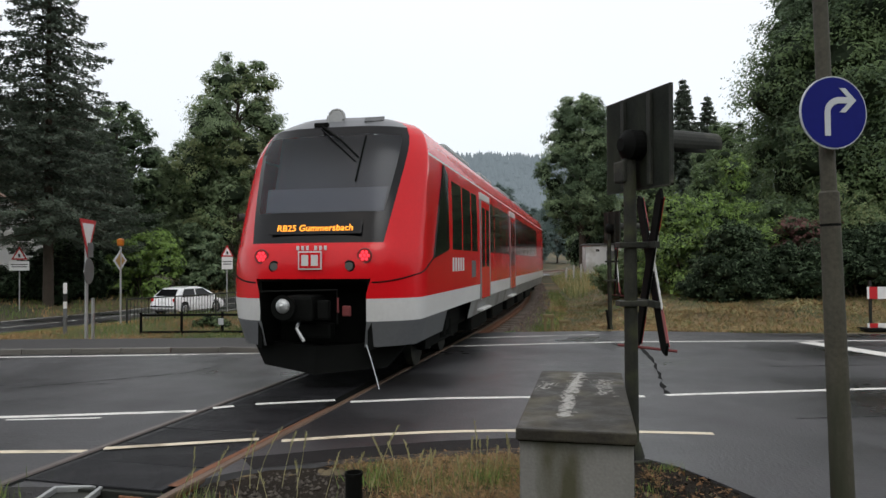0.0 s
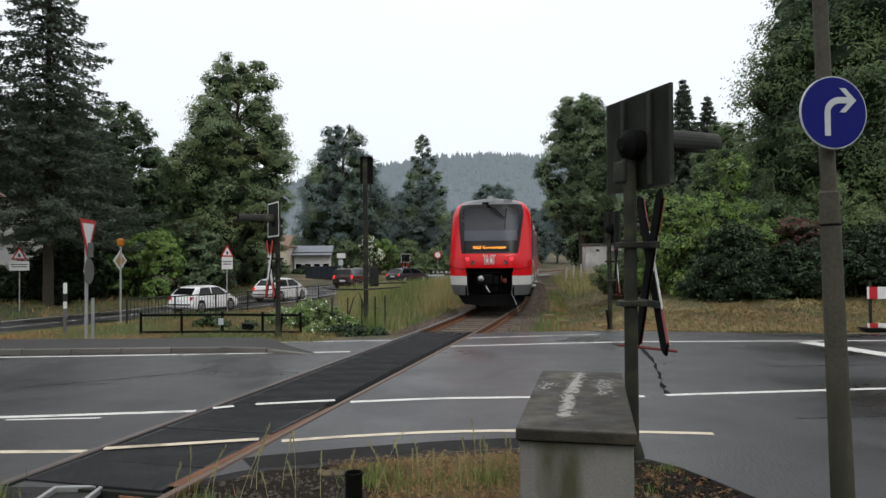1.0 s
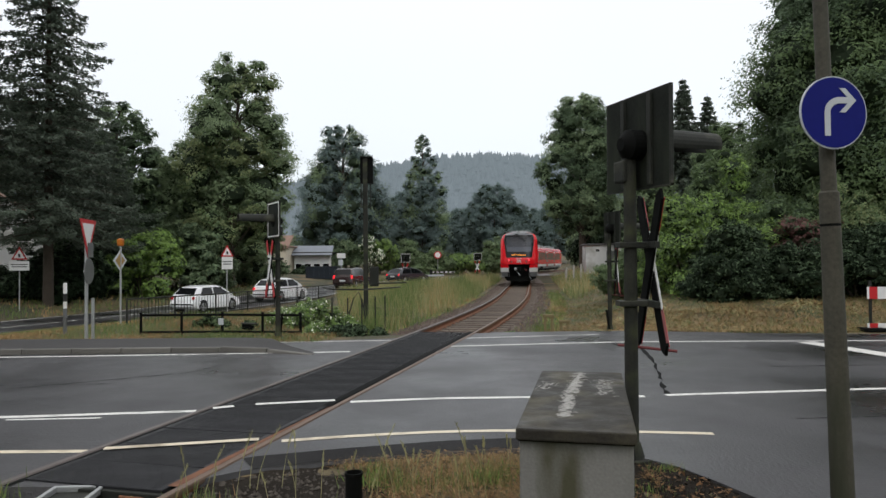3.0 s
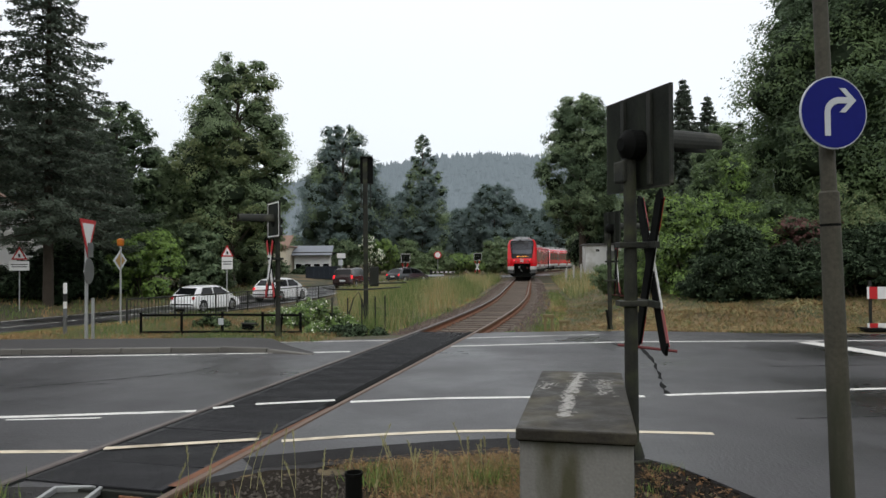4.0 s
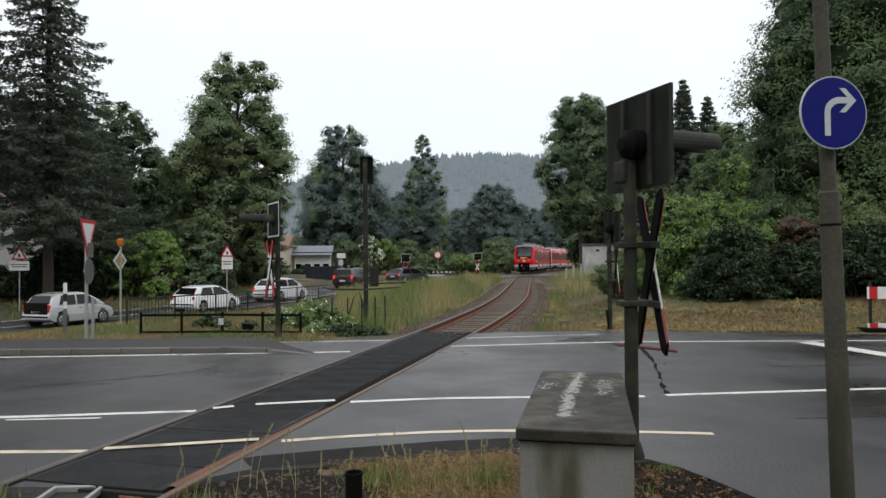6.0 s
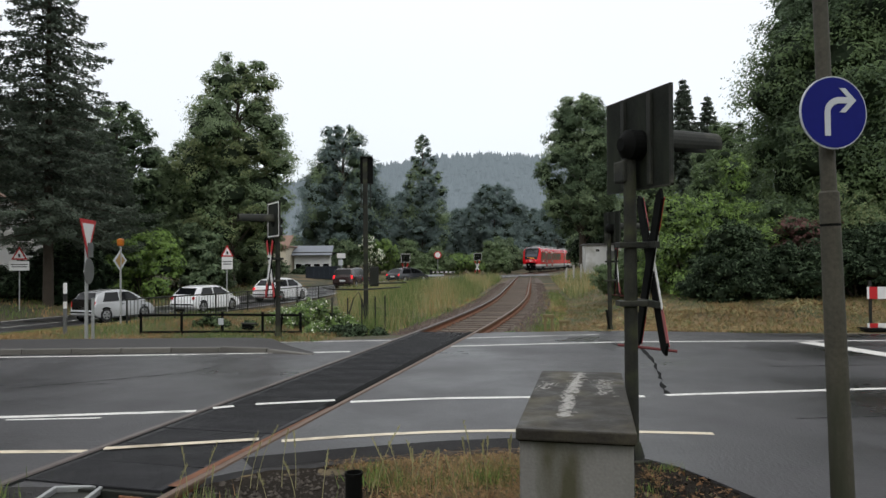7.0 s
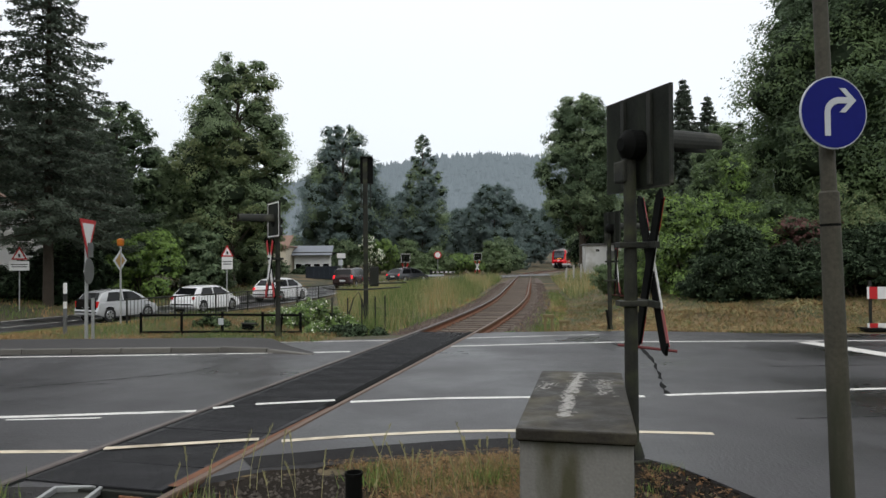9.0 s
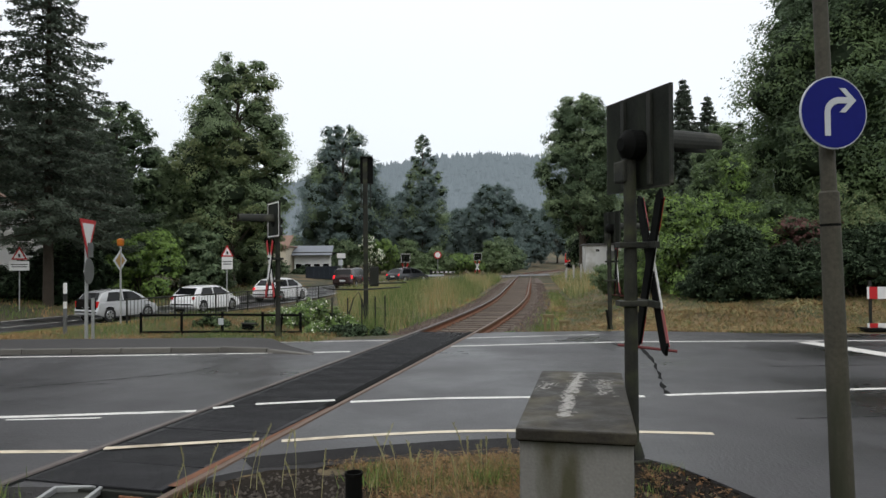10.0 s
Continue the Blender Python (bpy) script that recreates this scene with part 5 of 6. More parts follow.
blades("bank_straw", "patches of cut dry grass on the bank", field(50000, 2.5, 18, 16.6, 30, 210, lambda x, y: (x > track_x(y) + 2.4) & (y > far_edge(x) + 0.05), 0.55), 0.06, 0.007, ["dead_straw", "straw", "hay"], [0.42, 0.4, 0.18], 8, 1.6)
blades("bank_grass", "rough green and dry grass on the bank", field(60000, 2.5, 24, 16.6, 48, 204, lambda x, y: (x > track_x(y) + 2.1) & (y > far_edge(x) + 0.1)), 0.12, 0.008, ["leaf", "dead_straw", "grass"], [0.35, 0.3, 0.35], 4, 0.7)
blades("bank_grass", "tall pale grass along the right of the track", field(26000, 5, 18, 36, 80, 205, lambda x, y: (x > track_x(y) + 3.0) & (x < track_x(y) + 7.5), 0.3), 0.75, 0.012, ["grass", "hay", "straw"], [0.3, 0.55, 0.15], 5, 0.25)
blades("wood_edge_grass", "green grass along the edge of the wood", field(14000, -34, -12, 30, 62, 206, lambda x, y: off_road(x, y, 3.5)), 0.3, 0.02, ["grass", "straw"], [0.8, 0.2], 6)


r = np.random.default_rng(77)
yy = 17.3 + 26 * r.random(5200) ** 1.4
uu = np.where(r.random(5200) < 0.6, r.uniform(1.5, 2.7, 5200), -r.uniform(1.6, 2.6, 5200))
blades("ballast_weeds", "low weeds and grass growing along the ballast", np.stack([track_x(yy) + uu, yy, np.full(5200, -0.32)], -1), 0.24, 0.012, ["grass", "bright_leaf", "straw"], [0.55, 0.2, 0.25], 31, 0.4)


def island(x, y):
    return (y < near_edge(x) - 0.06) & (x < 1.3 + 0.35 * np.sin(y * 7) + 0.25 * np.sin(x * 23)) & (x > -0.85 + 0.25 * np.sin(y * 9))


blades("foreground_grass", "matted dry grass at the edge of the road", field(60000, -2.5, 2.6, 3.9, 6.6, 207, island), 0.045, 0.0032, ["dead_straw", "straw", "grass"], [0.6, 0.34, 0.06], 7, 1.3)
for i, (cx, cy, n, h, rad) in enumerate(((0.36, 5.6, 420, 0.2, 0.13), (0.05, 5.55, 260, 0.15, 0.16), (-0.55, 5.65, 320, 0.22, 0.14), (-0.35, 5.45, 260, 0.16, 0.16), (1.88, 5.82, 160, 0.12, 0.07), (1.6, 5.35, 200, 0.1, 0.16), (0.5, 5.95, 180, 0.12, 0.14), (-1.9, 5.2, 120, 0.16, 0.12), (-3.75, 5.25, 300, 0.2, 0.2))):
    r = np.random.default_rng(300 + i)
    p = np.stack([r.normal(cx, rad, n), r.normal(cy, rad * 0.8, n), np.full(n, -0.05)], -1)
    blades("grass_tuft", "tuft of fresh green grass in the dry turf", p[: int(n * 0.8)], h * 0.8, 0.004, ["grass", "bright_leaf", "straw"], [0.6, 0.25, 0.15], 20 + i, 0.3)

def matted(name, label, pts, size, mats, shares, seed):
    """Dead grass lying flat on the ground."""
    r = np.random.default_rng(seed)
    pts = pts + np.stack([np.zeros(len(pts)), np.zeros(len(pts)), r.uniform(0.03, 0.075, len(pts))], -1)
    q = leaf_quads(pts, np.tile([0, 0, 1.6], (len(pts), 1)), size, r)
    c = pts[:, None]
    # long narrow pieces
    d = q[:, 1:2] - c
    n = np.cross(d, np.array([0, 0, 1.0]))
    q = np.concatenate([c - d - n * 0.12, c + d, c - d + n * 0.12], 1)
    tagged(new(name, quads_mesh(name, q, mats, r.choice(len(mats), len(pts), p=shares), 3)), label, "dry grass", "", "stuff")


matted("dry_cuttings", "pale dry cuttings heaped at the foot of the shrubs", field(16000, 4.6, 12.5, 18.6, 22.4, 211, lambda x, y: np.abs(y - 20.4 - 0.1 * (x - 8)) < 0.8 + 0.5 * np.sin(x * 2.3), 0.9), 0.1, ["hay", "straw", "dead_straw"], [0.5, 0.3, 0.2], 9)
matted("bank_hay", "flattened tan grass on the bank", field(42000, 2.6, 18, 16.7, 21.5, 212, lambda x, y: (x > track_x(y) + 2.4) & (y > far_edge(x) + 0.05), 0.5), 0.06, ["straw", "dead_straw", "hay"], [0.5, 0.36, 0.14], 10)
matted("verge_hay", "flattened tan grass on the verge", field(13000, -14, -2.5, 15.4, 22, 213, lambda x, y: off_road(x, y) & (x < track_x(y) - 2.4), 0.6), 0.05, ["straw", "dead_straw", "hay"], [0.5, 0.4, 0.1], 11)
matted("turf_hay", "flattened brown grass at the edge of the road", field(26000, -2.5, 2.6, 3.9, 6.6, 214, island), 0.026, ["dead_straw", "straw", "litter"], [0.6, 0.22, 0.18], 12)

# fallen leaves on the soil behind the mast foot
M["dead_leaf"] = material("dead_leaves", (0.15, 0.085, 0.042), 0.8, vary=0.3, scale=2, fine=20, bump=0, island=True, spec=0.2)
r = np.random.default_rng(78)
n = 2600
px_, py_ = r.uniform(1.35, 2.5, n), r.uniform(4.5, 6.0, n)
ok = py_ < near_edge(px_) + 0.03
c = np.stack([px_, py_, r.uniform(-0.045, 0.0, n)], -1)[ok]
tagged(new("fallen_leaves", quads_mesh("fallen_leaves", leaf_quads(c, np.tile([0, 0, 1.2], (len(c), 1)), 0.024, r), ["dead_leaf", "litter"], r.integers(0, 2, len(c)), 3)), "brown fallen leaves on dark soil", "leaves", "", "stuff")

# ---- signals, signs and cabinets ----
def land(x, y):
    return float(land_z(np.array([float(x)]), np.array([float(y)]))[0])


def flat_disc(b, r, y0, y1, m=None, n=40):
    """A disc that faces -y."""
    mm = (m or Matrix()) @ pose(0, y1, 0, 90, 0, 0)
    return b.cone(r, r, y1 - y0, mm, n)


def crossing_signal(m, label, cross_turn=-17):
    """A light signal on a mast with a St Andrew's cross; its face looks along +y."""
    ob = thing("crossing_signal", m, label, "signal", "level crossing signals")
    part("mast", Build().cone(0.063, 0.056, 2.75, None, 20).cone(0.12, 0.075, 0.16, None, 20), "mast", ob, smooth=False)
    part("foot_plate", Build().box((0.34, 0.34, 0.03), pose(0, 0, 0.012), 0.006), "mast", ob)
    part("cable_channel", Build().box((0.055, 0.05, 0.62), pose(0.06, -0.09, 0.3, 6, -4, 0), 0.006), "black", ob)
    p = part("signal_board", Build().box((0.95, 0.025, 0.88), pose(-0.02, 0.1, 2.895), 0.01), "board", ob, "black sheet metal signal board")
    rim = Build()
    for q, sz in (((0, 0.43), (0.97, 0.035, 0.02)), ((0, -0.43), (0.97, 0.035, 0.02)), ((0.475, 0), (0.02, 0.035, 0.88)), ((-0.475, 0), (0.02, 0.035, 0.88))):
        rim.box(sz, pose(q[0] - 0.02, 0.105, 2.895 + q[1]), 0.004)
    part("board_edge", rim, "dark_metal", p)
    wb = Build()
    for q, sz in (((0, 0.40), (0.86, 0.006, 0.03)), ((0, -0.40), (0.86, 0.006, 0.03)), ((0.43, 0), (0.03, 0.006, 0.83)), ((-0.43, 0), (0.03, 0.006, 0.83))):
        wb.box(sz, pose(q[0] - 0.02, 0.117, 2.895 + q[1]))
    part("white_border", wb, "sign_white", p)
    part("back_stiffener", Build().box((0.05, 0.035, 0.82), pose(-0.2, 0.075, 2.895), 0.006), "dark_metal", p)
    part("back_stiffener", Build().box((0.05, 0.035, 0.82), pose(0.2, 0.075, 2.895), 0.006), "dark_metal", p)
    h = part("lamp_housing", Build().cone(0.14, 0.14, 0.16, pose(0.02, 0.12, 2.86, 90, 0, 0), 24).cone(0.14, 0.06, 0.07, pose(0.02, -0.04, 2.86, 90, 0, 0), 24), "black", ob)
    part("junction_box", Build().box((0.16, 0.14, 0.2), pose(-0.05, -0.02, 2.62), 0.02), "dark_metal", h)
    vs = Build()
    vv, ff, n = [], [], 14
    for k, (rr, y) in enumerate(((0.135, 0.11), (0.12, 0.95))):
        for i in range(n + 1):
            a = math.radians(-25 + 230 * i / n)
            vv += [(rr * math.cos(a), y, 2.9 + rr * math.sin(a)), ((rr - 0.012) * math.cos(a), y, 2.9 + (rr - 0.012) * math.sin(a))]
    w2 = 2 * (n + 1)
    for i in range(n):
        ff += [(2 * i, 2 * i + 2, w2 + 2 * i + 2, w2 + 2 * i), (2 * i + 1, w2 + 2 * i + 1, w2 + 2 * i + 3, 2 * i + 3), (2 * i, 2 * i + 1, 2 * i + 3, 2 * i + 2), (w2 + 2 * i, w2 + 2 * i + 2, w2 + 2 * i + 3, w2 + 2 * i + 1)]
    vs.add(vv, ff)
    part("visor", vs, "dark_metal", ob, "long dark tubular lamp visor")
    part("lamp_lens", Build().cone(0.12, 0.11, 0.02, pose(0, 0.115, 2.86, 90, 0, 0), 24), "sign_red", h)
    # St Andrew's cross on two brackets, turned a little from the board
    cross = pose(0, 0, 0, 0, 0, cross_turn)
    for z in (1.95, 1.42):
        part("bracket", Build().box((0.5, 0.05, 0.06), cross @ pose(0.0, 0.16, z), 0.008).box((0.16, 0.36, 0.05), cross @ pose(0, 0.06, z), 0.008), "dark_metal", ob)
    part("stay_rod", Build().tube([(-0.12, -0.06, 1.03), (0.1, 0.1, 1.02), (0.26, 0.3, 1.0)], 0.013), "faded_red", ob)
    for k, s in enumerate((-1, 1)):
        mm = cross @ pose(-0.02, 0.19 - 0.03 * k, 1.71, 0, s * 25, 0)
        o = [(-0.07, -0.73), (0, -0.8), (0.07, -0.73), (0.07, 0.73), (0, 0.8), (-0.07, 0.73)]
        arm = part("cross_arm", Build().prism(o, 0.026, mm), "black", ob, "dark back of a cross board")
        part("white_face", Build().box((0.132, 0.006, 0.86), mm @ pose(0, 0.03, 0)), "sign_white", arm)
        for e in (-1, 1):
            part("red_end", Build().box((0.132, 0.006, 0.36), mm @ pose(0, 0.03, e * 0.56)), "sign_red", arm)
        if s < 0:
            part("red_edge", Build().box((0.006, 0.02, 0.3), mm @ pose(0.071, 0.016, -0.56)), "faded_red", arm)
            part("white_edge", Build().box((0.006, 0.014, 0.7), mm @ pose(0.071, 0.018, -0.05)), "faded_white", arm)
    return ob


near_signal = crossing_signal(pose(1.705, 6.2, -0.03, 0, 0.4, -70.6), "dark crossing signal with long visor and diagonal cross, seen from behind")
copy_thing(near_signal, pose(4.62, 18.85, land(4.62, 18.85) - 0.05, 0, 0, -78))
crossing_signal(pose(-4.02, 16.5, land(-4.02, 16.5) - 0.06, 0, 0, 121), "crossing signal with white-edged board and red and white cross", -1)
for x, y, a in ((-3.7, 66.5, 185), (4.05, 79.5, 175)):
    s3 = copy_thing(near_signal, pose(x, y, land(x, y) - 0.45, 0, 0, a))
    tagged(s3, "distant crossing signal with white-edged board and cross")

# concrete cable cabinet in the foreground
cab_m = pose(0.864, 4.37, 0, 0, 0, -12.4)
cabinet = thing("cable_cabinet", cab_m, "weathered concrete cable cabinet with a mossy overhanging lid", "cabinet")
part("body", Build().box((0.575, 1.80, 0.96), pose(0, 0, 0.37), 0.008), "cabinet", cabinet)
part("lid", Build().box((0.606, 1.88, 0.062), pose(0, 0, 0.889), 0.009), "cabinet_lid", cabinet)
part("side_door", Build().box((0.02, 1.5, 0.8), pose(0.288, 0.0, 0.42), 0.006), "cabinet", cabinet)
part("door_gap", Build().box((0.012, 0.018, 0.9), pose(0.284, -0.87, 0.4)), "black", cabinet)
part("shadow_joint", Build().box((0.585, 1.82, 0.012), pose(0, 0, 0.853)), "black", cabinet)
rl = np.random.default_rng(9)


def stain(name, n, path, size, label):
    """A flat patch of many small flecks on the lid, thick along a line."""
    q = []
    for _ in range(n):
        u = rl.random()
        cx = np.interp(u, [0, 0.5, 1], path[0]) + rl.normal(0, size[0])
        cy = -0.86 + 1.72 * np.interp(u, [0, 1], path[1]) + rl.normal(0, 0.02)
        w, h = rl.uniform(0.006, size[1] * 1.3), rl.uniform(0.004, 0.014)
        q.append([(cx - w, cy - h * 0.3, 0), (cx + w * 0.2, cy - h, 0), (cx + w, cy + h * 0.3, 0), (cx - w * 0.2, cy + h, 0)])
    q = np.clip(np.array(q), [-0.29, -0.92, 0], [0.29, 0.92, 0]) + np.array([0, 0, 0.9212])
    q[:, :, 2] += np.arange(len(q))[:, None] * 1e-6
    tagged(part(name, quads_mesh(name, q, "lichen"), None, cabinet, label), kind="stuff")


stain("lichen_streak", 520, ([-0.07, -0.055, 0.0], [0.12, 1.0]), (0.022, 0.02), "pale lichen streak")
stain("lichen_patch", 110, ([0.16, 0.18, 0.17], [0.5, 0.85]), (0.035, 0.014), "pale lichen patch")
stain("lichen_patch", 60, ([-0.24, -0.22, -0.2], [0.6, 0.75]), (0.04, 0.012), "pale lichen patch")
# stepped lamp pole with the blue turn-right sign
pole = thing("sign_pole", pose(2.434, 4.16, -0.05, 0, -1.55, 0), "weathered stepped grey steel pole carrying a round sign", "pole")
part("lower_shaft", Build().cone(0.069, 0.0575, 2.03, None, 24).cone(0.074, 0.07, 0.06, None, 24), "lamp_pole", pole, smooth=False)
part("collar", Build().cone(0.0575, 0.0565, 0.19, pose(0, 0, 2.045), 24).cone(0.0565, 0.045, 0.012, pose(0, 0, 2.235), 24), "lamp_pole", pole)
part("collar_band", Build().cone(0.0595, 0.0595, 0.014, pose(0, 0, 2.032), 24), "black", pole)
part("upper_shaft", Build().cone(0.045, 0.039, 2.7, pose(0, 0, 2.24), 24), "lamp_pole", pole)
# direction sign: a disc that faces the viewer
sg = thing("direction_sign", pose(2.352, 4.055, 2.657, 0, 0, 8), "round blue sign with a white curved turning arrow", "road sign")
part("plate", flat_disc(Build(), 0.219, 0.0, 0.012), "sign_pale", sg)
part("blue_field", flat_disc(Build(), 0.212, -0.002, 0.0, None, 48), "sign_blue", sg)
pts = [(-0.045, -0.14), (-0.045, 0.0)] + [(-0.045 + 0.085 - 0.085 * math.cos(a), 0.0 + 0.075 * math.sin(a)) for a in np.linspace(0.2, 1.5708, 8)] + [(0.09, 0.075)]
w = 0.019
L, R = [], []
for i, p in enumerate(pts):
    a, b = pts[max(0, i - 1)], pts[min(len(pts) - 1, i + 1)]
    d = Vector((b[0] - a[0], b[1] - a[1])).normalized()
    L.append((p[0] - d.y * w, p[1] + d.x * w))
    R.append((p[0] + d.y * w, p[1] - d.x * w))
ar = Build()
outer = L + [(0.088, 0.094)] + [(0.035, 0.148), (0.075, 0.148), (0.145, 0.075), (0.075, 0.002), (0.035, 0.002), (0.088, 0.056)] + R[::-1]
ar.prism(outer, 0.003, pose(0, -0.006, 0))
part("arrow", ar, "sign_pale", sg)
part("clamp", Build().box((0.14, 0.05, 0.03), pose(0.01, 0.035, 0.1), 0.006).box((0.14, 0.05, 0.03), pose(0.01, 0.035, -0.1), 0.006), "galv", sg)


def sign_post(name, x, y, height, label, category="road sign", r=0.03, z=None):
    ob = thing(name, pose(x, y, (land(x, y) if z is None else z) - 0.05), label, category)
    part("post", Build().cone(r, r, height + 0.05, None, 12), "galv", ob)
    return ob


def tri(side, up=True):
    h = side * 0.866
    return [(-side / 2, 0), (side / 2, 0), (0, h)] if up else [(-side / 2, h), (0, 0), (side / 2, h)]


def triangle(ob, z, side, rz, up=True, dy=-0.04, mark=False):
    m = pose(0, 0, z, 0, 0, rz) @ pose(0, dy, 0)
    t = part("triangle_plate", Build().prism(tri(side, up), 0.012, m), "sign_red", ob)
    k = side * 0.74
    c = side * 0.866 * (1 / 3 if up else 2 / 3)
    o = [(a, (b - side * 0.866 * (1 / 3 if up else 2 / 3)) * 0.7 + c) for a, b in [(q[0] * 0.7, q[1]) for q in tri(side, up)]]
    part("white_field", Build().prism(o, 0.004, m @ pose(0, -0.004, 0)), "sign_white", t)
    part("back_plate", Build().prism([(a * 0.99, b * 0.99 + 0.003) for a, b in tri(side, up)], 0.004, m @ pose(0, 0.0125, 0)), "alu", t)
    if mark:
        part("symbol", Build().box((side * 0.12, 0.004, side * 0.22), m @ pose(0, -0.008, c * 0.95)), "sign_black", t)
    return t


# give-way sign with the backs of other signs on its post
gw = sign_post("give_way_sign", -8.27, 15.73, 2.8, "red and white give-way sign on a galvanised post", r=0.038)
triangle(gw, 1.96, 1.06, 99, False)
part("round_sign_back", flat_disc(Build(), 0.3, 0, 0.012, pose(0, 0, 1.68, 0, 0, -82) @ pose(0, 0.05, 0), 32), "alu", gw)
part("small_sign_back", Build().box((0.3, 0.012, 0.34), pose(0, 0, 2.17, 0, 0, -84) @ pose(-0.1, 0.05, 0), 0.004), "alu", gw)
part("clamp", Build().box((0.1, 0.1, 0.04), pose(0, 0, 1.68), 0.01), "sign_white", gw)
part("lower_post", Build().cone(0.035, 0.035, 1.05, pose(0.06, 0.18, 0), 12), "galv", gw)
pr = sign_post("priority_sign", -10.22, 21.5, 2.5, "pale diamond priority sign with an amber lamp", r=0.03)
dm = pose(0, -0.03, 1.98 + 0.1, 0, 0, 80)
d = part("diamond_plate", Build().prism([(0, -0.33), (0.33, 0), (0, 0.33), (-0.33, 0)], 0.012, dm), "sign_pale", pr)
part("yellow_field", Build().prism([(0, -0.23), (0.23, 0), (0, 0.23), (-0.23, 0)], 0.004, dm @ pose(0, -0.005, 0)), "sign_yellow", d)
part("amber_lamp", Build().box((0.19, 0.16, 0.24), pose(0, 0, 2.66), 0.05), "orange", pr)
gp = thing("guide_post", pose(-9.87, 17.72, land(-9.87, 17.72) - 0.05), "white plastic guide post with a black band", "guide post")
part("post", Build().box((0.085, 0.07, 1.36), pose(0, 0, 0.68), 0.025), "sign_white", gp)
part("black_band", Build().box((0.089, 0.074, 0.24), pose(0, 0, 0.98), 0.025), "sign_black", gp)
part("grey_sleeve", Build().box((0.089, 0.074, 0.7), pose(0, 0, 0.36), 0.025), "alu", gp)
for x, y, zz, sz, pw, ph, rz in ((-22.6, 36.2, 2.0, 0.8, 0.98, 0.5, 10), (-10.9, 34.2, 2.05, 0.68, 0.58, 0.62, 42)):
    ws = sign_post("warning_sign", x, y, 3.0 if rz == 10 else 3.3, "triangular warning sign over a white plate on a post")
    triangle(ws, zz + 0.75, sz, rz, True, -0.04, True)
    wp = part("text_plate", Build().box((pw, 0.012, ph), pose(0, 0, zz + 0.42, 0, 0, rz) @ pose(0, -0.04, 0), 0.004), "sign_white", ws)
    part("text_bars", bars(Build(), [(-pw * 0.42, pw * 0.42, 0.07, 0.045), (-pw * 0.38, pw * 0.38, -0.05, 0.045)], pose(0, 0, zz + 0.42, 0, 0, rz) @ pose(0, -0.048, 0)), "sign_black", wp)
ob = sign_post("street_sign", -9.0, 60, 3.0, "small white sign plates on a post")
part("plate", Build().box((0.75, 0.02, 0.42), pose(0.0, -0.04, 2.85), 0.006), "sign_white", ob)
part("plate", Build().box((0.4, 0.02, 0.5), pose(-0.06, -0.05, 2.25), 0.006), "sign_pale", ob)
ob = sign_post("speed_sign", -0.6, 76, 3.0, "round red-edged sign on a post")
part("plate", flat_disc(Build(), 0.42, -0.05, -0.03, pose(0, 0, 2.75)), "sign_red", ob)
part("white_field", flat_disc(Build(), 0.3, -0.056, -0.05, pose(0, 0, 2.75)), "sign_white", ob)

# railway light signal beside the track
ms = thing("railway_signal", pose(-2.44, 21.4, land(-2.44, 21.4) - 0.05), "dark railway signal seen from behind on a steel mast", "railway signal")
part("mast", Build().box((0.14, 0.14, 5.36), pose(0, 0, 2.68), 0.015), "mast", ms)
part("signal_shield", Build().box((0.36, 0.05, 0.84), pose(0.02, -0.02, 4.97), 0.012).box((0.08, 0.22, 0.84), pose(0.2, 0.05, 4.97), 0.012), "black", ms)
fr_ = Build().tube([(-0.12, -0.12, 3.77), (-0.12, -0.12, 4.57)], 0.016, 6).tube([(0.18, -0.12, 3.77), (0.18, -0.12, 4.57)], 0.016, 6)
for z in (3.79, 4.05, 4.31):
    fr_.tube([(-0.12, -0.12, z), (0.18, -0.12, z)], 0.014, 6)
part("shield_frame", fr_, "dark_metal", ms)
part("shield_hood", Build().box((0.4, 0.16, 0.03), pose(0.03, -0.06, 5.4), 0.008), "dark_metal", ms)
part("lamp_bracket", Build().tube([(0, 0, 3.5), (-0.1, -0.1, 3.62), (-0.2, -0.12, 3.45)], 0.025, 6), "black", ms)
part("relay_box", Build().box((0.27, 0.3, 0.62), pose(0.26, 0.05, 1.62), 0.02), "dark_metal", ms)

# ---- rails, barriers and posts ----
lb = thing("tube_barrier", pose(0, 0, 0), "low black tubular steel barrier on the verge", "barrier")
bx = [-7.66, -6.63, -5.6, -4.58, -3.62]
for x in bx:
    part("post", Build().cone(0.034, 0.034, 0.66, pose(x, 17.2, land(x, 17.2) - 0.1), 12), "black", lb)
for z in (0.49, 0.06):
    part("rail_bar", Build().tube([(x, 17.2, land(x, 17.2) + z) for x in (-7.66, -6.63, -5.6, -4.58, -3.62)], 0.032, 10), "black", lb)
part("small_plate", Build().box((0.13, 0.01, 0.16), pose(-5.62, 17.15, 0.32), 0.004), "sign_pale", lb)
wb_ = thing("metal_box", pose(-5.3, 18.3, land(-5.3, 18.3) - 0.02, 0, 14, 20), "dark tilted metal box lying in the weeds", "box")
part("casing", Build().box((0.3, 0.22, 0.16), pose(0, 0, 0.1), 0.03), "black", wb_)
part("lid", Build().box((0.42, 0.26, 0.03), pose(0.02, 0, 0.2, 0, -10, 0), 0.01), "dark_metal", wb_)
fence_pts = np.array([(-9.6, 20.6), (-8.6, 22.6), (-7.75, 24.4), (-6.9, 27.0), (-5.95, 30.0), (-5.15, 32.0)])
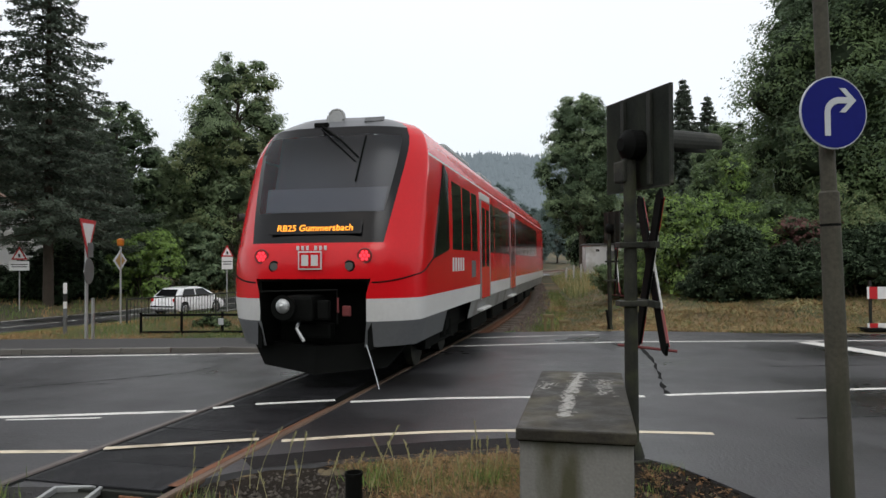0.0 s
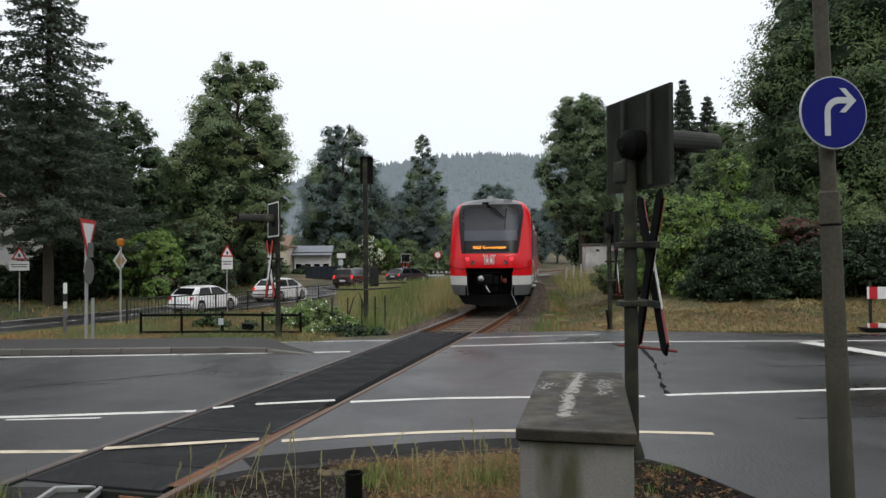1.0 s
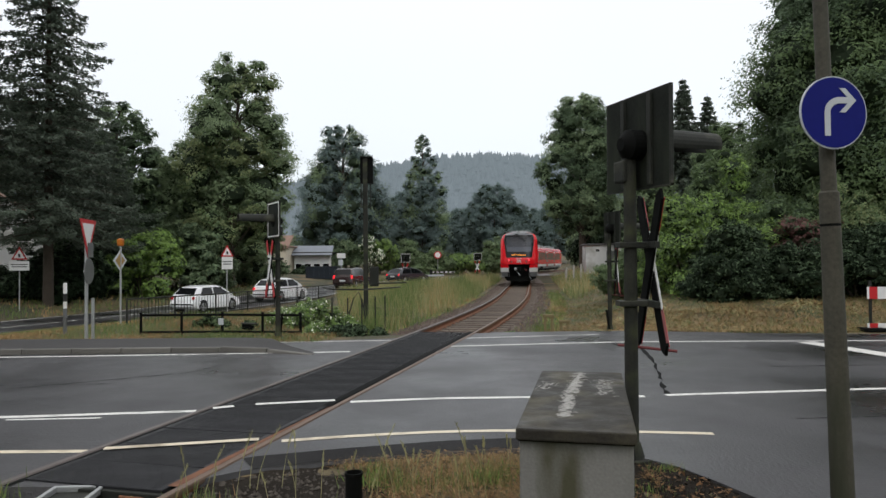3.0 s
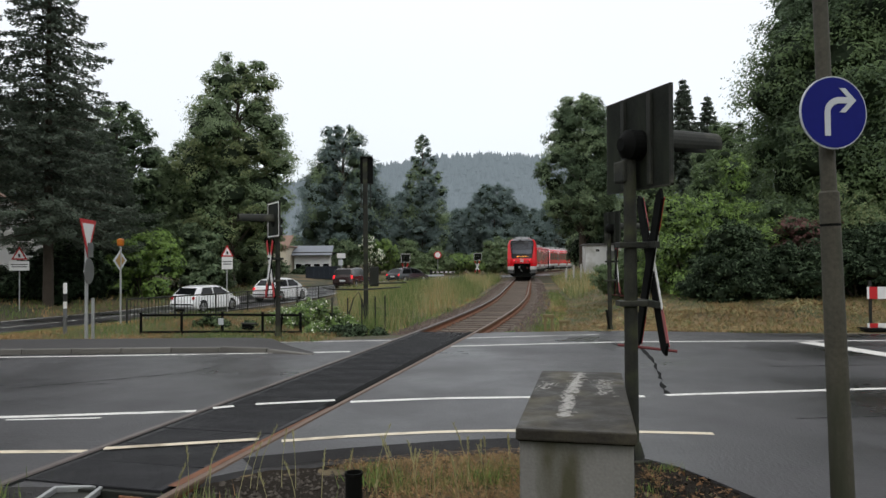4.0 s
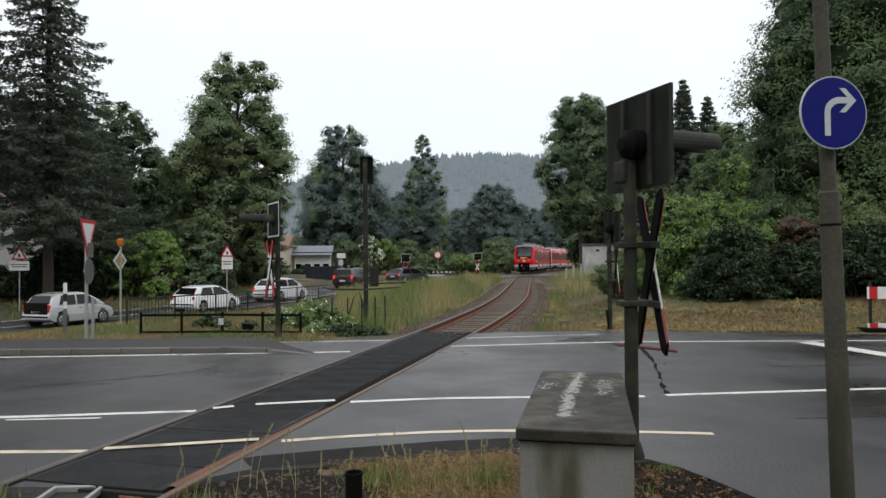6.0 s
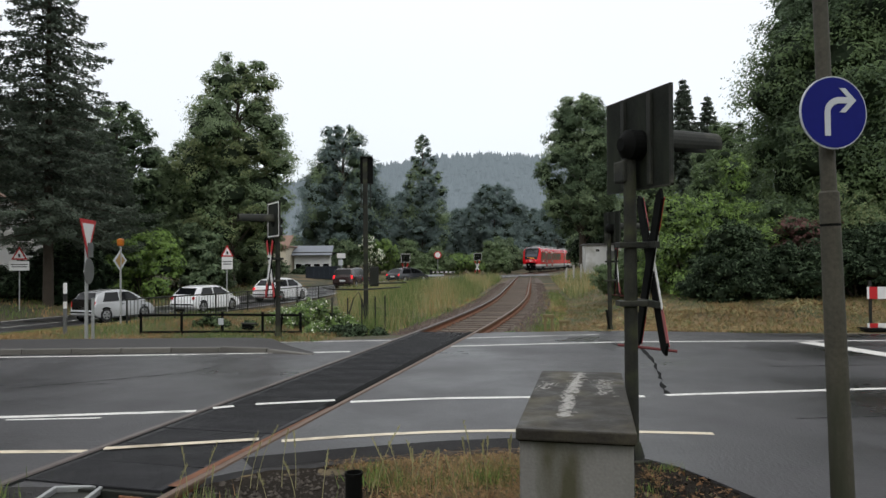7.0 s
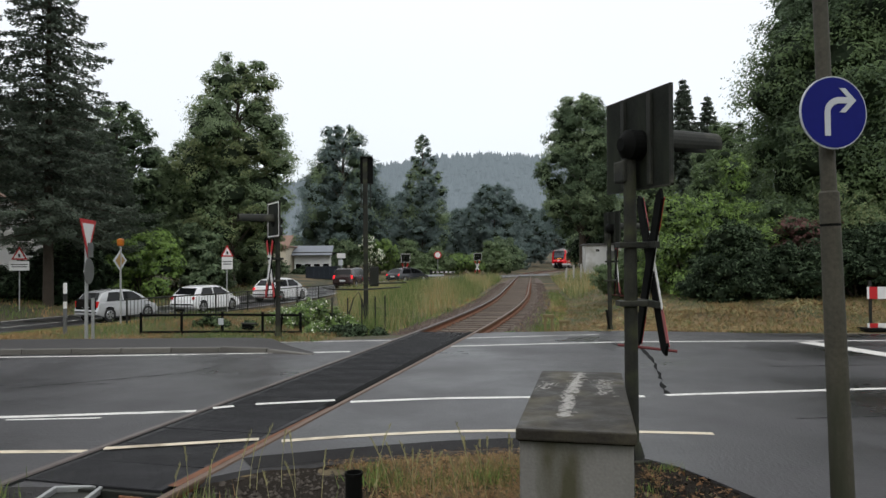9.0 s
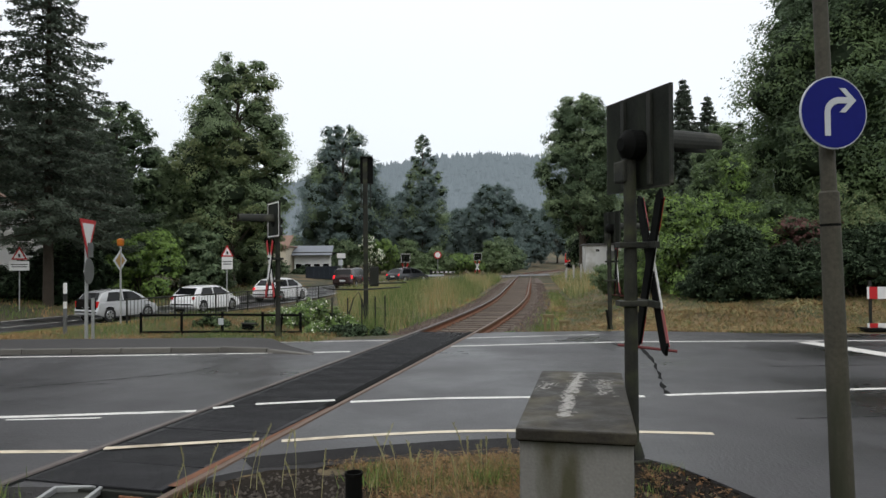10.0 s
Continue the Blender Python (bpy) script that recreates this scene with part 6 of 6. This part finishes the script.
rf = thing("pedestrian_railing", pose(0, 0, 0), "dark green steel pedestrian railing with upright bars", "railing")
seg = np.concatenate([[0], np.cumsum(np.hypot(*np.diff(fence_pts, axis=0).T))])
bar_me = Build().cone(0.009, 0.009, 0.86, None, 6).done("bar", "dark_metal")
post_me = Build().cone(0.028, 0.028, 1.12, None, 10).done("post", "dark_metal")


def fence_at(s):
    x, y = np.interp(s, seg, fence_pts[:, 0]), np.interp(s, seg, fence_pts[:, 1])
    return x, y, float(np.interp(s, [0, seg[-1]], [-0.28, -0.26]))


k = 0
s = 0.0
while s < seg[-1]:
    x, y, z = fence_at(s)
    ob = new("post" if k % 14 == 0 else "bar", post_me if k % 14 == 0 else bar_me)
    ob.parent = rf
    ob.location = (x, y, z - (0.1 if k % 14 == 0 else -0.1))
    k += 1
    s += 0.13
for z in (1.0, 0.1):
    part("rail_bar", Build().tube([(*fence_at(q)[:2], fence_at(q)[2] + z) for q in np.linspace(0, seg[-1], 24)], 0.022, 8), "dark_metal", rf)
r2 = thing("pipe_railing", pose(0, 0, 0), "thin rusty pipe railing in tall grass", "railing")
for x, y in ((-3.05, 18.6), (-2.65, 18.8), (-2.2, 18.3), (-1.95, 19.4), (-1.72, 20.0)):
    part("post", Build().cone(0.02, 0.02, 1.25, pose(x, y, land(x, y) - 0.2), 8), "dark_metal", r2)
part("rail_bar", Build().tube([(-3.6, 20.3, 1.04), (-3.05, 18.6, 1.05), (-2.2, 18.3, 1.05), (-1.3, 20.4, 1.03)], 0.022, 8), "dark_metal", r2)
part("rail_bar", Build().tube([(-2.4, 21.0, 1.12), (-1.2, 22.0, 1.12)], 0.022, 8), "dark_metal", r2)
part("lever_frame", Build().tube([(-2.7, 19.2, 0.2), (-2.55, 19.2, 0.75), (-2.4, 19.2, 0.95), (-2.3, 19.2, 0.7), (-2.2, 19.2, 0.2)], 0.02, 6), "dark_metal", r2)
for x, y, h in ((2.72, 17.6, 0.5), (3.25, 18.3, 0.42)):
    ob = thing("marker_stub", pose(x, y, land(x, y) - 0.06), "short weathered timber marker stub beside the track", "marker", "marker stubs by the track")
    part("leg", Build().box((0.06, 0.06, h), pose(-0.09, 0, h / 2), 0.008), "wood", ob)
    part("leg", Build().box((0.06, 0.06, h), pose(0.09, 0, h / 2), 0.008), "wood", ob)
    part("cap", Build().box((0.3, 0.12, 0.08), pose(0, 0, h + 0.03), 0.012), "wood", ob)
rw = thing("warning_barrier", pose(10.55, 16.75, land(10.5, 16.7) - 0.02), "red and white striped barrier boards on a steel frame", "barrier")
for x in (0, 1.9):
    part("post", Build().box((0.06, 0.05, 1.25), pose(x, 0.04, 0.62), 0.008), "dark_metal", rw)
    part("foot", Build().box((0.5, 0.42, 0.1), pose(x, 0, 0.05), 0.03), "black", rw)
for z, h in ((0.95, 0.3), (0.14, 0.12)):
    b = part("board", Build().box((2.1, 0.025, h), pose(0.95, 0, z), 0.005), "sign_white", rw)
    for i in range(5):
        part("red_stripe", Build().box((0.2, 0.03, h), pose(0.05 + i * 0.44, 0, z)), "sign_red", b)
pp = thing("drain_pipe", pose(-0.66, 4.95, -0.1), "black plastic pipe standing upright in the turf", "pipe")
pv, pf, n = [], [], 28
for rr, z in ((0.062, 0), (0.062, 0.33), (0.066, 0.34), (0.066, 0.36), (0.055, 0.36), (0.055, 0.05)):
    pv += [(rr * math.cos(6.2832 * i / n), rr * math.sin(6.2832 * i / n), z) for i in range(n)]
for j in range(5):
    pf += [(j * n + i, j * n + (i + 1) % n, (j + 1) * n + (i + 1) % n, (j + 1) * n + i) for i in range(n)]
part("tube", Build().add(pv, pf), "black", pp)
fm = thing("track_frame", pose(-2.93, 5.33, -0.12, 0, 0, 4), "bright metal framed cover between the rails", "cover")
fr = Build()
for q, sz in (((0, 0.16), (0.4, 0.035, 0.05)), ((0, -0.16), (0.4, 0.035, 0.05)), ((0.185, 0), (0.035, 0.3, 0.05)), ((-0.185, 0), (0.035, 0.3, 0.05))):
    fr.box(sz, pose(q[0], q[1], 0.1), 0.008)
part("frame", fr, "galv", fm)
part("plate", Build().box((0.36, 0.3, 0.1), pose(0, 0, 0.03), 0.01), "dark_metal", fm)
# deck edge hardware under the last panel
de = thing("deck_edge", pose(-2.83, 5.47, -0.1, 0, 0, -13.9), "dark steel edge profile closing the rubber deck", "edge profile")
part("edge_bar", Build().box((1.32, 0.05, 0.12), pose(0, 0, 0.03), 0.01), "dark_metal", de)
for x in (-0.45, 0.4):
    part("hook", Build().tube([(x - 0.12, -0.03, 0.0), (x - 0.1, -0.05, 0.06), (x + 0.1, -0.05, 0.06), (x + 0.14, -0.03, 0.0)], 0.012, 6), "rust", de)
# barrier boom of the second crossing
bo = thing("barrier_boom", pose(-1.0, 77.5, 0.0), "lowered white barrier boom with dark stripes", "barrier")
part("boom", Build().box((2.6, 0.08, 0.12), pose(1.0, 0, 0.62), 0.02), "sign_white", bo)
for i in range(5):
    part("stripe", Build().box((0.22, 0.085, 0.125), pose(0.1 + i * 0.5, 0, 0.62)), "sign_black", bo)
part("stand", Build().box((0.3, 0.35, 0.9), pose(-0.4, 0, 0.45), 0.04), "dark_metal", bo)
part("guard_rail", Build().box((3.4, 0.06, 0.2), pose(-0.6, -3, 0.3), 0.02), "sign_pale", bo)

# dark container beside the side road
ct = thing("container", pose(-12.4, 70.5, land(-12.4, 70.5) - 0.05, 0, 0, -8), "dark blue steel container beside the side road", "container")
part("box", Build().box((3.4, 1.6, 1.25), pose(0, 0, 0.62), 0.03), "container", ct)
part("lid", Build().box((3.5, 1.7, 0.08), pose(0, 0, 1.28), 0.02), "container", ct)
for i in range(6):
    part("rib", Build().box((0.08, 0.06, 1.15), pose(-1.4 + i * 0.56, -0.82, 0.62), 0.01), "container", ct)

# ---- buildings ----
def house(x, y, w, d, h, roof, wall, roof_mat, rz, label, cols=3, gable=True, z=None):
    ob = thing("house", pose(x, y, (land(x, y) if z is None else z) - 0.1, 0, 0, rz), label, "house")
    wl_ = Build()
    o = [(-w / 2, 0), (w / 2, 0), (w / 2, h), (0, h + roof) if gable else (0, h + 0.02), (-w / 2, h)]
    wl_.prism(o, d, pose(0, -d / 2, 0))
    part("wall", wl_, wall, ob)
    rf_ = Build()
    if gable:
        ang = math.degrees(math.atan2(roof, w / 2))
        sl_ = math.hypot(roof, w / 2) + 0.35
        for s in (-1, 1):
            rf_.box((sl_, d + 0.5, 0.12), pose(s * (w / 4 + 0.12), 0, h + roof / 2 + 0.02, 0, s * ang, 0), 0.01)
    else:
        rf_.box((w + 0.5, d + 0.5, 0.16), pose(0, 0, h + 0.1), 0.02)
    part("roof", rf_, roof_mat, ob)
    for i in range(cols):
        for zz in ([1.5, 4.0] if h > 4.5 else [1.5]):
            wx = -w / 2 + w * (i + 0.5) / cols
            f = part("window", Build().box((0.85, 0.08, 1.1), pose(wx, -d / 2 - 0.01, zz), 0.01), "sign_white", ob)
            part("pane", Build().box((0.7, 0.03, 0.95), pose(wx, -d / 2 - 0.045, zz), 0.005), "glass_dark", f)
            part("sill", Build().box((1.0, 0.2, 0.05), pose(wx, -d / 2 - 0.08, zz - 0.6), 0.01), "concrete", f)
    return ob


h_a = house(-19.4, 82, 3.6, 9, 3.9, 0.01, "plaster", "roof_tile", -4, "cream plastered house with a flat brown roof edge", 2, False, -0.2)
h_b = house(-15.7, 84, 4.2, 8, 3.2, 0.0, "plaster_white", "roof_dark", 4, "white house with windows under a flat dark roof", 4, False, -0.2)
house(-34.6, 52.5, 7, 8, 4.8, 2.6, "plaster_white", "roof_tile", 25, "white rendered house behind the conifers", 3, True)
part("front_roof", Build().box((4.2, 2.8, 0.12), pose(0, -3.6, 4.5, 34, 0, 0), 0.02), "roof_tile", h_a)
part("front_roof", Build().box((4.7, 2.6, 0.1), pose(0, -3.5, 3.55, 26, 0, 0), 0.02), "roof_blue", h_b)
hut = thing("relay_hut", pose(14.0, 60, land(14.0, 60) - 0.2, 0, 0, -6), "white concrete relay hut with a dark flat roof", "hut")
part("wall", Build().box((3.0, 3.0, 2.5), pose(0, 0, 1.2), 0.02), "plaster_white", hut)
part("roof", Build().box((3.3, 3.3, 0.16), pose(0, 0, 2.52), 0.03), "roof_dark", hut)
part("vent", Build().box((0.3, 0.04, 0.2), pose(-0.5, -1.5, 2.0), 0.01), "dark_metal", hut)
part("door", Build().box((0.9, 0.05, 1.95), pose(0.7, -1.5, 1.0), 0.01), "alu", hut)
for i in range(5):
    ob = thing("fence_post", pose(10.4 + i * 0.32, 57.5 + (i % 2) * 1.5, land(10.5 + i * 0.32, 57.5) - 0.05), "pale concrete post in tall grass", "post", "pale posts near the hut")
    part("shaft", Build().box((0.13, 0.13, 1.1 + 0.3 * (i % 3)), pose(0, 0, 0.5), 0.02), "concrete", ob)

# ---- tall dry grass stalks in the foreground, moved by the draught of the train ----
STALKS = []


def stalk(x, y, h, lean, seed):
    r = random.Random(seed)
    ob = thing("grass_stalk", pose(x, y, -0.06), "thin dry grass stalk with a feathery seed head", "grass stalk", "dry stalks by the track")
    a = r.uniform(-0.6, 0.6)
    pts = [(lean * h * t ** 2, 0.06 * a * t ** 2, h * t) for t in (0, 0.3, 0.55, 0.8, 1.0)]
    part("stem", Build().tube(pts, [0.003, 0.0025, 0.002, 0.0016, 0.001], 5), "hay", ob)
    hb = Build()
    for i in range(26):
        t = 0.72 + 0.28 * i / 25
        c = Vector((lean * h * t ** 2, 0.06 * a * t ** 2, h * t))
        d = Vector((r.uniform(-1, 1), r.uniform(-1, 1), 1.6)).normalized() * 0.03
        e_ = d.cross(Vector((0.3, 1, 0))).normalized() * 0.0022
        hb.add([c - e_, c + e_, c + d * 0.6 + e_, c + d], [(0, 1, 2, 3)])
    part("seed_head", hb, "hay", ob)
    STALKS.append((ob, x, y, r.uniform(0, 6.28), r.uniform(0.8, 1.3)))


rs = random.Random(5)
for i in range(26):
    x = rs.uniform(-2.0, 0.35)
    stalk(x, rs.uniform(4.75, 5.55), rs.uniform(0.32, 0.62), rs.uniform(-0.25, 0.3), 400 + i)
for i in range(5):
    stalk(rs.uniform(0.3, 0.75), rs.uniform(5.5, 6.1), rs.uniform(0.25, 0.4), rs.uniform(-0.2, 0.2), 440 + i)


def stalk_motion():
    for ob, x, y, ph, k in STALKS:
        rows = []
        for i in range(41):
            t = i * 0.25
            gust = 1.0 + 2.2 * math.exp(-t / 1.2)
            bend = 3.2 * k * gust * math.sin(2 * math.pi * 0.7 * t * k + ph) + 5 * math.exp(-t / 1.5)
            rows.append((t, pose(x, y, -0.06, 1.5 * math.sin(2.1 * t + ph), bend, 0)))
        walk(ob, rows)

# ---- cars ----
def taper(bm, z0, z1, k, yk=1.0):
    for v in bm.verts:
        t = max(0.0, min(1.0, (v.co.z - z0) / (z1 - z0)))
        v.co.x *= 1 + (k - 1) * t


def side_form(outline, width, z0, z1, k, bevel):
    """A side outline (y, z) thickened across x, drawn in towards its top, with rounded edges."""
    bm = bmesh.new()
    n = len(outline)
    a = [bm.verts.new((-width / 2, y, z)) for y, z in outline]
    b = [bm.verts.new((width / 2, y, z)) for y, z in outline]
    bm.faces.new(a)
    bm.faces.new(b[::-1])
    for i in range(n):
        bm.faces.new((a[i], b[i], b[(i + 1) % n], a[(i + 1) % n]))
    bmesh.ops.recalc_face_normals(bm, faces=bm.faces)
    taper(bm, z0, z1, k)
    bmesh.ops.bevel(bm, geom=list(bm.edges), offset=bevel, segments=3, affect="EDGES", profile=0.6, clamp_overlap=True)
    return bm


def car(label, paint, L, W, H, brake=False, tall=0.0):
    ob = thing("car", Matrix(), label, "car", "cars waiting on the side road")
    h = H
    belt = 0.60 * h + 0.02
    lower = [(-L / 2 + 0.08, 0.30), (-L / 2, 0.40), (-L / 2 - 0.02, 0.54), (-L / 2 + 0.04, belt - 0.1), (-L / 2 + 0.1, belt + 0.02), (0, belt), (L * 0.22, belt - 0.02), (L * 0.33, belt - 0.07), (L * 0.42, belt - 0.15), (L * 0.47, belt - 0.25), (L / 2 - 0.02, 0.52), (L / 2, 0.42), (L / 2 - 0.05, 0.28), (L / 2 - 0.3, 0.2), (-L / 2 + 0.3, 0.2)]
    part("body", Build().bm(side_form(lower, W, 0.5, belt, 0.95, 0.05)), paint, ob, smooth=True)
    cabin = [(-L / 2 + 0.06, belt - 0.02), (-L / 2 + 0.16 - tall * 0.05, belt + 0.1), (-L / 2 + 0.5 - tall * 0.2, h - 0.17), (-L / 2 + 0.74 - tall * 0.15, h - 0.075), (-L * 0.17, h - 0.014), (-L * 0.06, h), (L * 0.04, h - 0.04), (L * 0.12, h - 0.13), (L * 0.22, h - 0.29), (L * 0.375, belt - 0.05)]
    part("roof", Build().bm(side_form(cabin, W * 0.94, belt, h, 0.80, 0.045)), paint, ob, smooth=True)
    # glass set 6 mm proud of the pillars
    kx = lambda z: W * 0.94 / 2 * (1 - 0.2 * (z - belt) / (h - belt))
    z0, z1 = belt + 0.05, h - 0.12
    for s in (-1, 1):
        for y0b, y0t, y1b, y1t, nm in ((-L / 2 + 0.5, -L / 2 + 0.78 - tall * 0.1, -0.10 * L, -0.10 * L, "rear_side_window"), (-0.075 * L, -0.075 * L, L * 0.27, L * 0.085, "front_side_window")):
            g = Build().add([(s * (kx(z) + o), y, z) for o in (0.002, 0.010) for y, z in ((y0b, z0), (y1b, z0), (y1t, z1), (y0t, z1))], [(0, 1, 2, 3), (4, 7, 6, 5), (0, 4, 5, 1), (1, 5, 6, 2), (2, 6, 7, 3), (3, 7, 4, 0)])
            part(nm, g, "glass_dark", ob)
        part("window_trim", Build().box((0.012, L * 0.6, 0.02), pose(s * (kx(z0) + 0.006), -0.06 * L, z0 - 0.018), 0.004), "black", ob)
        part("side_moulding", Build().box((0.02, L * 0.4, 0.05), pose(s * (W / 2 + 0.002), 0, 0.5), 0.008), paint, ob)
    yb = lambda z: np.interp(z, [belt + 0.1, h - 0.12], [-L / 2 + 0.16 - tall * 0.05, -L / 2 + 0.5 - tall * 0.2])
    g = Build().add([(x * kx(z) * 0.86, float(yb(z)) - o, z) for o in (0.004, 0.014) for x, z in ((-1, belt + 0.1), (1, belt + 0.1), (0.95, h - 0.13), (-0.95, h - 0.13))], [(0, 1, 2, 3), (4, 7, 6, 5), (0, 4, 5, 1), (1, 5, 6, 2), (2, 6, 7, 3), (3, 7, 4, 0)])
    part("rear_window", g, "glass_dark", ob)
    yf = lambda z: np.interp(z, [belt, h - 0.27, h - 0.11], [L * 0.37, L * 0.22, L * 0.12])
    g = Build().add([(x * kx(z) * 0.9, float(yf(z)) + o, z) for o in (0.006, 0.018) for x, z in ((-1, belt + 0.04), (1, belt + 0.04), (0.95, h - 0.10), (-0.95, h - 0.10))], [(0, 1, 2, 3), (4, 7, 6, 5), (0, 4, 5, 1), (1, 5, 6, 2), (2, 6, 7, 3), (3, 7, 4, 0)])
    part("windscreen", g, "glass_dark", ob)
    part("rear_bumper", Build().box((W * 0.96, 0.16, 0.22), pose(0, -L / 2 + 0.03, 0.44), 0.05), paint, ob)
    part("bumper_strip", Build().box((W * 0.9, 0.05, 0.07), pose(0, -L / 2 - 0.045, 0.46), 0.015), "black", ob)
    part("number_plate", Build().box((0.52, 0.02, 0.11), pose(0, -L / 2 - 0.03, 0.66), 0.004), "sign_white", ob)
    part("sill", Build().box((W * 0.97, L * 0.52, 0.14), pose(0, 0, 0.25), 0.03), "black", ob)
    for s in (-1, 1):
        part("tail_lamp", Build().box((0.14, 0.12, 0.30 if tall else 0.16), pose(s * (W / 2 - 0.12), -L / 2 + 0.045, belt - 0.10), 0.03), "brake" if brake else "lamp_red", ob)
        part("head_lamp", Build().box((0.22, 0.3, 0.14), pose(s * (W / 2 - 0.16), L / 2 - 0.2, 0.62), 0.05), "lens", ob)
        part("mirror", Build().box((0.16, 0.1, 0.12), pose(s * (W / 2 + 0.05), L * 0.2, belt + 0.08), 0.03), paint, ob)
        part("door_handle", Build().box((0.02, 0.16, 0.03), pose(s * W * 0.478, -0.04 * L, belt - 0.12), 0.006), "black", ob)
        for e in (-1, 1):
            y = e * L * 0.315
            arch = Build().cone(0.365, 0.365, 0.06, pose(s * (W / 2 - 0.045) - 0.03, y, 0.325, 0, 90, 0), 28)
            part("wheel_arch", arch, "black", ob)
            w_ = part("wheel", Build().cone(0.31, 0.31, 0.19, pose(s * (W / 2 - 0.085) - 0.095, y, 0.31, 0, 90, 0), 28), "tyre", ob)
            rm = Build().cone(0.215, 0.19, 0.03, pose(s * (W / 2 + 0.012) - 0.015, y, 0.31, 0, 90, 0), 22)
            part("rim", rm, "rim", w_)
            for q in range(5):
                part("spoke_gap", Build().box((0.05, 0.05, 0.1), pose(s * (W / 2 + 0.006), y, 0.31, q * 72, 0, 0) @ pose(0, 0, 0.13), 0.01), "black", w_)
    part("aerial", Build().tube([(0, -L * 0.28, h - 0.01), (0, -L * 0.33, h + 0.22)], 0.006, 5), "black", ob)
    return ob


def road_spot(x, y, heading):
    i = int(np.argmin((SRX - x) ** 2 + (SRY - y) ** 2))
    return pose(x, y, float(SRZ[i]) + 0.005, 0, 0, -heading)


silver_car = car("small silver hatchback with dark tailgate rolling up to the queue", "car_silver", 3.4, 1.64, 1.48, tall=1.0)
part("dark_tailgate", Build().box((1.36, 0.05, 0.5), pose(0, -3.4 / 2 - 0.015, 0.82), 0.02), "black_gloss", silver_car)
white_car = car("white hatchback pulling up in the queue", "car_white", 3.65, 1.66, 1.44)
white_estate = car("white compact car waiting with brake lights on", "car_white", 3.9, 1.72, 1.5, True)
suv = car("dark red off-road car waiting with lit brake lights", "car_brown", 4.4, 1.84, 1.75, True, 1.0)
dark_car = car("dark grey hatchback waiting at the second crossing", "car_dark", 4.2, 1.76, 1.47, True)
white_estate.matrix_basis = road_spot(-10.85, 45.4, 21)
suv.matrix_basis = road_spot(-7.9, 59.0, 14)
dark_car.matrix_basis = road_spot(-3.4, 65.2, 40)


def car_motion():
    # the white hatchback rolls its last metre and stops
    u = (math.sin(radians(22)), math.cos(radians(22)))
    walk(white_car, [(t, road_spot(-13.05 - q * u[0], 37.4 - q * u[1], 22)) for t, q in ((0.0, 1.35), (0.3, 0.8), (0.6, 0.45), (1.0, 0.15), (1.5, 0.02), (2.0, 0.0), (10.0, 0.0))])
    # the silver car comes up from behind, brakes and stops
    rows = ((0.0, 42.0), (2.0, 28.5), (3.5, 17.4), (4.5, 10.3), (5.0, 7.29), (5.2, 6.16), (5.5, 4.69), (5.7, 3.9), (6.2, 1.95), (6.8, 0.51), (7.0, 0.21), (7.2, 0.07), (7.5, 0.0), (10.0, 0.0))
    out = []
    for t, q in rows:
        out.append((t, lane(q)))
    walk(silver_car, out)


LANE = np.stack([SRX, SRY, SRZ], -1)
_d = np.gradient(LANE[:, :2], axis=0)
_d /= np.linalg.norm(_d, axis=1)[:, None]
LANE_X, LANE_Y = SRX + _d[:, 1] * 1.45, SRY - _d[:, 0] * 1.45
LANE_S = np.concatenate([[0], np.cumsum(np.hypot(np.diff(LANE_X), np.diff(LANE_Y)))])
LANE_END = float(LANE_S[int(np.argmin((LANE_X + 16.1) ** 2 + (LANE_Y - 33.4) ** 2))])


def lane(q):
    """A place on the near lane q metres short of the silver car's stop."""
    s = LANE_END - q
    x, y, z = (float(np.interp(s, LANE_S, c)) for c in (LANE_X, LANE_Y, SRZ))
    x2, y2 = (float(np.interp(s + 1.5, LANE_S, c)) for c in (LANE_X, LANE_Y))
    if s < 0:
        h = math.atan2(_d[0, 0], _d[0, 1])
        x, y = float(LANE_X[0] + s * math.sin(h)), float(LANE_Y[0] + s * math.cos(h))
    else:
        h = math.atan2(x2 - x, y2 - y)
    return pose(x, y, z + 0.005, 0, 0, -math.degrees(h))


def motions():
    train_motion()
    car_motion()
    stalk_motion()


motions()
